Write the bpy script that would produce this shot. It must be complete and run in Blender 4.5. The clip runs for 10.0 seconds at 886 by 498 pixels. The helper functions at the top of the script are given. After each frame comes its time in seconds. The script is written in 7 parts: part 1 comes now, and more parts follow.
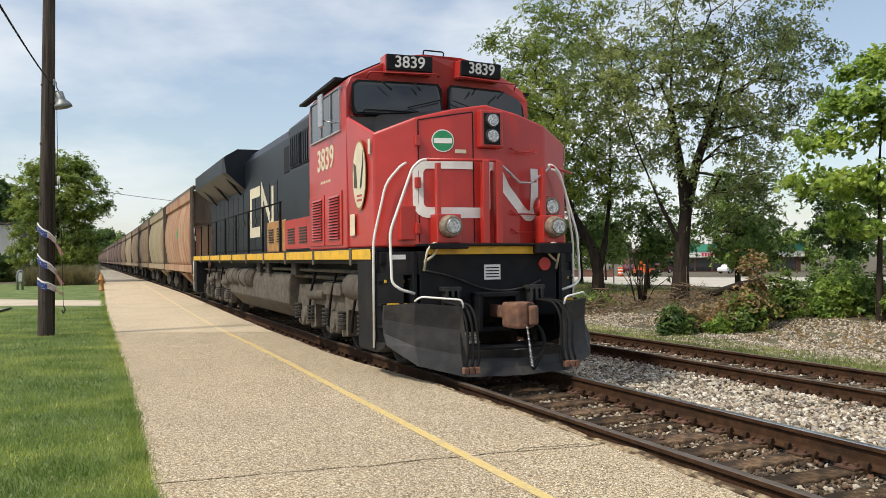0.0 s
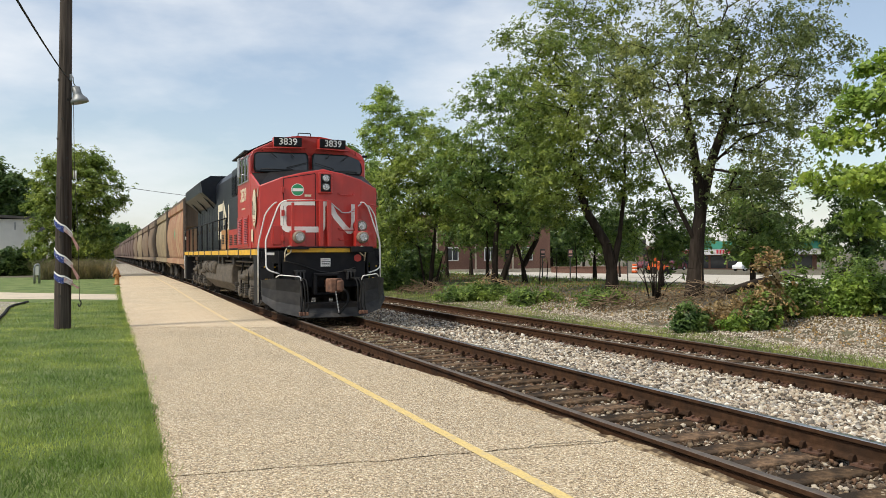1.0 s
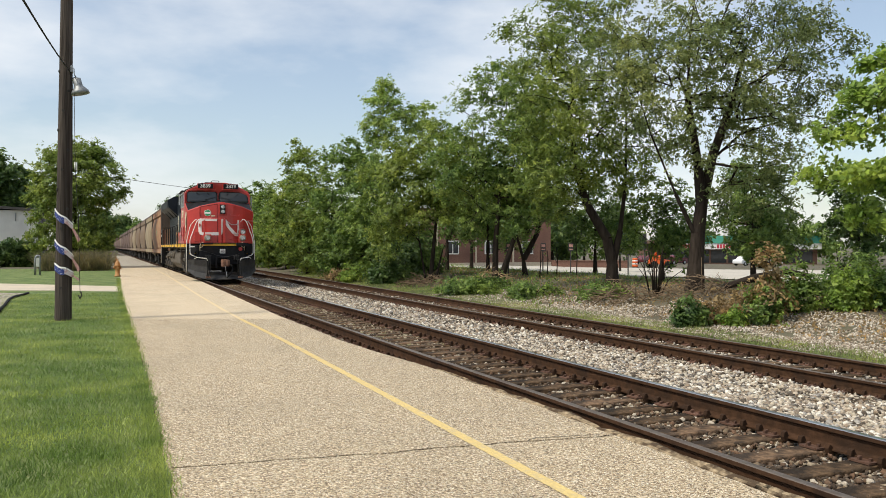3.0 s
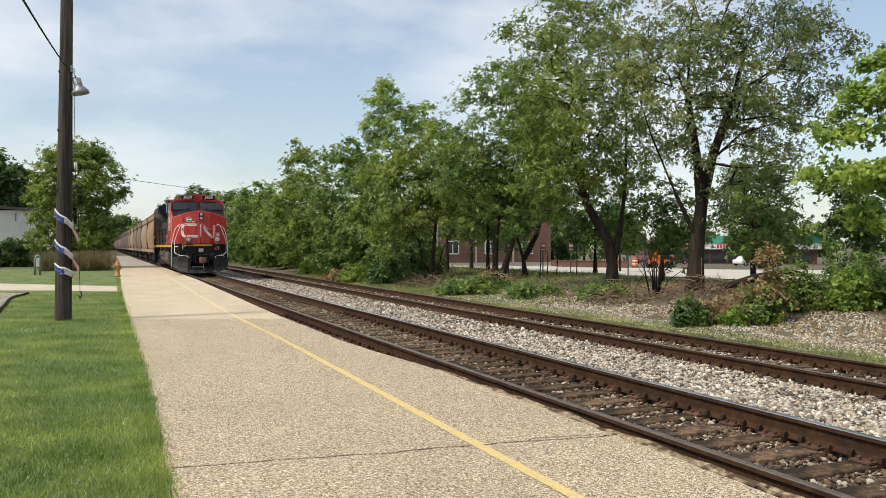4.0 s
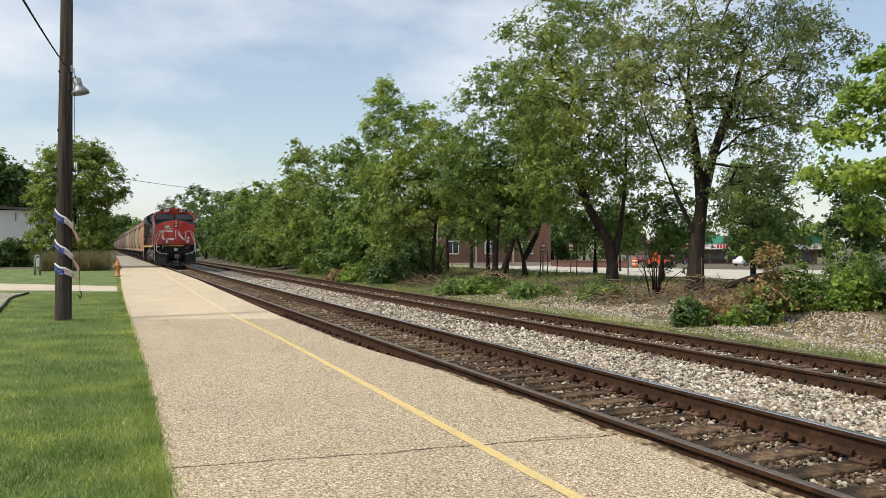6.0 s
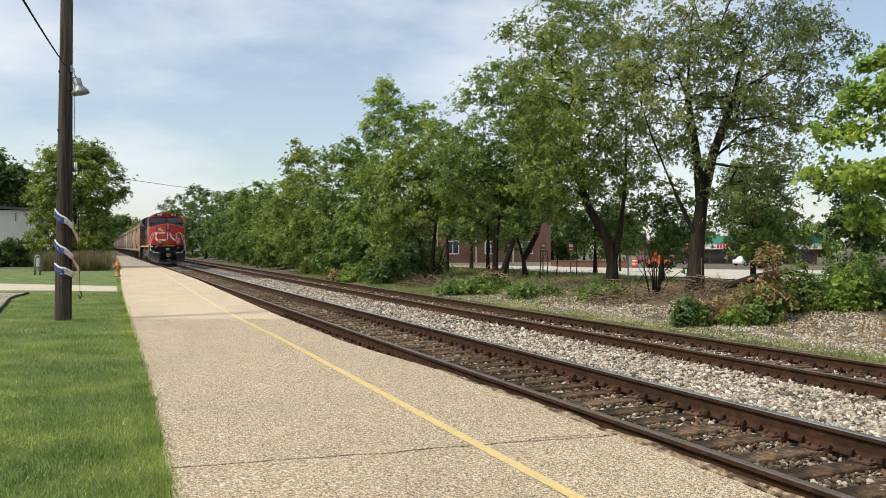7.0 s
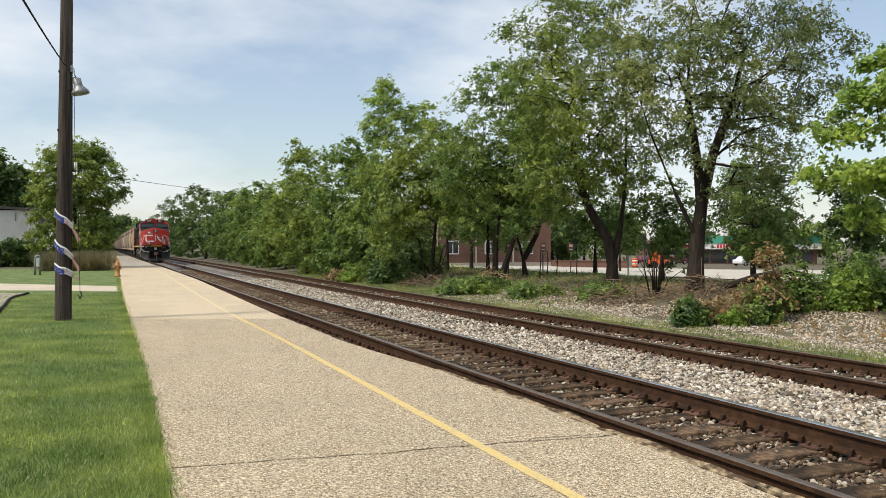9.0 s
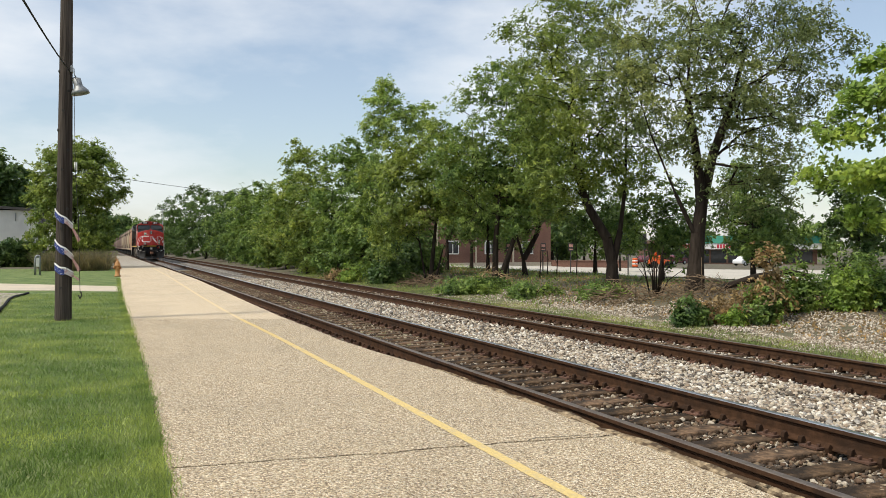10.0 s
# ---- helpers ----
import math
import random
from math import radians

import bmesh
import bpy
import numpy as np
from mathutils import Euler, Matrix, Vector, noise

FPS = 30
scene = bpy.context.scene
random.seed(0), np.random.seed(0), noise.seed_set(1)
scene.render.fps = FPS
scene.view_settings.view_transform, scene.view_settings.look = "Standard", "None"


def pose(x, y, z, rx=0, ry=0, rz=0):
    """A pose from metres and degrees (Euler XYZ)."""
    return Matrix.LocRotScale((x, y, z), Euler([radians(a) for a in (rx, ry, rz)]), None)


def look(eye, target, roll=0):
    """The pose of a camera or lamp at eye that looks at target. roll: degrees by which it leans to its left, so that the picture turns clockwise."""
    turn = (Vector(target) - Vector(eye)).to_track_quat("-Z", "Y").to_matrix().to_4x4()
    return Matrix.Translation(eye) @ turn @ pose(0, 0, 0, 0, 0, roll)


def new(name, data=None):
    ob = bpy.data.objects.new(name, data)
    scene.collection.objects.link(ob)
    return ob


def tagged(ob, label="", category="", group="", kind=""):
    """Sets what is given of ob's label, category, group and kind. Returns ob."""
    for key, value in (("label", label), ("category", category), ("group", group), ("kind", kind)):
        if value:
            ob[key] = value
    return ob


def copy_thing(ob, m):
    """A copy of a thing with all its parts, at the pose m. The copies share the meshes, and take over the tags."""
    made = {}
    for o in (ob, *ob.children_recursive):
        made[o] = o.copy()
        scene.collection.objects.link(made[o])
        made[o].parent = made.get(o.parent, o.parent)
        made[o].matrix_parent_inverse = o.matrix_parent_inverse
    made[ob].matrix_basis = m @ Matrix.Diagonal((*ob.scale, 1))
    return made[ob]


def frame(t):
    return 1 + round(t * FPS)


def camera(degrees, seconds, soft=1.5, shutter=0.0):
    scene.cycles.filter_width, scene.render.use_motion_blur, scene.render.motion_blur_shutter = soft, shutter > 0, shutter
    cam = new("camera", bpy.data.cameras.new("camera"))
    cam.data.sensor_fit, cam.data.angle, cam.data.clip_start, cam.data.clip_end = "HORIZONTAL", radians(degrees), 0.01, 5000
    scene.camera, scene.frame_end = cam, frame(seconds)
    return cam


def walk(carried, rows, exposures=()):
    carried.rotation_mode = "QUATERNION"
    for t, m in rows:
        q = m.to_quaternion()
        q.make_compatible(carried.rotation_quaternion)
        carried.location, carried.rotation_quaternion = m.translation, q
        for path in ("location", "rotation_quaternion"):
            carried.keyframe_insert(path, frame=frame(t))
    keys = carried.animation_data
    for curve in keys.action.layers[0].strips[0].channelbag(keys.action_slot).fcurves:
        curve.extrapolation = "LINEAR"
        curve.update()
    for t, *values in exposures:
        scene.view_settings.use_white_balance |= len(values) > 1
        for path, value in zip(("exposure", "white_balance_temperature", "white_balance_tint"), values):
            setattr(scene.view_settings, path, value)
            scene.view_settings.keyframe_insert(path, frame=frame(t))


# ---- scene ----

# the camera stands on the platform; it settles during the first seconds, then holds still
cam = camera(57.46, 10.0, soft=0.6)
EYE = (0.0, 0.0, 1.52)
walk(cam, [
    (0.0, look(EYE, (20.1918, 45.7375, 2.0420), -0.556)),
    (0.5, look(EYE, (19.5651, 46.0098, 1.9844), -0.509)),
    (1.0, look(EYE, (19.4292, 46.0692, 1.7959), -0.262)),
    (1.5, look(EYE, (19.4047, 46.0808, 1.5647), -0.055)),
    (2.0, look(EYE, (19.4, 46.083, 1.4303), 0.02)),
    (2.5, look(EYE, (19.4, 46.083, 1.3806), 0.0)),
    (4.0, look(EYE, (19.4, 46.083, 1.3806), 0.0)),
    (10.0, look(EYE, (19.4, 46.083, 1.3806), 0.0))],
    exposures=[(0.0, 0.0), (10.0, 0.0)])

# ---- light: high hazy sun from behind, pale summer sky with thin cloud ----
SUN_EL, SUN_AZ = radians(53), radians(260)
world = bpy.data.worlds.new("sky")
scene.world = world
world.use_nodes = True
wn, wl = world.node_tree.nodes, world.node_tree.links
wn.clear()
sky = wn.new("ShaderNodeTexSky")
sky.sky_type, sky.sun_disc, sky.sun_elevation, sky.sun_rotation = "NISHITA", False, SUN_EL, SUN_AZ
sky.air_density, sky.dust_density = 1.1, 1.0
coord = wn.new("ShaderNodeTexCoord")
stretch = wn.new("ShaderNodeMapping")
stretch.inputs["Scale"].default_value = (1.0, 1.0, 2.6)
stretch.inputs["Location"].default_value = (0.35, 0.1, 0.2)
puff = wn.new("ShaderNodeTexNoise")
puff.inputs["Scale"].default_value, puff.inputs["Detail"].default_value, puff.inputs["Roughness"].default_value = 2.3, 7.0, 0.52
cover = wn.new("ShaderNodeValToRGB")
cover.color_ramp.elements[0].position, cover.color_ramp.elements[1].position = 0.42, 0.66
cover.color_ramp.elements[0].color = (0.18, 0.18, 0.18, 1)
mixer = wn.new("ShaderNodeMix")
mixer.data_type = "RGBA"
mixer.inputs["B"].default_value = (6.9, 7.1, 7.3, 1)
back = wn.new("ShaderNodeBackground")
back.inputs["Strength"].default_value = 0.14
out = wn.new("ShaderNodeOutputWorld")
wl.new(coord.outputs["Generated"], stretch.inputs["Vector"])
wl.new(stretch.outputs["Vector"], puff.inputs["Vector"])
wl.new(puff.outputs["Fac"], cover.inputs["Fac"])
wl.new(cover.outputs["Color"], mixer.inputs["Factor"])
wl.new(sky.outputs["Color"], mixer.inputs["A"])
wl.new(mixer.outputs["Result"], back.inputs["Color"])
wl.new(back.outputs["Background"], out.inputs["Surface"])
sun_data = bpy.data.lights.new("sun", "SUN")
sun_data.energy, sun_data.angle, sun_data.color = 3.4, radians(6), (1.0, 0.93, 0.81)
sun = new("sun", sun_data)
sun.matrix_world = look((0, 0, 60), (-60 * math.sin(SUN_AZ) / math.tan(SUN_EL), -60 * math.cos(SUN_AZ) / math.tan(SUN_EL), 0))


# ---- materials ----
def material(name, base, rough=0.7, metal=0.0, vary=0.25, scale=6.0, stain=None, stain_scale=0.8, stain_at=(0.5, 0.75),
             bump=0.2, bump_scale=60.0, island=0.0, piece=0.0, stretch_z=1.0, spec=0.5, coat=0.0):
    """A surface with grain, larger stains and fine relief. island, piece: how much joined bits or whole pieces differ."""
    m = bpy.data.materials.new(name)
    m.use_nodes = True
    n, l = m.node_tree.nodes, m.node_tree.links
    p = n["Principled BSDF"]
    p.inputs["Roughness"].default_value, p.inputs["Metallic"].default_value = rough, metal
    p.inputs["Specular IOR Level"].default_value, p.inputs["Coat Weight"].default_value = spec, coat
    tc = n.new("ShaderNodeTexCoord")
    mp = n.new("ShaderNodeMapping")
    mp.inputs["Scale"].default_value = (1, 1, stretch_z)
    l.new(tc.outputs["Object"], mp.inputs["Vector"])

    def noise_at(s, detail=5.0):
        t = n.new("ShaderNodeTexNoise")
        t.inputs["Scale"].default_value, t.inputs["Detail"].default_value = s, detail
        l.new(mp.outputs["Vector"], t.inputs["Vector"])
        return t.outputs["Fac"]

    def blend(kind, fac, a, b):
        x = n.new("ShaderNodeMix")
        x.data_type, x.blend_type = "RGBA", kind
        for key, v in (("Factor", fac), ("A", a), ("B", b)):
            if hasattr(v, "links"):
                l.new(v, x.inputs[key])
            else:
                x.inputs[key].default_value = v
        return x.outputs["Result"]

    def ramp(v, lo, hi, c0=(0, 0, 0, 1), c1=(1, 1, 1, 1)):
        r = n.new("ShaderNodeValToRGB")
        r.color_ramp.elements[0].position, r.color_ramp.elements[1].position = lo, hi
        r.color_ramp.elements[0].color, r.color_ramp.elements[1].color = c0, c1
        l.new(v, r.inputs["Fac"])
        return r.outputs["Color"]

    k0, k1 = 1 - vary, 1 + vary
    col = blend("MULTIPLY", 1.0, (*base, 1), ramp(noise_at(scale), 0.3, 0.7, (k0, k0, k0, 1), (k1, k1, k1, 1)))
    if stain:
        col = blend("MIX", ramp(noise_at(stain_scale, 8.0), *stain_at), col, (*stain, 1))
    for amount, node, sock in ((island, "ShaderNodeNewGeometry", "Random Per Island"), (piece, "ShaderNodeObjectInfo", "Random")):
        if amount:
            g = n.new(node)
            a, b = 1 - amount, 1 + amount
            col = blend("MULTIPLY", 1.0, col, ramp(g.outputs[sock], 0, 1, (a, a, a * 0.95, 1), (b, b, b * 1.02, 1)))
    l.new(col, p.inputs["Base Color"])
    if bump:
        b = n.new("ShaderNodeBump")
        b.inputs["Strength"].default_value, b.inputs["Distance"].default_value = bump, 0.02
        l.new(noise_at(bump_scale, 3.0), b.inputs["Height"])
        l.new(b.outputs["Normal"], p.inputs["Normal"])
    return m


def leaf_material(name, base, other, through_light=0.45, sprig=2.6):
    m = bpy.data.materials.new(name)
    m.use_nodes = True
    n, l = m.node_tree.nodes, m.node_tree.links
    n.clear()
    o = n.new("ShaderNodeOutputMaterial")
    g = n.new("ShaderNodeNewGeometry")
    tc = n.new("ShaderNodeTexCoord")

    def noise_at(scale):
        t = n.new("ShaderNodeTexNoise")
        t.inputs["Scale"].default_value = scale
        l.new(tc.outputs["Object"], t.inputs["Vector"])
        return t.outputs["Fac"]

    def ramp(v, lo, hi, c0, c1):
        r = n.new("ShaderNodeValToRGB")
        r.color_ramp.elements[0].position, r.color_ramp.elements[1].position = lo, hi
        r.color_ramp.elements[0].color, r.color_ramp.elements[1].color = (*c0, 1), (*c1, 1)
        l.new(v, r.inputs["Fac"])
        return r.outputs["Color"]

    def times(a, b):
        x = n.new("ShaderNodeMix")
        x.data_type, x.blend_type = "RGBA", "MULTIPLY"
        x.inputs["Factor"].default_value = 1.0
        l.new(a, x.inputs["A"])
        l.new(b, x.inputs["B"])
        return x.outputs["Result"]

    # sprigs run from shadow-dark to highlight-bright, light put into the colour; boughs differ more broadly, and each
    # leaf a little
    tint = times(ramp(noise_at(sprig), 0.34, 0.66, base, other), ramp(noise_at(0.5), 0.36, 0.66, (0.72, 0.82, 0.8), (1.22, 1.16, 0.95)))
    tint = times(tint, ramp(g.outputs["Random Per Island"], 0.0, 1.0, (0.62, 0.66, 0.7), (1.38, 1.34, 1.2)))
    p = n.new("ShaderNodeBsdfPrincipled")
    p.inputs["Roughness"].default_value = 0.5
    l.new(tint, p.inputs["Base Color"])
    tr = n.new("ShaderNodeBsdfTranslucent")
    l.new(tint, tr.inputs["Color"])
    ms = n.new("ShaderNodeMixShader")
    ms.inputs["Fac"].default_value = through_light
    l.new(p.outputs["BSDF"], ms.inputs[1])
    l.new(tr.outputs["BSDF"], ms.inputs[2])
    l.new(ms.outputs["Shader"], o.inputs["Surface"])
    return m


def pebble_material(name, colours, scale, rough=0.85, stain=(0.2, 0.17, 0.13), bump=0.5, stain_amount=0.45, coarse=0.0):
    """Exposed small stones bound together, with broad stains."""
    m = bpy.data.materials.new(name)
    m.use_nodes = True
    n, l = m.node_tree.nodes, m.node_tree.links
    p = n["Principled BSDF"]
    p.inputs["Roughness"].default_value = rough
    tc = n.new("ShaderNodeTexCoord")
    v = n.new("ShaderNodeTexVoronoi")
    v.inputs["Scale"].default_value = scale
    l.new(tc.outputs["Object"], v.inputs["Vector"])
    sep = n.new("ShaderNodeSeparateColor")
    l.new(v.outputs["Color"], sep.inputs["Color"])
    r = n.new("ShaderNodeValToRGB")
    r.color_ramp.interpolation = "CONSTANT"
    while len(r.color_ramp.elements) < len(colours):
        r.color_ramp.elements.new(0.5)
    for i, c in enumerate(colours):
        r.color_ramp.elements[i].position, r.color_ramp.elements[i].color = i / len(colours), (*c, 1)
    l.new(sep.outputs["Red"], r.inputs["Fac"])
    t = n.new("ShaderNodeTexNoise")
    t.inputs["Scale"].default_value, t.inputs["Detail"].default_value = 0.7, 9.0
    l.new(tc.outputs["Object"], t.inputs["Vector"])
    r2 = n.new("ShaderNodeValToRGB")
    r2.color_ramp.elements[0].position, r2.color_ramp.elements[1].position = 0.42, 0.75
    r2.color_ramp.elements[1].color = (stain_amount,) * 3 + (1,)
    l.new(t.outputs["Fac"], r2.inputs["Fac"])
    x = n.new("ShaderNodeMix")
    x.data_type = "RGBA"
    x.inputs["B"].default_value = (*stain, 1)
    l.new(r2.outputs["Color"], x.inputs["Factor"])
    l.new(r.outputs["Color"], x.inputs["A"])
    col = x.outputs["Result"]
    if coarse:
        # darker and lighter handfuls of stones
        t2 = n.new("ShaderNodeTexNoise")
        t2.inputs["Scale"].default_value, t2.inputs["Detail"].default_value = coarse, 4.0
        l.new(tc.outputs["Object"], t2.inputs["Vector"])
        r3 = n.new("ShaderNodeValToRGB")
        r3.color_ramp.elements[0].position, r3.color_ramp.elements[1].position = 0.36, 0.62
        r3.color_ramp.elements[0].color, r3.color_ramp.elements[1].color = (0.62, 0.6, 0.56, 1), (1.16, 1.15, 1.13, 1)
        l.new(t2.outputs["Fac"], r3.inputs["Fac"])
        y = n.new("ShaderNodeMix")
        y.data_type, y.blend_type = "RGBA", "MULTIPLY"
        y.inputs["Factor"].default_value = 1.0
        l.new(col, y.inputs["A"])
        l.new(r3.outputs["Color"], y.inputs["B"])
        col = y.outputs["Result"]
    l.new(col, p.inputs["Base Color"])
    b = n.new("ShaderNodeBump")
    b.inputs["Strength"].default_value, b.inputs["Distance"].default_value, b.invert = bump, 0.01, True
    l.new(v.outputs["Distance"], b.inputs["Height"])
    l.new(b.outputs["Normal"], p.inputs["Normal"])
    return m


def stone_material(name, colours):
    """Broken stones of mixed kinds: each stone takes one of the colours."""
    m = material(name, (0.3, 0.3, 0.3), 0.95, vary=0.25, scale=40, bump=0.4, bump_scale=90, spec=0.2)
    n, l = m.node_tree.nodes, m.node_tree.links
    g = n.new("ShaderNodeNewGeometry")
    r = n.new("ShaderNodeValToRGB")
    r.color_ramp.interpolation = "CONSTANT"
    while len(r.color_ramp.elements) < len(colours):
        r.color_ramp.elements.new(0.5)
    for i, c in enumerate(colours):
        r.color_ramp.elements[i].position, r.color_ramp.elements[i].color = i / len(colours), (*c, 1)
    l.new(g.outputs["Random Per Island"], r.inputs["Fac"])
    grain = next(x for x in n if x.bl_idname == "ShaderNodeMix")
    l.new(r.outputs["Color"], grain.inputs["A"])
    return m


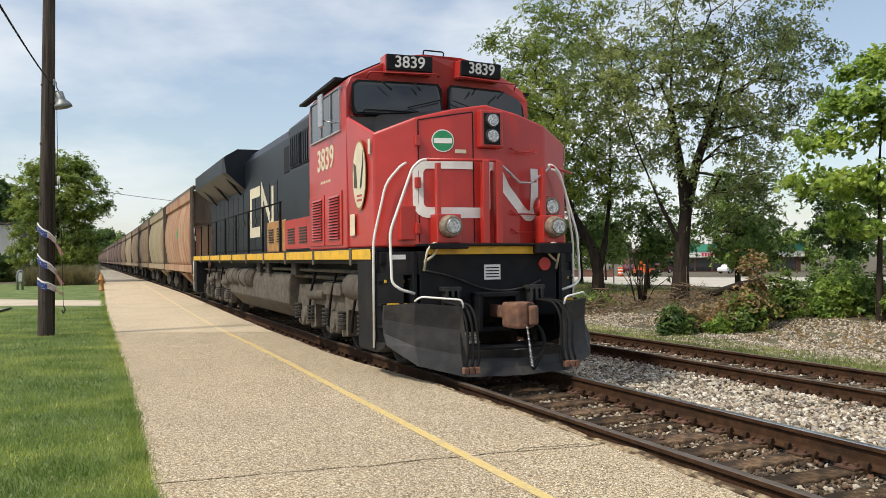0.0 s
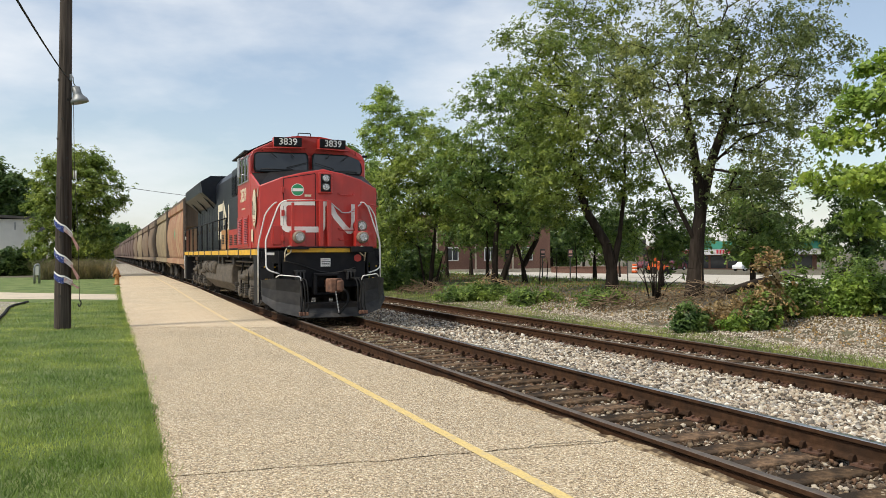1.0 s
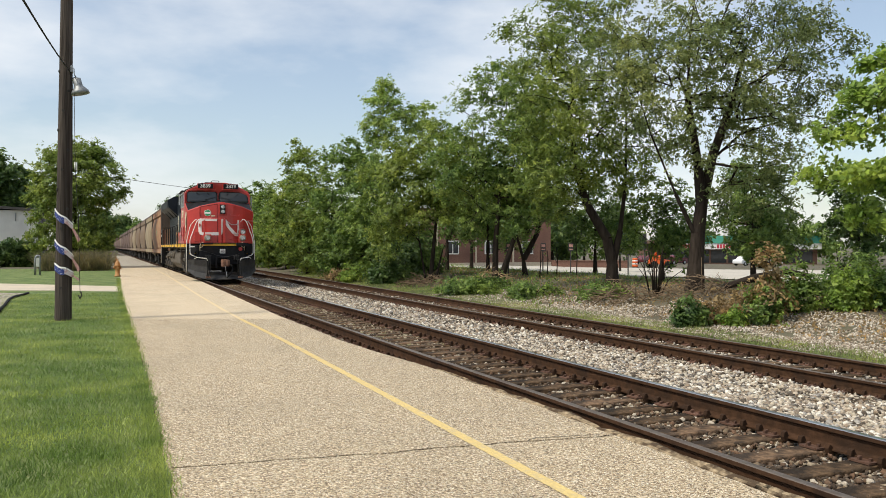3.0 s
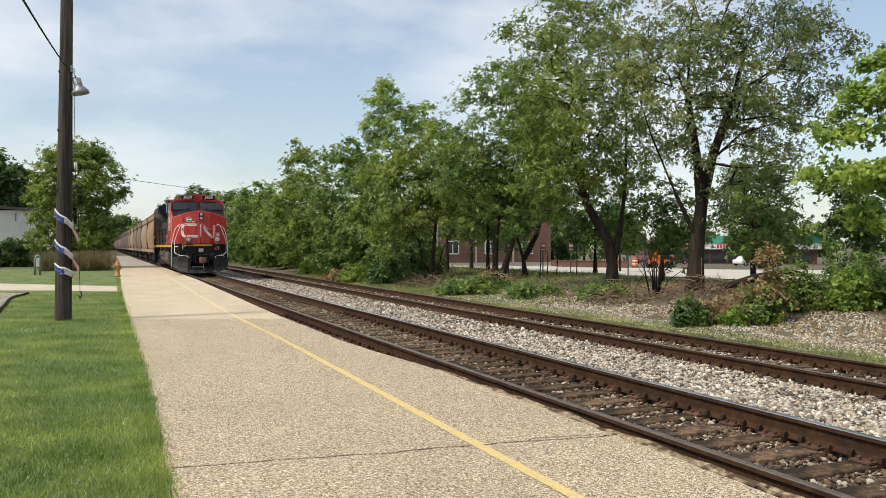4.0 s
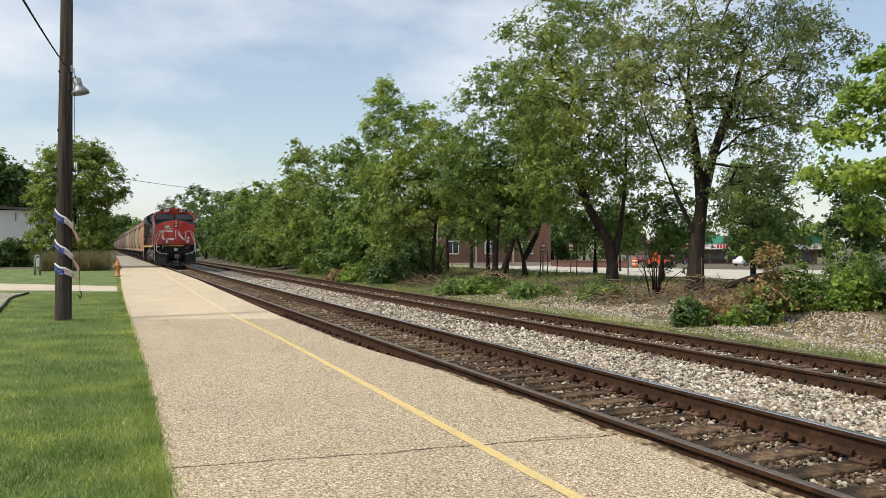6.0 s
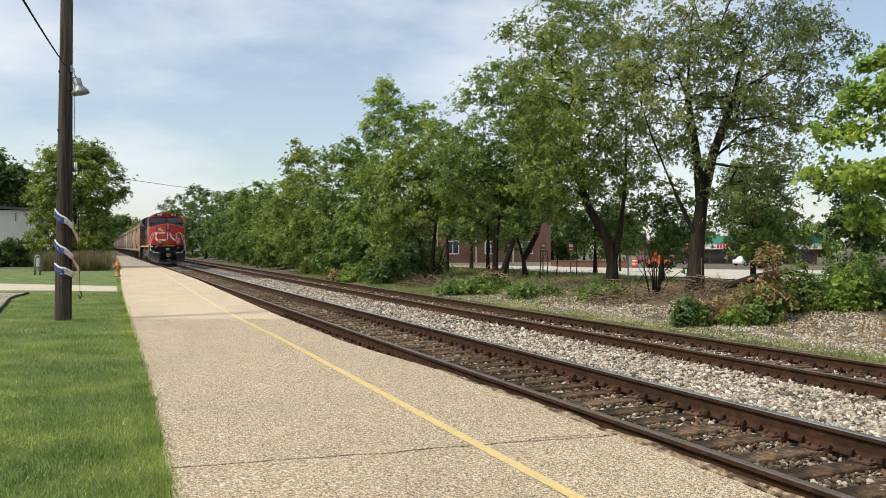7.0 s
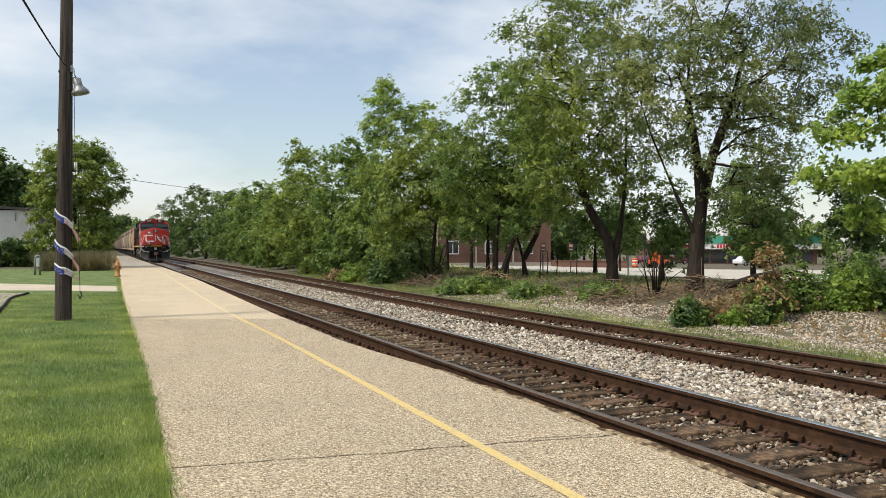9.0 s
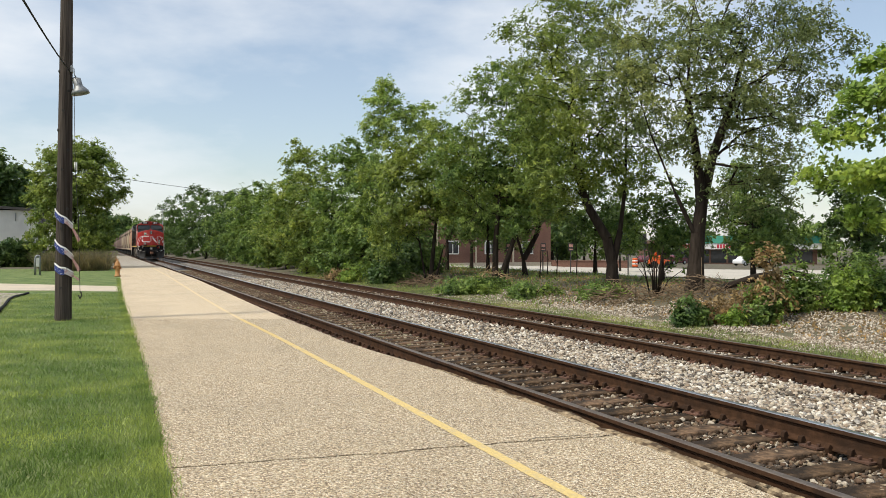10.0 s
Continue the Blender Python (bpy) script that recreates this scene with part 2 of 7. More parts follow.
M = {
    "lawn": material("lawn", (0.1, 0.155, 0.035), 0.95, vary=0.6, scale=26, stain=(0.21, 0.25, 0.08), stain_scale=1.1, stain_at=(0.42, 0.7), bump=1.0, bump_scale=90),
    "rough_ground": material("rough_ground", (0.11, 0.09, 0.06), 0.95, vary=0.4, scale=3, stain=(0.12, 0.11, 0.065), stain_scale=0.25, stain_at=(0.45, 0.6), bump=0.8, bump_scale=25),
    "platform": pebble_material("platform", [(0.5, 0.38, 0.235), (0.63, 0.51, 0.335), (0.7, 0.59, 0.415), (0.16, 0.11, 0.068), (0.54, 0.42, 0.265), (0.84, 0.76, 0.6), (0.34, 0.25, 0.155)], 110, bump=0.8, stain_amount=0.22, coarse=40),
    "platform_smooth": pebble_material("platform_smooth", [(0.53, 0.405, 0.26), (0.6, 0.485, 0.325), (0.66, 0.55, 0.385), (0.4, 0.3, 0.185), (0.56, 0.44, 0.285), (0.72, 0.62, 0.455)], 90, bump=0.3, stain_amount=0.3),
    "concrete": material("concrete", (0.55, 0.47, 0.35), 0.85, vary=0.12, scale=8, stain=(0.42, 0.36, 0.28), bump=0.2),
    "yellow_line": material("yellow_line", (0.68, 0.51, 0.2), 0.75, vary=0.15, scale=40, stain=(0.58, 0.45, 0.23), stain_scale=14, stain_at=(0.5, 0.66), bump=0.5),
    "yellow_faded": material("yellow_line_faded", (0.68, 0.54, 0.29), 0.8, vary=0.12, scale=30, stain=(0.63, 0.5, 0.32), stain_scale=10, stain_at=(0.42, 0.6), bump=0.4),
    "crack": material("crack", (0.05, 0.045, 0.035), 0.95, vary=0.4, scale=20),
    "wood_edge": material("wood_edge", (0.34, 0.26, 0.16), 0.9, vary=0.5, scale=22, stain=(0.09, 0.062, 0.038), stain_scale=9, stain_at=(0.45, 0.58), bump=1.0, bump_scale=50, spec=0.15),
    "sleeper": material("sleeper", (0.16, 0.102, 0.06), 0.95, vary=0.6, scale=16, stain=(0.045, 0.033, 0.024), stain_scale=3.0, stain_at=(0.46, 0.62), bump=1.0, bump_scale=40, piece=0.35, spec=0.15),
    "rail_rust": material("rail_rust", (0.062, 0.032, 0.017), 0.9, 0.0, vary=0.3, scale=14, stain=(0.03, 0.019, 0.013), stain_scale=3, bump=0.25, spec=0.12),
    "rail_top": material("rail_top", (0.55, 0.55, 0.56), 0.28, 0.95, vary=0.15, scale=9, stain=(0.42, 0.4, 0.39), stain_scale=3, bump=0.03),
    "rail_top_dull": material("rail_top_dull", (0.16, 0.13, 0.105), 0.5, 0.5, vary=0.2, scale=9, stain=(0.13, 0.09, 0.07), stain_scale=3, bump=0.05),
    "plate_rust": material("plate_rust", (0.12, 0.06, 0.037), 0.8, 0.1, vary=0.35, scale=20, piece=0.25, bump=0.3),
    "ballast_bed": pebble_material("ballast_bed", [(0.1, 0.085, 0.07), (0.22, 0.2, 0.17), (0.32, 0.29, 0.25), (0.15, 0.12, 0.1), (0.05, 0.045, 0.04)], 16, bump=1.0, stain=(0.07, 0.055, 0.045)),
    # colours and stain darkened to stand for the shade between the loose stones
    "ballast_bed_pale": pebble_material("ballast_bed_pale", [(0.1, 0.085, 0.07), (0.24, 0.215, 0.18), (0.32, 0.29, 0.25), (0.16, 0.14, 0.115), (0.05, 0.045, 0.04)], 18, bump=1.0, stain=(0.1, 0.08, 0.06)),
    "ballast_bed_light": pebble_material("ballast_bed_light", [(0.3, 0.26, 0.2), (0.42, 0.37, 0.29), (0.5, 0.45, 0.37), (0.2, 0.17, 0.13)], 16, bump=1.0),
    "ballast_dark": stone_material("ballast_dark", [(0.055, 0.04, 0.028), (0.14, 0.09, 0.058), (0.19, 0.14, 0.09), (0.085, 0.065, 0.048), (0.3, 0.24, 0.165), (0.14, 0.105, 0.075), (0.46, 0.4, 0.31), (0.16, 0.095, 0.058), (0.11, 0.075, 0.05)]),
    "ballast_far": stone_material("ballast_far", [(0.3, 0.25, 0.17), (0.2, 0.155, 0.105), (0.4, 0.34, 0.24), (0.13, 0.1, 0.07), (0.25, 0.225, 0.12), (0.34, 0.28, 0.2)]),
    "ballast_pale": stone_material("ballast_pale", [(0.42, 0.36, 0.27), (0.56, 0.5, 0.4), (0.25, 0.2, 0.15), (0.72, 0.67, 0.57), (0.1, 0.08, 0.06), (0.46, 0.38, 0.29), (0.3, 0.23, 0.16), (0.17, 0.15, 0.125), (0.52, 0.44, 0.33), (0.36, 0.33, 0.29)]),
    "road": material("road", (0.5, 0.46, 0.385), 0.9, vary=0.12, scale=2, stain=(0.38, 0.35, 0.3), stain_scale=0.2),
    "red": material("red_paint", (0.46, 0.027, 0.018), 0.4, vary=0.1, scale=3, stain=(0.33, 0.024, 0.02), stain_scale=1.1, bump=0.03, coat=0.25),
    "black": material("black_paint", (0.009, 0.009, 0.011), 0.6, vary=0.3, scale=5, stain=(0.025, 0.021, 0.018), stain_scale=1.3, bump=0.08, spec=0.2),
    "blueblack": material("blue_black_paint", (0.008, 0.011, 0.017), 0.4, vary=0.3, scale=5, stain=(0.018, 0.02, 0.024), stain_scale=1.2, bump=0.05, spec=0.22),
    "plow": material("plow_steel", (0.016, 0.016, 0.017), 0.6, vary=0.35, scale=9, stain=(0.05, 0.045, 0.04), stain_scale=2.2, stain_at=(0.45, 0.7), bump=0.25, spec=0.4),
    "grime": material("truck_grime", (0.095, 0.079, 0.061), 0.9, vary=0.35, scale=8, stain=(0.05, 0.042, 0.034), stain_scale=2.2, bump=0.3),
    "under": material("underside", (0.03, 0.027, 0.024), 0.9, vary=0.4, scale=8, bump=0.3),
    "white": material("white_paint", (0.78, 0.76, 0.72), 0.45, vary=0.06, scale=9, stain=(0.6, 0.55, 0.48), stain_scale=4, stain_at=(0.58, 0.8), bump=0.05),
    "cream": material("cream_paint", (0.66, 0.58, 0.42), 0.5, vary=0.1, scale=9, bump=0.05),
    "yellow": material("yellow_paint", (0.75, 0.42, 0.02), 0.45, vary=0.12, scale=6, stain=(0.4, 0.25, 0.06), stain_scale=2.5, bump=0.05),
    "green": material("green_paint", (0.02, 0.25, 0.1), 0.45, vary=0.1, scale=9, bump=0.0),
    "rust_block": material("coupler_rust", (0.2, 0.1, 0.062), 0.85, 0.1, vary=0.35, scale=12, stain=(0.1, 0.055, 0.04), stain_scale=5, bump=0.4),
    "steel": material("steel", (0.5, 0.5, 0.5), 0.35, 0.9, vary=0.15, scale=20, bump=0.05),
    "lamp_dust": material("dusty_lamp_metal", (0.26, 0.2, 0.15), 0.7, 0.2, vary=0.35, scale=24, stain=(0.12, 0.085, 0.06), stain_scale=9, bump=0.2),
    "rubber": material("rubber", (0.012, 0.012, 0.012), 0.85, vary=0.3, scale=20, bump=0.1, spec=0.2),
    "pole_wood": material("pole_wood", (0.072, 0.058, 0.049), 0.95, vary=0.55, scale=26, stain=(0.03, 0.022, 0.018), stain_scale=7.0, stain_at=(0.5, 0.62), stretch_z=0.035, bump=1.0, bump_scale=60, spec=0.15),
    # bark with the crown's shade over the trunk put into its dark colour
    "bark": material("bark", (0.04, 0.031, 0.024), 0.95, vary=0.5, scale=9, stain=(0.022, 0.018, 0.014), stain_scale=2.5, stretch_z=0.2, bump=1.0, bump_scale=22, spec=0.1),
    "hydrant": material("hydrant_paint", (0.4, 0.19, 0.055), 0.6, vary=0.25, scale=9, stain=(0.2, 0.1, 0.045), stain_scale=5, bump=0.15),
    "brick": material("brick_wall", (0.19, 0.1, 0.07), 0.9, vary=0.4, scale=14, stain=(0.15, 0.075, 0.055), stain_scale=0.4, bump=0.3),
    "siding": material("pale_siding", (0.62, 0.61, 0.56), 0.6, vary=0.05, scale=2, stain=(0.5, 0.49, 0.45), stain_scale=0.5),
    "roof_dark": material("roof_dark", (0.06, 0.055, 0.05), 0.8, vary=0.2, scale=3),
    "brush": material("dry_brush", (0.2, 0.14, 0.085), 0.95, vary=0.4, scale=8, island=0.4, bump=0.2),
    "orange": material("orange_paint", (0.75, 0.13, 0.02), 0.5, vary=0.1, scale=5),
}


M["glass"] = material("dark_glass", (0.03, 0.034, 0.038), 0.06, 0.0, vary=0.15, scale=1.5, bump=0.0, spec=0.5, coat=0.15)
M["lens"] = material("lamp_lens", (0.42, 0.42, 0.41), 0.1, 0.8, vary=0.6, scale=40, bump=0.35, bump_scale=55, coat=1.0)
M["leaf_mid"] = leaf_material("leaf_mid", (0.095, 0.165, 0.036), (0.29, 0.39, 0.1), 0.42)
M["leaf_yellow"] = leaf_material("leaf_yellow", (0.13, 0.19, 0.035), (0.36, 0.43, 0.1), 0.44)
M["leaf_dark"] = leaf_material("leaf_dark", (0.06, 0.115, 0.032), (0.16, 0.235, 0.065), 0.4)
M["leaf_bright"] = leaf_material("leaf_bright", (0.19, 0.3, 0.05), (0.42, 0.52, 0.12), 0.5)
M["leaf_pale"] = leaf_material("leaf_pale", (0.22, 0.32, 0.08), (0.42, 0.52, 0.16), 0.45)
M["leaf_grey"] = leaf_material("leaf_grey", (0.14, 0.18, 0.06), (0.34, 0.385, 0.145), 0.44)
M["leaf_brown"] = leaf_material("leaf_brown", (0.24, 0.15, 0.07), (0.46, 0.31, 0.16), 0.35)
M["grass_blade"] = leaf_material("grass_blade", (0.14, 0.215, 0.04), (0.36, 0.42, 0.12), 0.35, 1.3)
M["verge_blade"] = leaf_material("verge_blade", (0.2, 0.26, 0.075), (0.4, 0.44, 0.16), 0.4, 1.2)
M["dry_grass"] = leaf_material("dry_grass", (0.13, 0.12, 0.06), (0.25, 0.2, 0.12), 0.3)


# ---- mesh tools ----
def finish(bm, name, mat):
    me = bpy.data.meshes.new(name)
    bmesh.ops.recalc_face_normals(bm, faces=bm.faces)
    bm.to_mesh(me)
    bm.free()
    for one in (mat if isinstance(mat, (list, tuple)) else [mat]):
        me.materials.append(M[one])
    return me


def part(name, bm, mat, parent=None, label="", at=None):
    ob = new(name, bm if isinstance(bm, bpy.types.Mesh) else finish(bm, name, mat))
    if parent:
        ob.parent = parent
    if at is not None:
        ob.matrix_basis = at
    if label:
        tagged(ob, label)
    return ob


def thing(name, label, category, at=None, group="", kind=""):
    ob = new(name)
    if at is not None:
        ob.matrix_basis = at
    return tagged(ob, label, category, group, kind)


def box(bm, x0, x1, y0, y1, z0, z1, b=0.0, m=None):
    r = bmesh.ops.create_cube(bm, size=1.0)
    for v in r["verts"]:
        v.co = Vector(((x0 + x1) / 2 + v.co.x * (x1 - x0), (y0 + y1) / 2 + v.co.y * (y1 - y0), (z0 + z1) / 2 + v.co.z * (z1 - z0)))
        if m is not None:
            v.co = m @ v.co
    if b:
        edges = list({e for v in r["verts"] for e in v.link_edges})
        bmesh.ops.bevel(bm, geom=edges, offset=b, segments=2, affect="EDGES", profile=0.5)
    return bm


def loft(bm, rings, caps=True, smooth=False, close=True):
    vs = [[bm.verts.new(p) for p in ring] for ring in rings]
    n = len(vs[0])
    for a, c in zip(vs, vs[1:]):
        for i in range(n if close else n - 1):
            f = bm.faces.new((a[i], a[(i + 1) % n], c[(i + 1) % n], c[i]))
            f.smooth = smooth
    if caps and close:
        bm.faces.new(vs[0][::-1])
        bm.faces.new(vs[-1])
    return bm


def extr(bm, poly, axis, a, b, bevel=0.0):
    """A polygon drawn in the other two axes, drawn out along axis from a to b."""
    def p(u, v, w):
        return {"x": (w, u, v), "y": (u, w, v), "z": (u, v, w)}[axis]
    before = set(bm.edges)
    loft(bm, [[p(u, v, w) for u, v in poly] for w in (a, b)])
    if bevel:
        bmesh.ops.bevel(bm, geom=[e for e in bm.edges if e not in before], offset=bevel, segments=2, affect="EDGES", profile=0.5)
    return bm


def tube(bm, pts, r, n=8):
    pts = [Vector(p) for p in pts]
    rs = r if isinstance(r, (list, tuple)) else [r] * len(pts)
    rings, side = [], None
    for i, p in enumerate(pts):
        d = (pts[min(i + 1, len(pts) - 1)] - pts[max(i - 1, 0)]).normalized()
        if side is None:
            side = d.orthogonal().normalized()
        side = (side - d * side.dot(d)).normalized()
        other = d.cross(side)
        rings.append([p + (side * math.cos(2 * math.pi * k / n) + other * math.sin(2 * math.pi * k / n)) * rs[i] for k in range(n)])
    return loft(bm, rings, smooth=True)


def bent(pts, r=0.08, steps=3):
    """A polyline with its corners rounded."""
    pts = [Vector(p) for p in pts]
    res = [pts[0]]
    for a, b, c in zip(pts, pts[1:], pts[2:]):
        k = min(r, (a - b).length * 0.45, (c - b).length * 0.45)
        p, q = b + (a - b).normalized() * k, b + (c - b).normalized() * k
        for i in range(steps + 1):
            t = i / steps
            res.append(p * (1 - t) ** 2 + b * 2 * t * (1 - t) + q * t * t)
    return res + [pts[-1]]


def quick_mesh(name, verts, faces, mat):
    """A mesh from arrays: verts n x 3, faces m x k."""
    verts, faces = np.asarray(verts, np.float32), np.asarray(faces, np.int32)
    me = bpy.data.meshes.new(name)
    me.vertices.add(len(verts))
    me.vertices.foreach_set("co", verts.ravel())
    m, k = faces.shape
    me.loops.add(m * k)
    me.loops.foreach_set("vertex_index", faces.ravel())
    me.polygons.add(m)
    me.polygons.foreach_set("loop_start", np.arange(0, m * k, k, dtype=np.int32))
    me.polygons.foreach_set("loop_total", np.full(m, k, np.int32))
    me.update(calc_edges=True)
    me.materials.append(M[mat])
    return me


def words(text, size, mat, parent, at, name, depth=0.004, bold=0.0):
    """Raised or painted characters as a mesh."""
    cu = bpy.data.curves.new(name, "FONT")
    cu.body, cu.size, cu.extrude, cu.align_x, cu.align_y = text, size, depth, "CENTER", "CENTER"
    cu.offset = bold
    tmp = new("tmp_text", cu)
    me = bpy.data.meshes.new_from_object(tmp.evaluated_get(bpy.context.evaluated_depsgraph_get()))
    bpy.data.objects.remove(tmp)
    me.materials.clear()
    me.materials.append(M[mat])
    ob = new(name, me)
    ob.parent, ob.matrix_basis = parent, at
    return ob


RNG = np.random.default_rng(7)

# ---- ground ----
PROFILE = [(-400, -0.3), (-60, -0.1), (-8, -0.06), (0.2, -0.06), (0.9, -0.16), (3.6, -0.2), (3.72, -0.95), (8.0, -0.95), (12.15, -0.95), (12.3, -0.6), (13.0, -0.52),
           (14.6, -0.5), (16.0, -0.28), (18.0, 0.0), (20.5, 0.1), (24, 0.05), (28, -0.15), (45, -0.5), (60, -0.9), (110, -1.75), (400, -2.2), (3000, -2.5)]


def ground_z(x, y=0.0):
    for (a, za), (b, zb) in zip(PROFILE, PROFILE[1:]):
        if x <= b:
            t = max(0.0, (x - a) / (b - a))
            base = za + (zb - za) * t
            break
    if 12.5 < x < 40:
        base += 0.12 * noise.noise((x * 0.35, y * 0.35, 3.0)) * min(1, (x - 12.5) / 3)
    return base


def build_ground():
    xs = sorted({p[0] for p in PROFILE} | set(range(-40, 0, 8)) | {13.5, 14, 15, 15.5, 16.5, 17, 17.5, 19, 20, 22, 26, 32, 36, 40, 45, 50, 80, 120, 200, 800, 1600} | {-3000, -1500, -800, -150})
    ys = [-3000, -600, -150, -40, -10] + [k * 1.2 for k in range(0, 60)] + [76, 84, 95, 110, 130, 160, 200, 260, 350, 500, 800, 1500, 3500]
    verts = [(x, y, ground_z(x, y)) for y in ys for x in xs]
    n = len(xs)
    faces = [(j * n + i, j * n + i + 1, (j + 1) * n + i + 1, (j + 1) * n + i) for j in range(len(ys) - 1) for i in range(n - 1)]
    tagged(new("ground", quick_mesh("ground", verts, faces, "rough_ground")), "rough weedy earth and gravel beside the railway", "ground", kind="structure")


def sheet(name, outline, z, thick, mat, label, category, kind="structure"):
    bm = bmesh.new()
    extr(bm, outline, "z", z - thick, z)
    ob = part(name, bm, mat)
    return tagged(ob, label, category, kind=kind)


# left and right platform edges, along the track
LEFT_EDGE = [(-6, 0.2), (3, 0.36), (5.3, 0.4), (7.2, 0.44), (10, 0.485), (12.2, 0.5), (18.5, 0.52), (25.6, 0.55), (32.7, 0.61), (45, 0.8), (70, 1.25)]


def bend(y):
    """The line swings slightly to one side beyond the platform."""
    t = min(1.0, max(0.0, (y - 15) / 70))
    return 0.34 * t * t * (3 - 2 * t)


# the edge falls back where the slab has broken away beside the rail
RIGHT_EDGE = [(-6, 3.85), (4, 3.86), (6.3, 3.89), (9.4, 3.88), (10.2, 3.84), (10.8, 3.77), (11.9, 3.68), (13.2, 3.63), (15.2, 3.66), (17.7, 3.64), (21.8, 3.72), (28, 3.86), (39.7, 4.12), (52, 4.17), (70, 4.2)]


def edge_at(edge, y):
    return float(np.interp(y, [p[0] for p in edge], [p[1] for p in edge]))


def build_platform():
    pav = thing("platform_pavement", "tan exposed-aggregate platform slabs with cracked joints beside the track", "pavement", kind="structure")
    joints = [-6.0, 5.78, 18.05, 31.0, 43.5, 55.5, 70.0]

    def joint(y, k, x):
        if k in (0, len(joints) - 1):
            return y
        skew = (0.0, -0.1, -0.5, -0.1, 0.05, 0.05, 0)[k]
        return y + skew * (x - 2) + 0.05 * noise.noise((x * 2.3, y, 0)) + 0.025 * noise.noise((x * 9, y, 5))
    for k in range(len(joints) - 1):
        gap = 0.016
        xs = np.linspace(0, 1, 40)
        y0, y1 = joints[k], joints[k + 1]
        a, b = edge_at(LEFT_EDGE, y0), edge_at(RIGHT_EDGE, y0)
        low = [(a + (b - a) * t, joint(y0, k, a + (b - a) * t) + gap) for t in xs]
        a2, b2 = edge_at(LEFT_EDGE, y1), edge_at(RIGHT_EDGE, y1)
        high = [(a2 + (b2 - a2) * t, joint(y1, k + 1, a2 + (b2 - a2) * t) - gap) for t in xs]
        outline = low + [(edge_at(RIGHT_EDGE, y) + 0.03 * noise.noise((y * 1.7, 0, 2)) + 0.02 * noise.noise((y * 6.1, 0, 5)), y) for y in np.linspace(low[-1][1], high[-1][1], 130)[1:-1]]
        outline += high[::-1] + [(edge_at(LEFT_EDGE, y) + 0.03 * noise.noise((y * 2.1, 0, 8)), y) for y in np.linspace(high[0][1], low[0][1], 60)[1:-1]]
        bm = bmesh.new()
        extr(bm, outline, "z", -0.17, -0.03)
        part("slab", bm, "platform" if k < 2 else "platform_smooth", pav)
    # yellow safety line in worn paint
    rows = [(-6, 2.68), (5.7, 2.70), (8, 2.72), (12, 2.75), (14.5, 2.75), (17.2, 2.72), (20, 2.72), (27, 2.82), (44, 3.16), (62, 3.35), (70, 3.45)]
    for y0, y1, paint, label in ((-6, 17.6, "yellow_line", "worn yellow painted safety line"), (17.62, 69, "yellow_faded", "faded yellow painted safety line")):
        bm = bmesh.new()
        ys = np.linspace(y0, y1, 160)
        left, right = [], []
        for y in ys:
            x = edge_at(rows, y)
            left.append((x - 0.046 + 0.006 * noise.noise((y * 5, 1, 1)), y))
            right.append((x + 0.046 + 0.006 * noise.noise((y * 5, 7, 1)), y))
        vs = [[bm.verts.new((x, y, -0.026)) for x, y in side] for side in (left, right)]
        for i in range(len(ys) - 1):
            bm.faces.new((vs[0][i], vs[1][i], vs[1][i + 1], vs[0][i + 1]))
        part("safety_line", bm, paint, pav, label)
    # weathered timber edge beside the rail
    for y in (-1.0, 2.0, 4.05, 6.9):
        bm = bmesh.new()
        rings = []
        long = {-1.0: 2.95, 2.0: 2.0, 4.05: 2.8, 6.9: 2.6}[y]
        for t in np.linspace(0, 1, 22):
            yy = y + t * long
            w = 0.05 * noise.noise((yy * 1.6, 4, 4)) + 0.025 * noise.noise((yy * 6, 2, 4))
            x0 = 3.9 + 0.5 * w
            thin = 1 - 0.55 * max(0, (yy - 7) / 2.5)
            rings.append([(x0, yy, -0.22), (x0 + (0.16 + w) * thin, yy, -0.22), (x0 + (0.15 + w) * thin, yy, -0.055 + w * 0.5), (x0 + 0.1 * thin, yy, -0.036 + w * 0.4), (x0 + 0.06 * thin, yy, -0.05 + w * 0.3), (x0 + 0.02, yy, -0.028 + w * 0.35), (x0, yy, -0.04)])
        loft(bm, rings)
        part("edge_board", bm, "wood_edge", pav)
    # short crack in the slab beyond the line
    bm = bmesh.new()
    for path in ([(3.11, 5.66), (3.16, 5.71), (3.24, 5.735), (3.36, 5.71), (3.48, 5.69), (3.6, 5.68), (3.77, 5.63)], [(0.53, 16.98), (0.8, 16.9), (1.05, 16.93), (1.3, 16.88)], [(0.58, 24.06), (0.74, 24.12), (0.95, 24.14)], [(0.9, 11.3), (1.15, 11.34), (1.4, 11.28)]):
        for (xa, ya), (xb, yb) in zip(path, path[1:]):
            d = Vector((xb - xa, yb - ya, 0)).normalized()
            n = Vector((-d.y, d.x, 0)) * 0.0045
            bm.faces.new([bm.verts.new((px, py, -0.0265)) for px, py in ((xa - n.x, ya - n.y), (xb - n.x, yb - n.y), (xb + n.x, yb + n.y), (xa + n.x, ya + n.y))])
    part("crack", bm, "crack", pav, "thin dark crack")


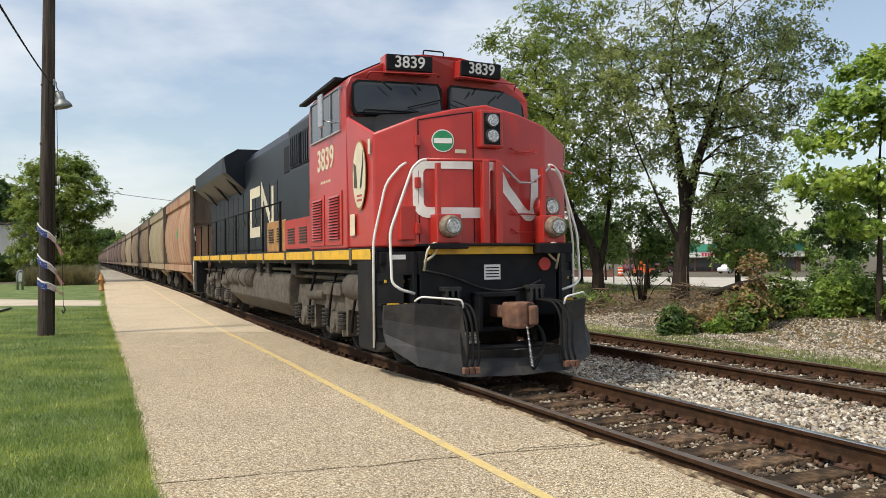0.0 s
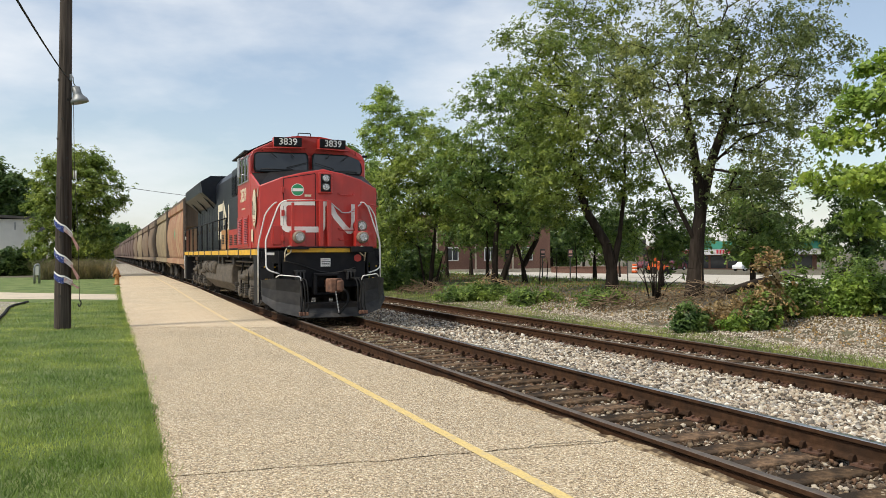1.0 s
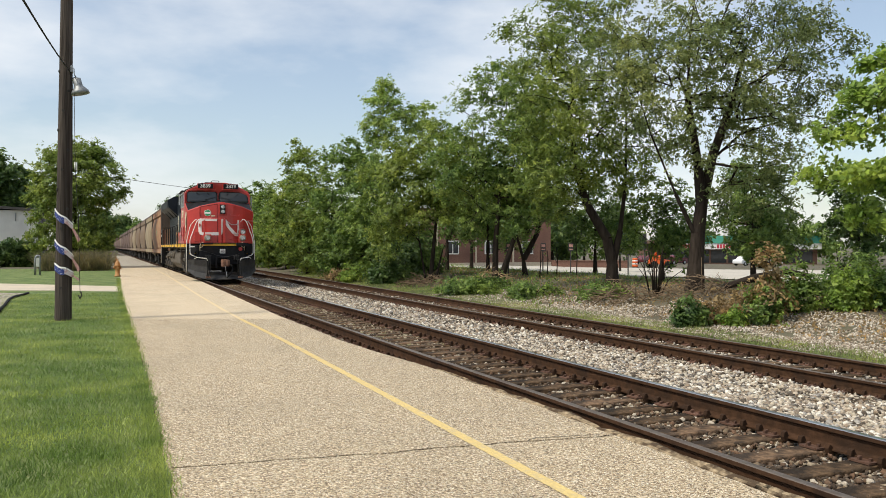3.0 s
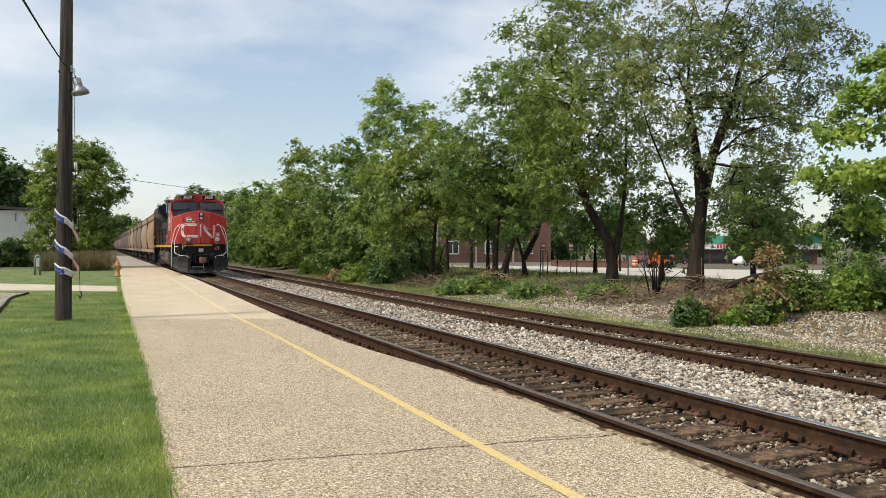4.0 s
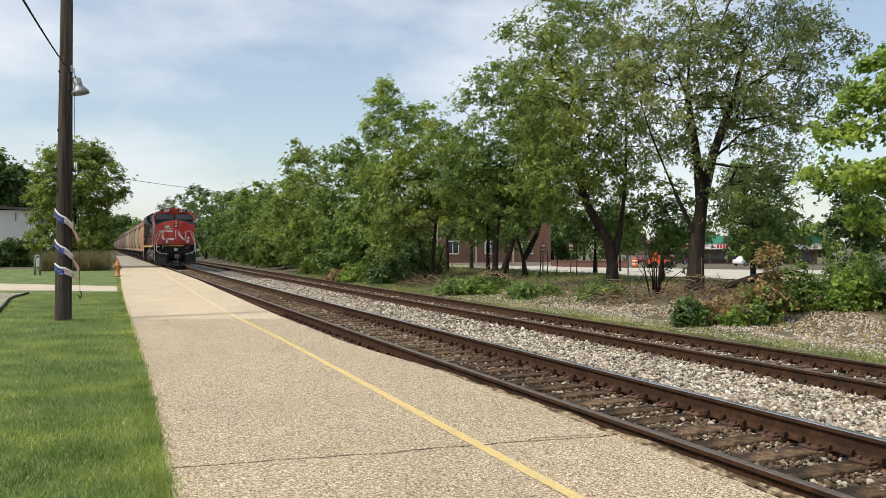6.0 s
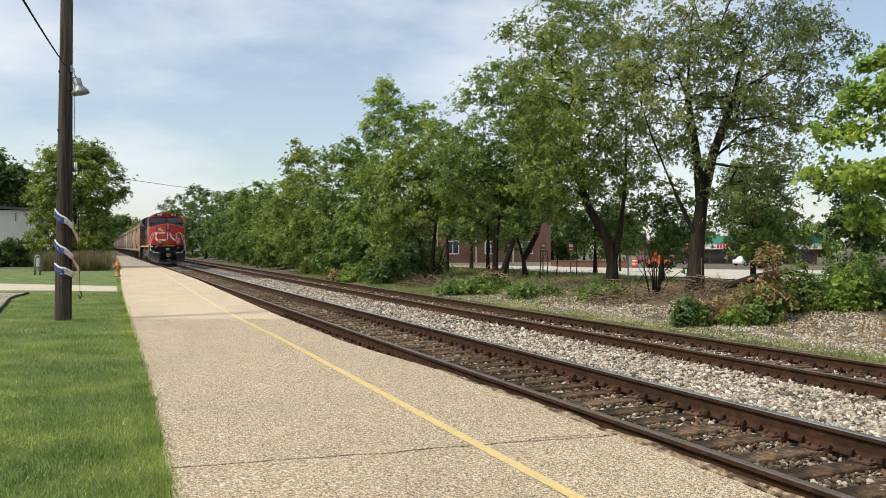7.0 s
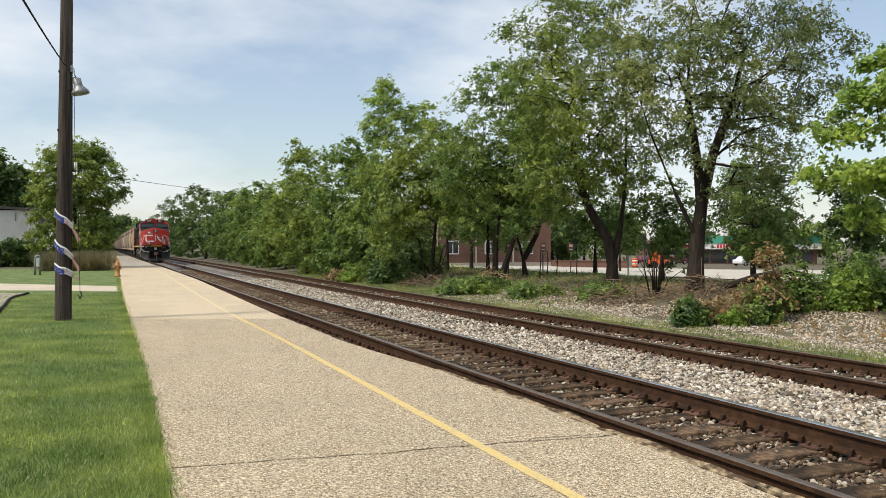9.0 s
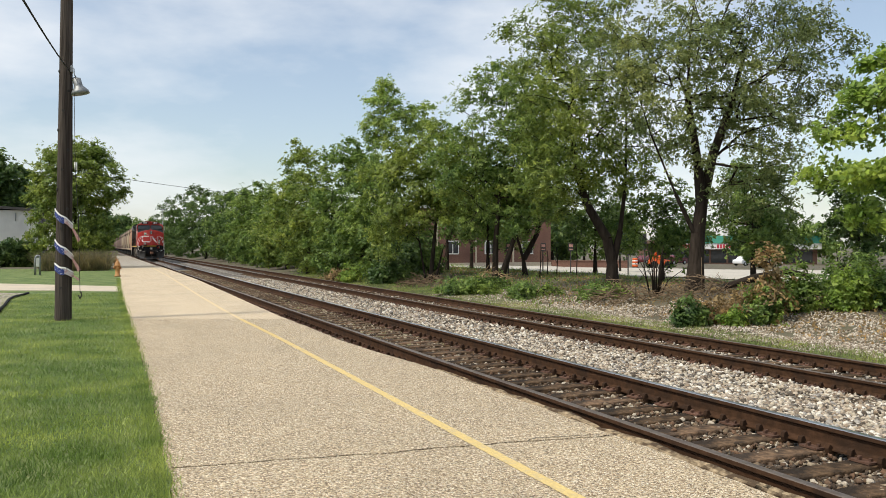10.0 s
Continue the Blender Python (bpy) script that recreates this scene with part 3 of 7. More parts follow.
def build_lawn():
    near = [(edge_at(LEFT_EDGE, y) - 0.01 + 0.04 * noise.noise((y * 1.3, 3, 3)), y) for y in np.linspace(-6, 29.9, 90)]
    sheet("lawn", near + [(-1.5, 31.4), (-3.4, 32.3), (-60, 58.0), (-60, -6)], -0.022, 0.1, "lawn", "mown green lawn beside the platform", "lawn")
    far = [(edge_at(LEFT_EDGE, y) + 0.02, y) for y in np.linspace(33.9, 60, 20)]
    sheet("lawn_far", far + [(-60, 92), (-60, 66.5), (-4.0, 38.4)], -0.022, 0.1, "lawn", "mown green lawn beyond the concrete path", "lawn")
    sheet("path", [(0.53, 29.98), (0.6, 33.82), (-4.0, 38.35), (-60, 66.4), (-60, 58.1), (-3.4, 32.38), (-1.5, 31.5)], -0.016, 0.1, "concrete", "pale concrete path across the lawn", "path")
    sheet("gravel_path", [(0.9, 70.05), (4.02, 70.05), (4.08, 150), (0.2, 150), (-1.0, 80)], -0.02, 0.1, "ballast_bed_light", "grey gravel beyond the end of the platform", "gravel")
    # blades, thick near the camera
    n = 230000
    y = 3.2 + 26 * RNG.random(n) ** 1.9
    x = np.interp(y, [p[0] for p in LEFT_EDGE], [p[1] for p in LEFT_EDGE]) - 0.02 - RNG.random(n) ** 1.05 * (2.2 + y * 0.32)
    blades("lawn_grass", x, y, np.full(n, -0.022), 0.02, 0.055, 0.0042, "grass_blade", "short mown grass blades")
    n = 9000
    y = 2.5 + 40 * RNG.random(n) ** 1.5
    x = np.interp(y, [p[0] for p in LEFT_EDGE], [p[1] for p in LEFT_EDGE]) + RNG.normal(-0.05, 0.05, n)
    blades("edge_grass", x, y, np.full(n, -0.03), 0.03, 0.075, 0.004, "grass_blade", "longer grass creeping over the platform edge")


def blades(name, x, y, z, low, high, width, mat, label, category="grass"):
    n = len(x)
    h = low + (high - low) * RNG.random(n)
    a, lean = RNG.random(n) * 6.283, RNG.normal(0, 0.45, (n, 2)) * h[:, None]
    wx, wy = np.cos(a) * width, np.sin(a) * width
    v = np.stack([np.stack([x - wx, y - wy, z], 1), np.stack([x + wx, y + wy, z], 1), np.stack([x + lean[:, 0], y + lean[:, 1], z + h], 1)], 1).reshape(-1, 3)
    ob = new(name, quick_mesh(name, v, np.arange(3 * n).reshape(-1, 3), mat))
    return tagged(ob, label, category, kind="stuff")


# ---- railway tracks ----
def rail_section():
    return [(-0.07, -0.185), (0.07, -0.185), (0.07, -0.172), (0.014, -0.15), (0.009, -0.14), (0.009, -0.05), (0.036, -0.038), (0.036, -0.006), (0.028, 0.0),
            (-0.028, 0.0), (-0.036, -0.006), (-0.036, -0.038), (-0.009, -0.05), (-0.009, -0.14), (-0.014, -0.15), (-0.07, -0.172)]


def build_track(xc, z, label, top, ymax, seed):
    tr = thing("railway_track", label, "railway track", pose(xc, 0, z), kind="structure")
    rnd = random.Random(seed)
    for sx in (-0.7525, 0.7525):
        bm = bmesh.new()
        rings = [[(sx + u + bend(y), y, v) for u, v in rail_section()] for y in (-8.0, 12.0, 20.0, 30.0, 40.0, 50.0, 60.0, 70.0, 80.0, 95.0, 420.0)]
        loft(bm, rings)
        for f in bm.faces:
            c = f.calc_center_median()
            if c.z > -0.004:
                f.material_index = 1
        part("rail", bm, ["rail_rust", top if sx > 0 else "rail_top_dull"], tr)
    bm = bmesh.new()
    box(bm, -1.3, 1.3, -0.115, 0.115, -0.36, -0.19, 0.012)
    sleeper = finish(bm, "sleeper", "sleeper")
    bm = bmesh.new()
    box(bm, -0.17, 0.17, -0.095, 0.095, -0.19, -0.173)
    for sx, sy in ((-0.1, -0.05), (-0.1, 0.05), (0.1, -0.05), (0.1, 0.05), (0.14, 0.0), (-0.14, 0.02)):
        box(bm, sx - 0.014, sx + 0.014, sy - 0.012, sy + 0.012, -0.175, -0.15)
    plate = finish(bm, "tie_plate", "plate_rust")
    bm = bmesh.new()
    box(bm, -0.095, 0.095, -0.014, 0.014, -0.215, -0.178)
    extr(bm, [(-0.1, -0.21), (-0.05, -0.21), (-0.055, -0.16), (-0.075, -0.118), (-0.105, -0.13), (-0.115, -0.17)], "y", -0.02, 0.02)
    extr(bm, [(0.05, -0.21), (0.1, -0.21), (0.11, -0.165), (0.09, -0.13), (0.062, -0.15)], "y", -0.02, 0.02)
    anchor = finish(bm, "rail_anchor", "rail_rust")
    y, k = 0.6, 0
    while y < ymax:
        part("sleeper", sleeper, None, tr, at=pose(rnd.uniform(-0.05, 0.05) + bend(y), y, rnd.uniform(-0.012, 0.004), 0, 0, rnd.uniform(-1.2, 1.2)))
        if y < 26:
            for sx in (-0.7525, 0.7525):
                part("tie_plate", plate, None, tr, at=pose(sx + bend(y), y, 0))
                if y < 20:
                    for dy in (-0.14, 0.14):
                        part("rail_anchor", anchor, None, tr, at=pose(sx + bend(y), y + dy + rnd.uniform(-0.01, 0.01), 0, 0, 0, 180 if rnd.random() < 0.15 else 0))
        y += 0.497 + rnd.uniform(-0.015, 0.015)
        k += 1
    return tr


def stone_mesh(name, pos, size, mat, detail):
    """Many broken stones as one mesh."""
    bm = bmesh.new()
    if detail:
        bmesh.ops.create_icosphere(bm, subdivisions=1, radius=1.0)
    else:
        for p in ((1, 0, 0), (-1, 0, 0), (0, 1, 0), (0, -1, 0), (0, 0, 1), (0, 0, -1)):
            bm.verts.new(p)
        bmesh.ops.convex_hull(bm, input=bm.verts)
    bm.verts.ensure_lookup_table()
    base = np.array([v.co[:] for v in bm.verts])
    tri = np.array([[v.index for v in f.verts] for f in bm.faces])
    bm.free()
    n, k = len(pos), len(base)
    v = base[None] * (1 + RNG.normal(0, 0.27, (n, k, 1)).clip(-0.6, 0.6))
    v = v * (size[:, None, None] * RNG.uniform(0.6, 1.3, (n, 1, 3)))
    a, b = RNG.random((2, n)) * 6.283
    ca, sa, cb, sb = np.cos(a), np.sin(a), np.cos(b), np.sin(b)
    x, y, z = v[..., 0].copy(), v[..., 1].copy(), v[..., 2].copy()
    y, z = y * cb[:, None] - z * sb[:, None], y * sb[:, None] + z * cb[:, None]
    x, y = x * ca[:, None] - y * sa[:, None], x * sa[:, None] + y * ca[:, None]
    v = np.stack([x, y, z * 0.8], -1) + pos[:, None]
    f = tri[None] + (np.arange(n) * k)[:, None, None]
    return quick_mesh(name, v.reshape(-1, 3), f.reshape(-1, 3), mat)


def scatter(n, x0, x1, y0, y1, zf, power=1.5):
    y = y0 + (y1 - y0) * RNG.random(n) ** power
    x = RNG.uniform(x0, x1, n)
    return np.stack([x, y, zf(x)], 1)


def build_ballast():
    # beds
    def bed(name, poly, label, mat="ballast_bed"):
        bm = bmesh.new()
        loft(bm, [[(x + bend(y), y, z) for x, z in poly] for y in (-8.0, 15.0, 30.0, 45.0, 60.0, 75.0, 95.0, 420.0)])
        ob = part(name, bm, mat)
        tagged(ob, label, "ballast", kind="structure")
        return ob
    bed("ballast_bed", [(3.7, -0.6), (3.9, -0.2), (4.3, -0.25), (5.72, -0.25), (5.73, -0.8)], "dark crushed-stone bed of the platform track")
    bed("ballast_shoulder", [(5.74, -0.8), (5.74, -0.25), (6.2, -0.25), (6.9, -0.32), (8.3, -0.52), (8.34, -0.8)], "pale crushed-stone shoulder between the tracks", "ballast_bed_pale")
    bed("ballast_bed", [(8.35, -0.9), (8.4, -0.5), (8.75, -0.45), (9.2, -0.46), (11.2, -0.475), (11.9, -0.56), (12.4, -0.9)], "grey crushed-stone bed of the second track", "ballast_bed_pale")

    shoulder = bpy.data.objects["ballast_shoulder"]
    kinds = [stone_mesh("ballast_stone", np.zeros((1, 3)), np.array([0.045]), "ballast_pale", 1) for k in range(8)]
    rnd = random.Random(9)
    for k in range(280):
        x, y = rnd.uniform(5.95, 8.2), rnd.uniform(4.0, 9.5)
        z = float(np.interp(x, [5.9, 6.2, 6.9, 8.3], [-0.25, -0.25, -0.32, -0.52])) + 0.02
        part("ballast_stone", kinds[k % 8], None, shoulder, at=pose(x, y, z, 0, 0, rnd.uniform(0, 360)))

    def between(x):
        return np.interp(x, [3.9, 4.2, 6.3, 6.9, 8.3, 8.7, 9.2, 11.2, 11.9, 13], [-0.2, -0.235, -0.235, -0.3, -0.47, -0.45, -0.46, -0.475, -0.55, -0.52]) + RNG.normal(0, 0.012, len(x))
    spots = [("ballast_dark", 4.25, 5.62, 2.5, 14, 10000, 0.024, 1), ("ballast_far", 4.25, 5.62, 13, 62, 15000, 0.034, 0),
             ("ballast_pale", 5.78, 9.2, 2.5, 15, 25000, 0.03, 1), ("ballast_pale", 5.78, 9.2, 15, 50, 11000, 0.046, 0),
             ("ballast_pale", 9.0, 11.6, 4, 16, 6000, 0.031, 0), ("ballast_pale", 9.0, 11.6, 16, 50, 6000, 0.036, 0), ("ballast_dark", 3.93, 4.14, 2.5, 40, 3500, 0.028, 0)]
    for mat, x0, x1, y0, y1, n, s, detail in spots:
        pos = scatter(n, x0, x1, y0, y1, between, 1.3)
        pos[:, 0] += np.array([bend(v) for v in pos[:, 1]])
        me = stone_mesh("ballast_stones", pos, s * RNG.uniform(0.55, 1.35, n), mat, detail)
        tagged(new("ballast_stones", me), "loose crushed ballast stones between the rails" if x1 - x0 < 1.5 else "pale crushed ballast stones between the tracks", "ballast", kind="stuff")


# ---- trees ----
def tree_meshes(seed, blobs, trunks, n_clusters, leaves, leaf, spread, r_base, leaf_mat, droop=0.0, tall=1.0, twig=0.012):
    """Branches grown towards clumps scattered in the crown's blobs (centre x, y, z, radii); returns branch and leaf meshes.
    trunks: polylines from the ground up."""
    rng = np.random.default_rng(seed)
    vol = np.array([b[3] * b[4] * b[5] for b in blobs]) ** 0.8
    pick = rng.choice(len(blobs), n_clusters, p=vol / vol.sum())
    B = np.array(blobs)[pick]
    d = rng.normal(size=(n_clusters, 3))
    d /= np.linalg.norm(d, axis=1)[:, None]
    cl = B[:, :3] + d * (rng.random((n_clusters, 1)) ** 0.42) * B[:, 3:6]
    nodes, parent, base_r = [], [], []
    for line in trunks:
        for i, p in enumerate(line):
            nodes.append(np.array(p, float))
            parent.append(-1 if i == 0 else len(nodes) - 2)
    first = len(nodes)
    root = np.mean([t[-1] for t in trunks], axis=0)
    order = np.argsort(np.linalg.norm(cl - root, axis=1))
    for i in order:
        c = cl[i]
        N = np.array(nodes)
        v = c - N
        dist = np.linalg.norm(v, axis=1)
        cost = dist + 0.9 * np.maximum(0, N[:, 2] - c[2] + 0.25 * dist) + (N[:, 2] < trunks[0][0][2] + 0.8) * 5
        j = int(np.argmin(cost))
        start, L = N[j], dist[j]
        steps = max(1, int(L / 0.9))
        for s in range(1, steps + 1):
            t = s / steps
            p = start + (c - start) * t
            p = p + rng.normal(0, 0.06 * L / steps + 0.02, 3) * (s < steps)
            p[2] += 0.12 * L * math.sin(math.pi * t) * (s < steps)
            nodes.append(p)
            parent.append(j if s == 1 else len(nodes) - 2)
    load = np.ones(len(nodes)) * 0.0
    kids = np.zeros(len(nodes), int)
    for i, p in enumerate(parent):
        if p >= 0:
            kids[p] += 1
    load[kids == 0] = 1
    for i in range(len(nodes) - 1, -1, -1):
        if parent[i] >= 0:
            load[parent[i]] += load[i]
    rad = np.maximum(twig, r_base * (load / load.max()) ** 0.68)
    i = 0
    for line in trunks:
        for k in range(len(line)):
            rad[i] = max(rad[i], r_base * (0.5 if len(trunks) > 2 else 0.85) * (1 - 0.93 * k / (len(line) - 1)) ** 1.3)
            i += 1
    top = max(p[2] for p in nodes)
    rad = np.array([max(twig, r / (1 + (max(0.0, p[2]) / (0.4 * top)) ** 1.5)) for r, p in zip(rad, nodes)])
    V, Fc = [], []
    n = 6
    cnt = 0
    ang = np.arange(n) * 2 * math.pi / n
    for i, p in enumerate(parent):
        if p < 0:
            continue
        a, b = nodes[p], nodes[i]
        d = b - a
        ln = np.linalg.norm(d)
        if ln < 1e-4:
            continue
        d = d / ln
        u = np.cross(d, (0.3, 0.9, 0.31))
        u /= np.linalg.norm(u)
        w = np.cross(d, u)
        ring = np.cos(ang)[:, None] * u + np.sin(ang)[:, None] * w
        ra = min(rad[p], rad[i] * 1.35) if p >= 1 else rad[p] * 1.25
        V.append(a + ring * ra)
        V.append(b + ring * rad[i])
        for k in range(n):
            Fc.append((cnt + k, cnt + (k + 1) % n, cnt + n + (k + 1) % n, cnt + n + k))
        cnt += 2 * n
    wood = quick_mesh("trunk", np.concatenate(V), Fc, "bark")
    for poly in wood.polygons:
        poly.use_smooth = True
    # leaves: pointed diamonds in flat sprigs at the branch ends, with gaps between the sprigs
    tips = np.array(nodes)[first:]
    tip_w = np.where(kids[first:] == 0, 1.0, 0.3)
    per = 8
    ns = max(1, n_clusters * leaves // per)
    at = rng.choice(len(tips), ns, p=tip_w / tip_w.sum())
    off = rng.normal(size=(ns, 3)) * spread * rng.uniform(0.2, 1.0, (ns, 1))
    off[:, 2] *= 0.65
    sc = tips[at] + off
    mid = cl.mean(axis=0)
    outward = (sc - mid) / (np.linalg.norm(sc - mid, axis=1)[:, None] + 0.01)
    sn = rng.normal(size=(ns, 3)) * 0.38 + outward * 0.75 + (-0.05, -0.05, 0.8)
    sn /= np.linalg.norm(sn, axis=1)[:, None]
    su = np.cross(sn, rng.normal(size=(ns, 3)))
    su /= np.linalg.norm(su, axis=1)[:, None]
    sw = np.cross(sn, su)
    R = (leaf * rng.uniform(1.6, 3.0, ns))[:, None, None]
    a, q = rng.random((ns, per, 1)) * 2 * math.pi, rng.random((ns, per, 1)) ** 0.5
    c = sc[:, None] + (su[:, None] * np.cos(a) * q + sw[:, None] * np.sin(a) * q * 0.75) * R + sn[:, None] * rng.normal(size=(ns, per, 1)) * 0.22 * R
    c[..., 2] -= (0.3 + droop) * (q * q * R)[..., 0]
    c = c.reshape(-1, 3)
    m = len(c)
    nrm = np.repeat(sn, per, axis=0) + rng.normal(size=(m, 3)) * 0.42
    nrm /= np.linalg.norm(nrm, axis=1)[:, None]
    u = np.cross(nrm, rng.normal(size=(m, 3)))
    u /= np.linalg.norm(u, axis=1)[:, None]
    w = np.cross(nrm, u)
    s = (leaf * rng.uniform(0.6, 1.4, m))[:, None]
    fold = nrm * s * 0.25
    q = np.stack([c - u * s, c + w * s * 0.5 * tall + fold, c + u * s, c - w * s * 0.5 * tall + fold], 1).reshape(-1, 3)
    crown = quick_mesh("crown", q, np.arange(4 * m).reshape(-1, 4), leaf_mat)
    return wood, crown


def tree(x, y, seed, blobs, label, mat, r=0.3, trunks=None, n=130, leaves=120, leaf=0.14, spread=0.55, name="tree", category="tree", group="", droop=0.0, tall=1.0):
    z = ground_z(x, y) - 0.05
    trunks = trunks or [[(0, 0, 0), (0.05, 0.1, blobs[0][2] * 0.35), (0, 0, blobs[0][2] * 0.7)]]
    wood, crown = tree_meshes(seed, blobs, trunks, n, leaves, leaf, spread, r, mat, droop, tall)
    t = thing(name, label, category, pose(x, y, z), group)
    part("trunk", wood, None, t)
    part("crown", crown, None, t)
    return t


def build_trees():
    # big sparse tree with dark limbs, and its neighbours
    tree(18.2, 21.6, 11, [(0.6, -0.5, 8.4, 3.6, 3.4, 3.4), (1.6, -1.0, 5.6, 2.8, 2.6, 2.0), (-1.6, 0.6, 7.0, 2.2, 2.4, 3.0), (0.4, -0.4, 12.0, 2.4, 2.4, 2.0), (2.6, -1.9, 8.0, 1.8, 1.8, 2.2), (1.7, -0.9, 3.4, 2.0, 1.6, 0.9)],
         "tall old tree with dark forked limbs and thin grey-green leaves", "leaf_grey", 0.3, [[(0, 0, 0), (0.06, 0, 1.0), (0.15, 0, 2.0), (0.3, 0, 3.0), (0.75, 0, 4.6), (1.3, -0.2, 6.2), (1.9, -0.3, 8.2), (2.2, -0.3, 10.2)],
         [(0.3, 0, 2.9), (0.12, 0, 4.5), (-0.2, 0.1, 6.5), (-0.1, 0.1, 8.8), (0.2, 0, 10.8)], [(0.12, 0, 1.8), (-0.7, 0.1, 3.3), (-1.6, 0.2, 5.2), (-2.4, 0.3, 7.4)], [(0.75, 0, 4.5), (1.8, -0.2, 5.4), (3.4, -0.5, 5.9)]], 400, 185, 0.05, 0.44, droop=0.3)
    tree(18.6, 26.9, 12, [(-1.2, 0.4, 7.6, 2.8, 2.7, 3.6), (-2.6, 1.2, 9.2, 1.9, 2, 2.1), (0.6, -0.2, 5.2, 1.8, 2, 1.6), (-1.0, 0.4, 11.2, 1.9, 2, 1.9), (-2.2, 1.0, 4.8, 1.8, 1.8, 1.6), (-1.9, 0.9, 3.4, 1.4, 1.5, 0.8)],
         "tall leaning tree with grey-green crown over a forked trunk", "leaf_yellow", 0.24, [[(0, 0, 0), (0, 0, 0.9), (-0.25, 0, 1.9), (-0.9, 0.4, 3.2), (-1.35, 0.5, 4.6), (-1.6, 0.6, 7)], [(0, 0, 0.8), (0.3, -0.1, 2.2), (0.55, -0.1, 4.0), (0.6, -0.1, 6.5), (0.4, 0.0, 8.4), (0.0, 0.1, 10.2)]], 370, 175, 0.054, 0.45)
    tree(17.2, 34.0, 13, [(0.2, 0, 7.2, 2.5, 2.5, 2.7), (1.2, -0.6, 4.8, 2.2, 2.2, 2.0), (-1.2, 0.6, 5.2, 2.0, 2, 2.0), (0.3, 0, 9.2, 1.5, 1.6, 1.5), (0.2, 0, 3.0, 2.2, 2, 1.0)],
         "leafy tree with thin crooked twin trunks", "leaf_mid", 0.17, [[(0, 0, 0), (0.5, -0.2, 1.6), (0.9, -0.4, 3.2)], [(-0.2, 0.1, 0), (-0.15, 0.1, 2.0), (0, 0, 4.0)]], 250, 140, 0.066, 0.42)
    tree(19.3, 35.3, 14, [(0.3, -0.2, 6.0, 2.3, 2.3, 2.6), (1.0, -0.6, 8.4, 1.9, 2, 2.3), (0.2, 0, 3.8, 2.2, 2, 1.3)],
         "leafy roadside tree with a slender forked trunk", "leaf_yellow", 0.16, [[(0, 0, 0), (-0.15, 0, 1.0), (-0.5, 0.2, 2.4), (-0.6, 0.2, 4)], [(-0.1, 0, 0.9), (0.5, -0.3, 2.2), (0.7, -0.4, 4)]], 230, 140, 0.066, 0.42)
    tree(15.9, 38.9, 15, [(0, 0, 6.0, 2.8, 2.7, 2.5), (-1.8, 1.0, 5.2, 2.1, 2.2, 2.0), (1.4, -0.6, 5.0, 2.0, 2, 2.1), (-0.6, 0.3, 3.6, 2.4, 2.4, 1.3), (-2.0, 1.2, 2.6, 1.4, 1.6, 1.4)],
         "broad tree of many leaning stems, olive-green", "leaf_yellow", 0.15, [[(0, 0, 0), (0.4, -0.2, 1.8), (1.2, -0.6, 3.6)], [(-0.2, 0.1, 0), (0, 0, 2.4), (0.2, 0, 4.2)], [(-0.4, 0.2, 0), (-0.7, 0.4, 2.2), (-1.2, 0.6, 3.8)], [(0.2, 0.2, 0), (0.8, -0.4, 2.6)]], 290, 140, 0.07, 0.45)
    # darker trees that fill the wood behind
    for k, (x, y, h, w) in enumerate(((21.5, 27.5, 4.6, 1.5), (24.0, 25.0, 5.2, 1.7), (23.5, 35.5, 5.4, 2.0), (20.5, 42.0, 6.6, 2.2), (22, 47.5, 7.4, 2.6), (19.0, 44.5, 9.2, 1.8))):
        tree(x, y, 150 + k, [(0, 0, h * 0.62, w, w, h * 0.36), (0.4 * w, -0.2 * w, h * 0.42, w * 0.8, w * 0.8, h * 0.28)], "dark green tree in the small wood", "leaf_mid", 0.11, None, 80 if k < 2 else 110, 100, 0.075, 0.45, group="wood trees")
    # dense row further along the line
    rows = [(15.4, 48.0, 6.8, 1.8, "leaf_mid"), (14.6, 52.5, 9.6, 2.0, "leaf_mid"), (13.9, 58.5, 10.2, 2.1, "leaf_yellow"), (16.8, 56.0, 7.5, 2.2, "leaf_dark"), (15.2, 64.5, 8.2, 2.1, "leaf_mid"),
            (15.0, 71.0, 8.4, 2.1, "leaf_yellow"), (15.2, 78.0, 7.8, 2.2, "leaf_mid"), (15.3, 86.0, 9.2, 2.4, "leaf_mid"), (15.4, 94, 8.6, 2.4, "leaf_mid"), (15.4, 102.0, 9.2, 2.6, "leaf_dark"), (15.7, 112, 9.6, 2.8, "leaf_mid"), (15.7, 122, 10.4, 3.0, "leaf_dark"),
            (15.2, 134, 11.4, 3.4, "leaf_dark"), (14.9, 152, 13.4, 4.0, "leaf_dark"), (14.5, 175, 13.0, 4.4, "leaf_dark"), (14, 205, 11, 5, "leaf_dark"), (13, 250, 11, 6, "leaf_mid"), (12, 310, 12, 8, "leaf_dark"), (5, 400, 14, 12, "leaf_dark"), (-9, 400, 12, 10, "leaf_dark")]
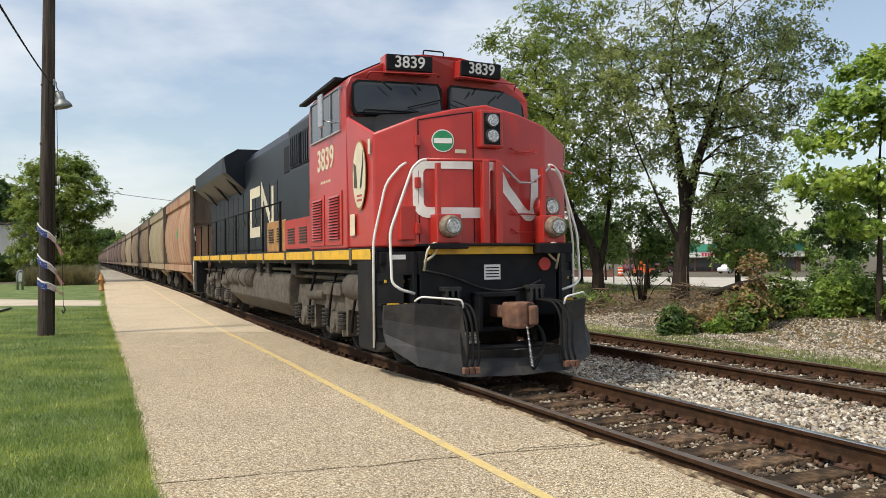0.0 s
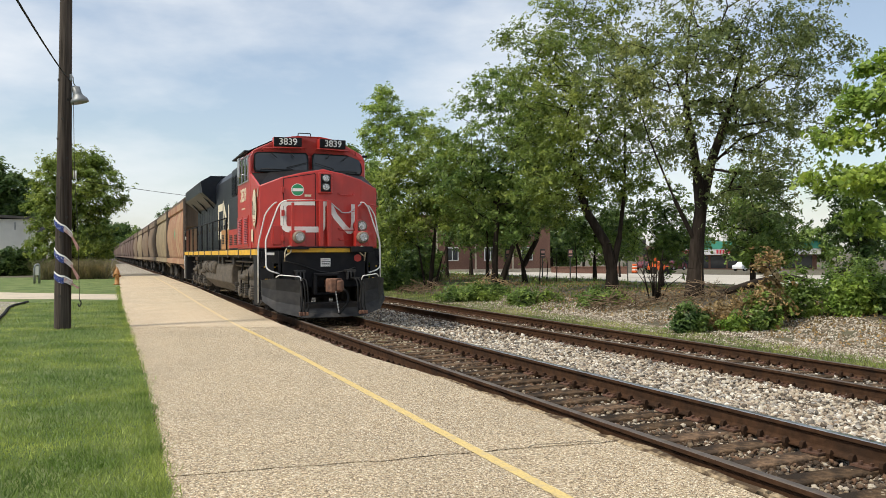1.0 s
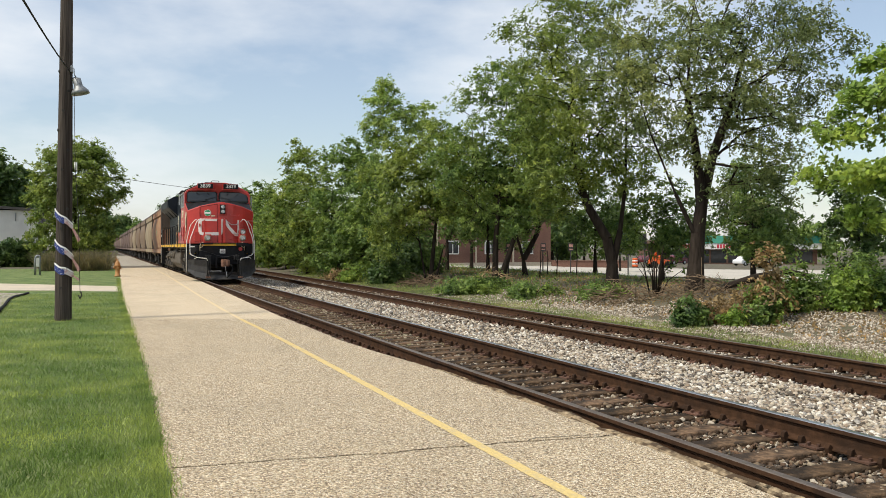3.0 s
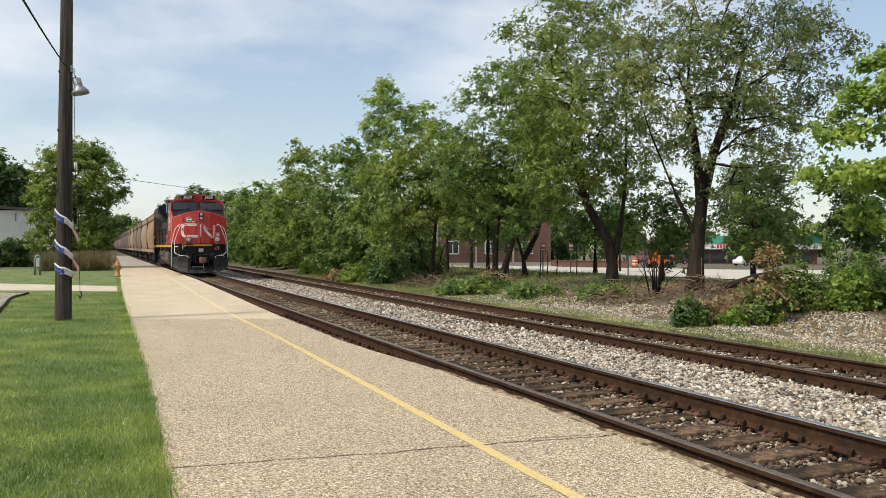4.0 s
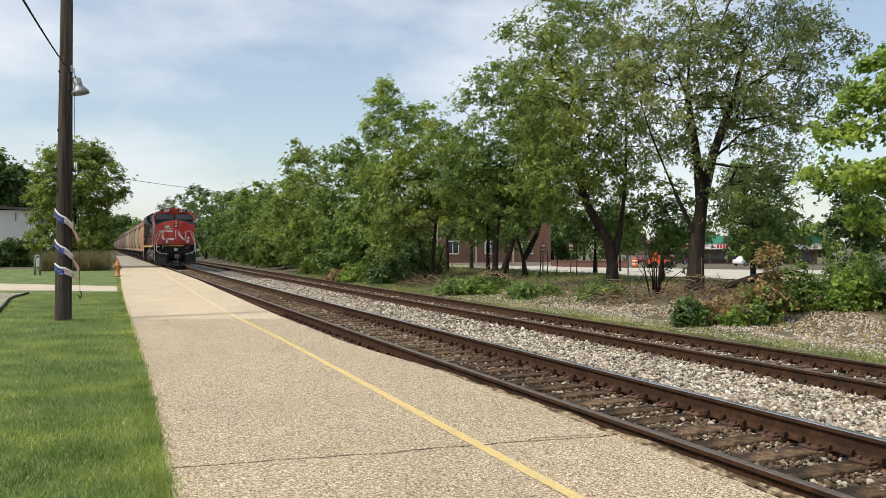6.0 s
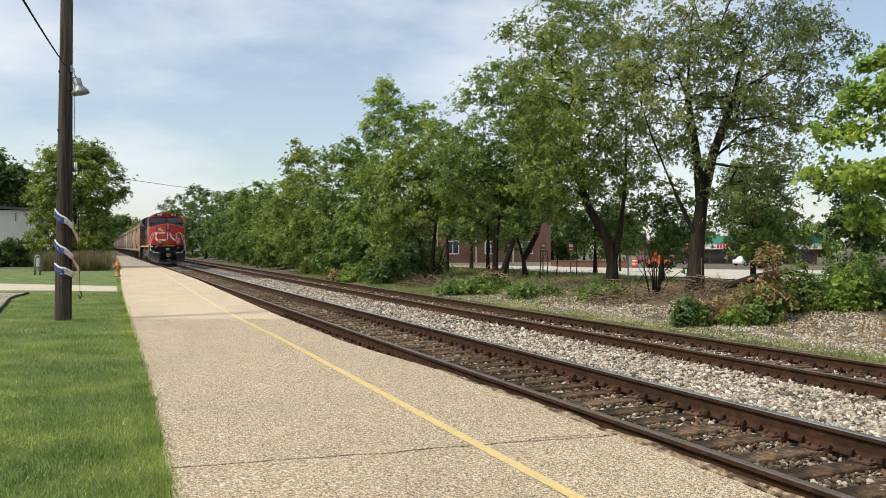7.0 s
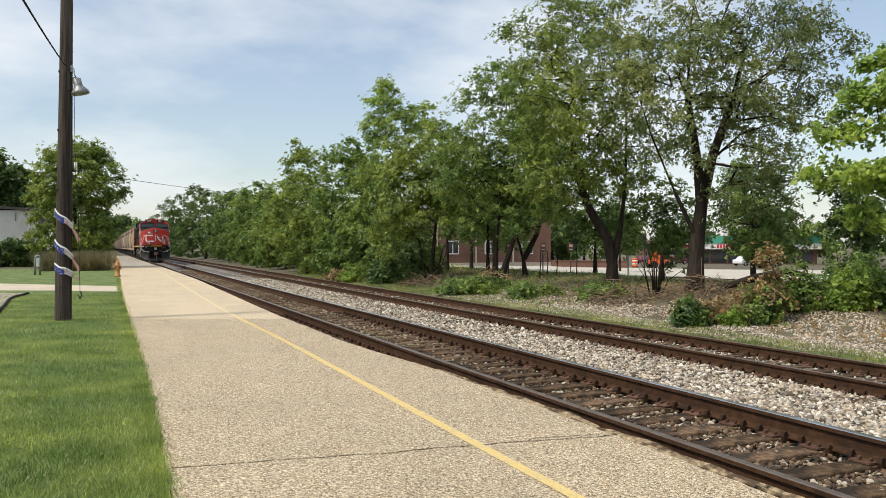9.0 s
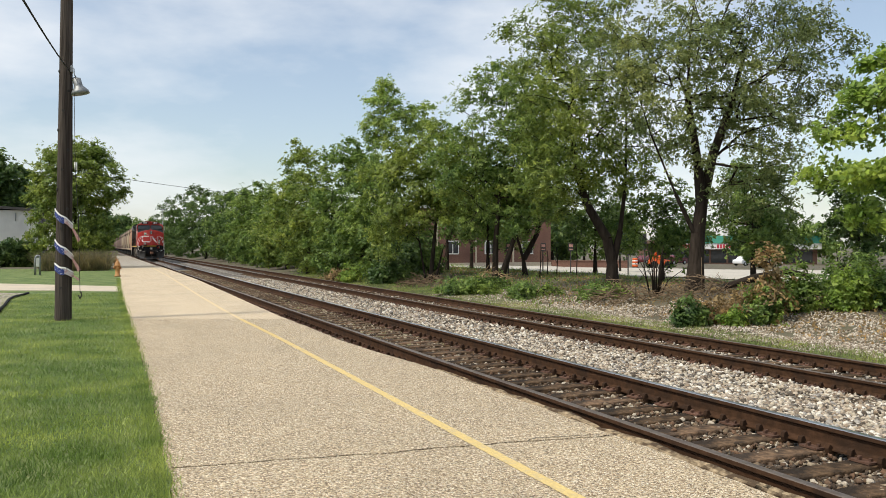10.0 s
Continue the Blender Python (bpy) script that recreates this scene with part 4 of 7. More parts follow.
    for i, (x, y, h, w, mat) in enumerate(rows):
        k = 0.85 + 0.3 * ((i * 7) % 5) / 4
        tree(x, y, 40 + i, [(0, 0, h * 0.6, w * k, w * 1.2, h * 0.36), (-0.35 * w, 0.3 * w, h * 0.34, w * 0.85, w, h * 0.3), (0.4 * w, -0.4 * w, h * 0.28, w * 0.9, w, h * 0.26), (0.25 * w * (1 if i % 2 else -1), 0, h * 0.84, w * 0.55, w * 0.6, h * 0.16), (0, 0, h * 0.16, w * 0.9, w * 1.1, h * 0.15)],
             "dense green tree in the hedgerow along the track", mat, 0.16, None, 200 if y < 100 else 120, 90, 0.062 + y * 0.0007, 0.32 + 0.06 * w, group="hedgerow trees")
    tree(24.5, 70.5, 16, [(-0.6, 0, 13.2, 2.3, 2.6, 3.0), (2.4, -1, 12.8, 1.7, 2, 2.4), (-1.0, 0.5, 9, 2.6, 2.4, 2.4), (-0.6, 0, 15.6, 1.4, 1.6, 1.4)],
         "tall light green tree standing above the others", "leaf_pale", 0.25, None, 200, 150, 0.1, 0.45)
    # bright large-leaved tree close to the track: leaves in separate tufts
    tree(17.35, 13.45, 17, [(-0.4, 0.4, 5.3, 1.3, 1.3, 0.35), (0.3, -0.1, 6.2, 1.2, 1.2, 0.35), (-0.9, 0.8, 4.5, 1.1, 1.1, 0.3), (-0.6, 0.5, 3.5, 1.2, 1.2, 0.3), (0.8, -0.5, 4.8, 1.3, 1.3, 0.5), (-0.4, 0.3, 2.5, 0.9, 0.9, 0.25), (1.0, -0.7, 6.4, 1.4, 1.4, 0.4), (0.7, -0.4, 3.2, 1.2, 1.2, 0.4)],
         "young catalpa with large bright green leaves", "leaf_bright", 0.1, [[(0, 0, 0), (-0.03, 0, 1.2), (0.03, 0, 2.4), (0.0, 0, 3.6), (0.15, 0, 5.0)]], 190, 62, 0.078, 0.26, droop=0.45, tall=1.25)
    # across the lawn
    tree(-1.9, 66.0, 18, [(0.2, 0, 6.6, 3.1, 3.0, 2.8), (1.5, 0, 5.9, 2.0, 2.1, 2.0), (-1.4, 0, 5.0, 2.0, 2.2, 2.2), (1.0, 0, 2.6, 1.9, 2.4, 1.9), (0, 0, 8.4, 2.2, 2.2, 1.3), (-1.2, -0.4, 2.2, 1.8, 1.8, 1.6)],
         "rounded full-leaved tree beyond the lawn", "leaf_yellow", 0.35, None, 420, 150, 0.09, 0.4)
    tree(-13, 118, 19, [(0, 0, 9.4, 5.4, 5.4, 5.0), (3, 0, 7, 3.6, 3.6, 3.6)], "dark tree behind the pale metal building", "leaf_dark", 0.4, None, 170, 140, 0.28, 0.8)
    tree(-19, 118, 20, [(0, 0, 9.8, 5.4, 5.4, 5.0)], "dark tree behind the pale metal building", "leaf_dark", 0.4, None, 140, 140, 0.28, 0.8)
    tree(2.0, 330, 21, [(0, 0, 9, 9, 9, 6)], "far dark tree at the end of the line", "leaf_dark", 0.4, None, 120, 140, 0.55, 1.2)


# ---- the train ----
M["hopper_rusty"] = material("hopper_rusty", (0.38, 0.25, 0.145), 0.75, vary=0.2, scale=9, stain=(0.29, 0.12, 0.07), stain_scale=3.2, stain_at=(0.4, 0.62), stretch_z=0.09, bump=0.1)
M["hopper_beige"] = material("hopper_beige", (0.31, 0.245, 0.15), 0.75, vary=0.16, scale=9, stain=(0.19, 0.14, 0.09), stain_scale=2.6, stain_at=(0.45, 0.7), stretch_z=0.09, bump=0.1)
M["hopper_tan"] = material("hopper_tan", (0.22, 0.16, 0.1), 0.75, vary=0.18, scale=9, stain=(0.15, 0.095, 0.062), stain_scale=3.0, stain_at=(0.42, 0.66), stretch_z=0.09, bump=0.1)
M["hopper_brown"] = material("hopper_brown", (0.13, 0.08, 0.06), 0.8, vary=0.2, scale=9, stain=(0.1, 0.06, 0.045), stain_scale=3.0, stain_at=(0.42, 0.66), stretch_z=0.09, bump=0.1)
# end sheets: their shade is put into this darker colour, along with grime
M["hopper_end"] = material("hopper_end", (0.17, 0.125, 0.09), 0.85, vary=0.25, scale=6, stain=(0.1, 0.07, 0.05), stain_scale=2.0, stretch_z=0.2, bump=0.1)
M["hopper_top"] = material("hopper_top", (0.13, 0.1, 0.08), 0.9, vary=0.3, scale=6, bump=0.2)
WHEEL_R = 0.5


def wheelset_mesh(r=WHEEL_R):
    """Two flanged wheels on an axle, centred on the axle."""
    bm = bmesh.new()
    for s in (-1, 1):
        prof = [(0.66, r + 0.028), (0.70, r + 0.02), (0.72, r), (0.82, r - 0.005), (0.82, r - 0.07), (0.775, r - 0.09), (0.77, 0.16), (0.84, 0.13), (0.84, 0.0001)]
        back = [(0.66, 0.0001)]
        rings = [[(s * a, q * math.cos(t), q * math.sin(t)) for t in np.linspace(0, 2 * math.pi, 25)[:-1]] for a, q in back + prof]
        loft(bm, rings, caps=False, smooth=True)
    tube(bm, [(-0.66, 0, 0), (0.66, 0, 0)], 0.09, 10)
    for s in (-1, 1):
        for k in range(4):
            a = k * math.pi / 2
            box(bm, s * 0.83 - 0.02, s * 0.83 + 0.02, 0.1 * math.cos(a) - 0.02, 0.1 * math.cos(a) + 0.02, 0.1 * math.sin(a) - 0.02, 0.1 * math.sin(a) + 0.02)
    return finish(bm, "wheelset", "under")


def strip(bm, pts, width, place):
    """A flat painted band along a polyline; place maps (u, v) to space."""
    pts = [Vector((*p, 0)) for p in pts]
    rows = []
    for i, p in enumerate(pts):
        a = (pts[i] - pts[i - 1]).normalized() if i else (pts[1] - pts[0]).normalized()
        b = (pts[i + 1] - pts[i]).normalized() if i + 1 < len(pts) else a
        na, nb = Vector((-a.y, a.x, 0)), Vector((-b.y, b.x, 0))
        n = (na + nb).normalized()
        n *= width / 2 / max(0.35, n.dot(na))
        rows.append((bm.verts.new(place(*(p + n)[:2])), bm.verts.new(place(*(p - n)[:2]))))
    for (a, b), (c, d) in zip(rows, rows[1:]):
        bm.faces.new((a, b, d, c))


def nose_y(x):
    """How far back the front of the nose lies, across its width."""
    return float(np.interp(abs(x), [0, 0.5, 0.98, 1.47], [0.06, 0.09, 0.2, 0.46]))


def build_locomotive():
    L = thing("locomotive", "red and black six-axle diesel freight locomotive with yellow sill stripe", "locomotive", pose(4.93, 9.6, 0))
    # underframe, deck and stripe
    bm = bmesh.new()
    box(bm, -1.45, 1.45, 0.3, 19.9, 1.44, 1.6, 0.01)
    box(bm, -0.95, 0.95, 0.3, 19.9, 0.98, 1.44, 0.02)
    frame_ob = part("underframe", bm, "black", L)
    bm = bmesh.new()
    box(bm, -1.53, 1.53, 0.42, 19.9, 1.6, 1.66, 0.01)
    part("walkway", bm, "black", L)
    for s in (-1, 1):
        bm = bmesh.new()
        box(bm, min(s * 1.49, s * 1.535), max(s * 1.49, s * 1.535), 0.46, 19.8, 1.5, 1.64, 0.008)
        part("sill_stripe", bm, "yellow", L, "yellow painted sill stripe")
        bm = bmesh.new()
        for y in np.arange(1.3, 19.5, 2.05):
            box(bm, min(s * 1.53, s * 1.55), max(s * 1.53, s * 1.55), y - 0.05, y + 0.05, 1.42, 1.66, 0.006)
        part("sill_bracket", bm, "grime", L)
    # pilot: front sheet, yellow band, anticlimber, steps
    bm = bmesh.new()
    box(bm, -1.02, 1.02, 0.0, 0.32, 0.72, 1.6, 0.02)
    extr(bm, [(-1.02, 0.0), (-1.5, 0.42), (-1.5, 1.0), (-1.02, 1.0)], "z", 1.3, 1.6)
    extr(bm, [(1.02, 0.0), (1.5, 0.42), (1.5, 1.0), (1.02, 1.0)], "z", 1.3, 1.6)
    part("pilot_sheet", bm, "black", L)
    bm = bmesh.new()
    box(bm, -0.9, 0.9, -0.05, 0.02, 1.56, 1.665, 0.006)
    part("front_stripe", bm, "yellow", L, "yellow band across the pilot")
    bm = bmesh.new()
    box(bm, -1.0, 1.0, -0.12, 0.35, 1.665, 1.7, 0.01)
    box(bm, -0.95, -0.42, -0.22, 0.0, 1.63, 1.7, 0.015)
    box(bm, 0.62, 1.15, -0.22, 0.1, 1.56, 1.7, 0.015)
    part("anticlimber", bm, "black", L)
    for s in (-1, 1):
        bm = bmesh.new()
        # side wall of the step well, its floor and its treads
        extr(bm, [(0.34, 0.33), (1.0, 0.33), (1.05, 1.6), (0.4, 1.6)], "x", s * 1.5 - 0.02, s * 1.5 + 0.02)
        extr(bm, [(0.0, 0.4), (0.34, 0.3), (1.0, 0.3), (1.0, 0.36), (0.0, 0.46)], "x", min(s * 1.5, s * 1.08), max(s * 1.5, s * 1.08))
        box(bm, min(s * 1.06, s * 1.1), max(s * 1.06, s * 1.1), 0.0, 1.0, 0.4, 1.6)
        well = part("step_well", bm, "black", L)
        bm = bmesh.new()
        extr(bm, [(s * 1.5, 0.37), (s * 1.5, 0.41), (s * 1.19, 0.18), (s * 1.19, 0.14)], "z", 0.44, 1.32)
        part("corner_panel", bm, "black", L)
        for z, y in ((0.62, 0.1), (0.9, 0.18), (1.2, 0.28)):
            bm = bmesh.new()
            box(bm, min(s * 1.48, s * 1.1), max(s * 1.48, s * 1.1), y + 0.02, y + 0.35, z, z + 0.03, 0.004)
            st = part("step", bm, "black", well)
            bm = bmesh.new()
            box(bm, min(s * 1.4, s * 1.12), max(s * 1.4, s * 1.12), y - 0.005, y + 0.02, z - 0.005, z + 0.035, 0.004)
            part("step_edge", bm, "yellow", well, "yellow step edge")
    # snow plough in folded plate
    plan = [(-1.5, 0.06, 0.42, 0.92), (-1.24, -0.34, 0.2, 0.96), (-0.74, -0.6, 0.07, 0.92), (-0.66, -0.62, 0.065, 0.38), (0, -0.72, 0.06, 0.36), (0.66, -0.62, 0.065, 0.38), (0.74, -0.6, 0.07, 0.92), (1.24, -0.34, 0.2, 0.96), (1.5, 0.06, 0.42, 0.92)]
    bm = bmesh.new()
    loft(bm, [[(x, y - 0.14, z0), (x, y - 0.03, z0 + 0.3 * (z1 - z0)), (x, y, z0 + 0.65 * (z1 - z0)), (x, y - 0.05, z1), (x, y + 0.0, z1), (x, y + 0.04, z0 + 0.65 * (z1 - z0)), (x, y + 0.01, z0 + 0.3 * (z1 - z0)), (x, y - 0.09, z0)] for x, y, z0, z1 in plan])
    plow = part("snow_plow", bm, "plow", L, "scuffed dark steel snow plough")
    bm = bmesh.new()
    box(bm, -0.72, 0.72, -0.5, 0.1, 0.34, 0.37, 0.006)
    part("plow_shelf", bm, "black", plow)
    # coupler and its pocket
    bm = bmesh.new()
    for a in ((-0.3, -0.24), (0.24, 0.3)):
        box(bm, a[0], a[1], -0.25, 0.05, 0.55, 1.05, 0.01)
    box(bm, -0.3, 0.3, -0.25, 0.05, 1.0, 1.06, 0.01)
    box(bm, -0.3, 0.3, -0.2, 0.05, 0.55, 0.6, 0.01)
    part("coupler_pocket", bm, "black", L)
    bm = bmesh.new()
    dx = 0.06
    box(bm, dx - 0.08, dx + 0.08, -0.55, 0.3, 0.73, 0.89, 0.02)
    extr(bm, [(dx + x, y) for x, y in [(-0.17, -0.5), (0.13, -0.54), (0.18, -0.76), (0.03, -0.8), (-0.01, -0.9), (-0.15, -0.9), (-0.2, -0.7)]], "z", 0.63, 0.95, 0.035)
    extr(bm, [(dx + x, y) for x, y in [(0.02, -0.72), (0.16, -0.68), (0.19, -0.82), (0.1, -0.93), (0.0, -0.9)]], "z", 0.67, 0.91, 0.03)
    part("coupler", bm, "rust_block", L, "rusty knuckle coupler")
    bm = bmesh.new()
    box(bm, -1.4, -1.2, 0.03, 0.04, 1.5, 1.56)
    part("well_notice", bm, "white", L, "small white notice")
    # hoses, chain, lever
    for s in (-1, 1):
        for k in range(3):
            x = s * (0.6 + 0.075 * k)
            bm = bmesh.new()
            tube(bm, bent([(x, -0.08, 0.95), (x, -0.62, 0.93), (x + 0.01 * k, -0.78, 0.75), (x - s * 0.02, -0.82, 0.3 + 0.04 * k), (x + s * 0.03, -0.84, 0.16)], 0.12), 0.017)
            hose = part("air_hose", bm, "rubber", L)
            bm = bmesh.new()
            box(bm, x + s * 0.03 - 0.03, x + s * 0.03 + 0.03, -0.88, -0.8, 0.12, 0.2, 0.01)
            part("hose_end", bm, "rust_block", hose)
        bm = bmesh.new()
        tube(bm, bent([(s * 0.72, -0.66, 0.9), (s * 0.74, -0.68, 1.0), (s * 1.18, -0.42, 1.04), (s * 1.24, -0.36, 0.98)], 0.05), 0.013)
        part("cut_lever", bm, "white", L, "white uncoupling lever")
        bm = bmesh.new()
        box(bm, s * 0.62 - 0.13, s * 0.62 + 0.13, -0.14, 0.02, 1.08, 1.14, 0.01)
        for k in range(3):
            box(bm, s * 0.62 - 0.1 + 0.08 * k, s * 0.62 - 0.06 + 0.08 * k, -0.16, 0.0, 0.9, 1.1, 0.008)
        part("hose_bracket", bm, "plow", L)
    bm = bmesh.new()
    for k in range(14):
        z = 0.66 - 0.036 * k
        tube(bm, [(0.02 + 0.006 * k, -0.93 + 0.004 * k, z), (0.024 + 0.006 * k, -0.93, z - 0.03)], 0.011 if k % 2 else 0.016, 5)
    part("chain", bm, "steel", L)
    bm = bmesh.new()
    tube(bm, bent([(-0.98, -0.02, 1.36), (-0.6, -0.03, 1.28), (-0.15, -0.05, 1.1), (0.2, -0.06, 1.06), (0.55, -0.04, 1.12), (0.75, -0.02, 1.2)], 0.2), 0.014, 6)
    part("jumper_cable", bm, "plow", L, "dark cable slung across the pilot")
    bm = bmesh.new()
    tube(bm, bent([(0.34, -0.3, 0.72), (0.4, -0.62, 0.6), (0.36, -0.8, 0.4), (0.16, -0.9, 0.2), (0.1, -0.92, 0.14)], 0.15), 0.028, 8)
    part("brake_hose", bm, "rubber", L, "thick black brake hose")
    for s in (-1, 1):
        bm = bmesh.new()
        tube(bm, bent([(s * 1.02, 0.12, 1.3), (s * 1.03, 0.08, 0.98), (s * 1.05, 0.1, 0.5)], 0.05), 0.012, 6)
        tube(bm, [(s * 1.03, 0.09, 1.24), (s * 1.14, 0.1, 1.24)], 0.012, 6)
        part("step_grab_iron", bm, "plow", L)
    for s in (-1, 1):
        bm = bmesh.new()
        tube(bm, bent([(s * 1.1, -0.02, 1.06), (s * 1.3, -0.03, 1.12), (s * 1.4, 0.0, 1.2), (s * 1.4, 0.06, 1.85), (s * 1.1, 0.02, 2.68), (s * 0.98, 0.0, 2.78), (s * 0.9, -0.02, 2.78)], 0.1), 0.018)
        part("stair_handrail", bm, "white", L, "chipped white stair handrail")
        bm = bmesh.new()
        tube(bm, bent([(s * 1.52, 0.36, 0.36), (s * 1.52, 0.36, 1.75), (s * 1.36, 0.3, 2.5), (s * 1.18, 0.22, 2.72), (s * 1.1, 0.24, 2.76)], 0.12), 0.018)
        part("corner_handrail", bm, "white", L, "chipped white corner handrail")
        bm = bmesh.new()
        tube(bm, bent([(s * 0.98, -0.05, 1.35), (s * 0.98, -0.16, 1.62), (s * 0.88, -0.18, 1.72), (s * 0.82, -0.12, 1.66), (s * 0.84, -0.08, 1.56), (s * 0.98, -0.05, 1.46)], 0.08), 0.016)
        part("grab_iron", bm, "cream", L, "pale yellow grab iron")
        bm = bmesh.new()
        box(bm, s * 0.78 - 0.03, s * 0.78 + 0.03, -0.1, -0.02, 1.7, 2.74, 0.008)
        part("rail_post", bm, "red", L)
        bm = bmesh.new()
        box(bm, s * 0.1 - 0.05, s * 0.1 + 0.05, -0.1, -0.0, 1.7, 2.8, 0.012)
        part("rail_post", bm, "red", L)
    bm = bmesh.new()
    tube(bm, bent([(-0.92, -0.03, 2.78), (-0.1, -0.07, 2.8), (0.1, -0.07, 2.8)], 0.05), 0.02)
    part("front_handrail", bm, "red", L)
    bm = bmesh.new()
    tube(bm, bent([(0.92, -0.03, 2.76), (1.2, 0.1, 2.73), (1.4, 0.2, 2.7)], 0.05), 0.02)
    part("front_handrail", bm, "red", L)
    bm = bmesh.new()
    tube(bm, [(0.1, -0.07, 2.78), (0.25, -0.07, 2.66), (0.42, -0.06, 2.52), (0.6, -0.05, 2.52), (0.8, -0.04, 2.66), (0.92, -0.03, 2.76)], 0.016, 6)
    part("safety_chain", bm, "steel", L)
    # nose
    xs = [-1.47, -0.98, -0.5, 0, 0.5, 0.98, 1.47]
    tops = [3.16, 3.36, 3.48, 3.57, 3.48, 3.36, 3.16]
    bm = bmesh.new()
    low_f = [(x, nose_y(x), 1.66) for x in xs]
    top_f = [(x, nose_y(x) + 0.03, z) for x, z in zip(xs, tops)]
    top_b = [(x * 1.02, 1.75, z) for x, z in zip(xs, [3.62, 3.66, 3.7, 3.72, 3.7, 3.66, 3.62])]
    low_b = [(x, 1.75, 1.66) for x in xs]
    rows = [[bm.verts.new(p) for p in row] for row in (low_f, top_f, top_b, low_b)]
    for a, b in zip(rows, rows[1:] + rows[:1]):
        for i in range(6):
            bm.faces.new((a[i], a[i + 1], b[i + 1], b[i]))
    for i in (0, 6):
        bm.faces.new([r[i] for r in rows])
    bmesh.ops.recalc_face_normals(bm, faces=bm.faces)
    bmesh.ops.bevel(bm, geom=[e for e in bm.edges if e.calc_face_angle(0) > 0.25], offset=0.03, segments=3, affect="EDGES", profile=0.5)
    for f in bm.faces:
        if f.normal.z > 0.75 and f.calc_area() > 0.05:
            f.material_index = 1
    nose = part("nose", bm, ["red", "black"], L)

    def on_front(u, v, off=0.006):
        return (u, nose_y(u) - off + 0.03 * (v - 1.66) / 1.8, v)
    # door seams, hinges and panel in the nose
    bm = bmesh.new()
    for a, b in (((-0.94, 1.72), (-0.94, 3.33)), ((-0.94, 3.33), (-0.2, 3.46)), ((-0.2, 3.46), (-0.2, 1.72))):
        pts = [(a[0] + (b[0] - a[0]) * t, a[1] + (b[1] - a[1]) * t) for t in np.linspace(0, 1, 8)]
        strip(bm, pts, 0.016, lambda u, v: on_front(u, v, 0.004))
    part("nose_door_seam", bm, "black", nose)
    for z in (3.05, 2.5, 1.9):
        bm = bmesh.new()
        box(bm, -1.0, -0.93, nose_y(-0.95) - 0.05, nose_y(-0.95) + 0.02, z - 0.07, z + 0.07, 0.01)
        part("hinge", bm, "red", nose)
    bm = bmesh.new()
    box(bm, -1.2, -0.98, nose_y(-1.1) - 0.06, nose_y(-1.1) + 0.05, 1.75, 2.2, 0.012, None)
    part("access_panel", bm, "red", nose)
    for z in (2.95, 2.55, 2.1, 1.85):
        bm = bmesh.new()
        tube(bm, bent([(0.36, nose_y(0.36), z + 0.05), (0.4, nose_y(0.4) - 0.08, z), (0.76, nose_y(0.76) - 0.08, z), (0.78, nose_y(0.78), z + 0.05)], 0.03), 0.011, 6)
        part("nose_grab_iron", bm, "red", nose)
    # white band lettering shape: one bent ribbon
    bm = bmesh.new()
    def arc(cx, cz, r, a0, a1, n=5):
        return [(cx + r * math.cos(radians(a)), cz + r * math.sin(radians(a))) for a in np.linspace(a0, a1, n)]
    ribbon = [(-0.22, 2.8), (-0.5, 2.8), (-0.8, 2.8)] + arc(-0.85, 2.67, 0.13, 95, 175) + [(-0.98, 2.5), (-0.98, 2.4)] + arc(-0.85, 2.28, 0.13, 185, 265) + [(-0.6, 2.15), (-0.3, 2.15)] + arc(-0.12, 2.24, 0.09, 275, 355) + [(-0.03, 2.4), (-0.03, 2.6)] + arc(0.07, 2.7, 0.1, 170, 40) + [(0.3, 2.48), (0.55, 2.2)] + arc(0.68, 2.22, 0.1, 215, 350) + [(0.8, 2.45), (0.8, 2.78)]
    fine = []
    for p, q in zip(ribbon, ribbon[1:]):
        n = max(1, int(math.dist(p, q) / 0.09))
        fine += [(p[0] + (q[0] - p[0]) * k / n, p[1] + (q[1] - p[1]) * k / n) for k in range(n)]
    strip(bm, fine + [ribbon[-1]], 0.14, lambda u, v: on_front(u * 0.97, v - 0.04, 0.009))
    part("white_ribbon_emblem", bm, "white", nose, "white bent-ribbon emblem painted on the nose")
    # round green sticker
    bm = bmesh.new()
    for r, k in ((0.15, 0.008), (0.135, 0.011)):
        ring = [on_front(-0.62 + r * math.cos(a), 3.06 + r * math.sin(a), k) for a in np.linspace(0, 2 * math.pi, 33)[:-1]]
        f = bm.faces.new([bm.verts.new(p) for p in ring])
        f.material_index = 0 if r > 0.14 else 1
    f = bm.faces.new([bm.verts.new(on_front(-0.62 + a, 3.06 + b, 0.014)) for a, b in ((-0.12, -0.035), (0.12, -0.035), (0.12, 0.035), (-0.12, 0.035))])
    f.material_index = 0
    part("round_sticker", bm, ["white", "green"], nose, "round green sticker with a white band")
    bm = bmesh.new()
    bm.faces.new([bm.verts.new(on_front(u, v, 0.008)) for u, v in ((-0.46, 2.9), (-0.3, 2.9), (-0.3, 2.95), (-0.46, 2.95))])
    part("small_notice", bm, "cream", nose)
    # headlight box with two lamps
    bm = bmesh.new()
    box(bm, -0.14, 0.2, -0.02, 0.3, 2.98, 3.48, 0.02)
    hb = part("headlight_box", bm, "red", L)
    bm = bmesh.new()
    box(bm, -0.09, 0.15, -0.032, -0.018, 3.02, 3.44, 0.004)
    part("headlight_plate", bm, "black", hb)
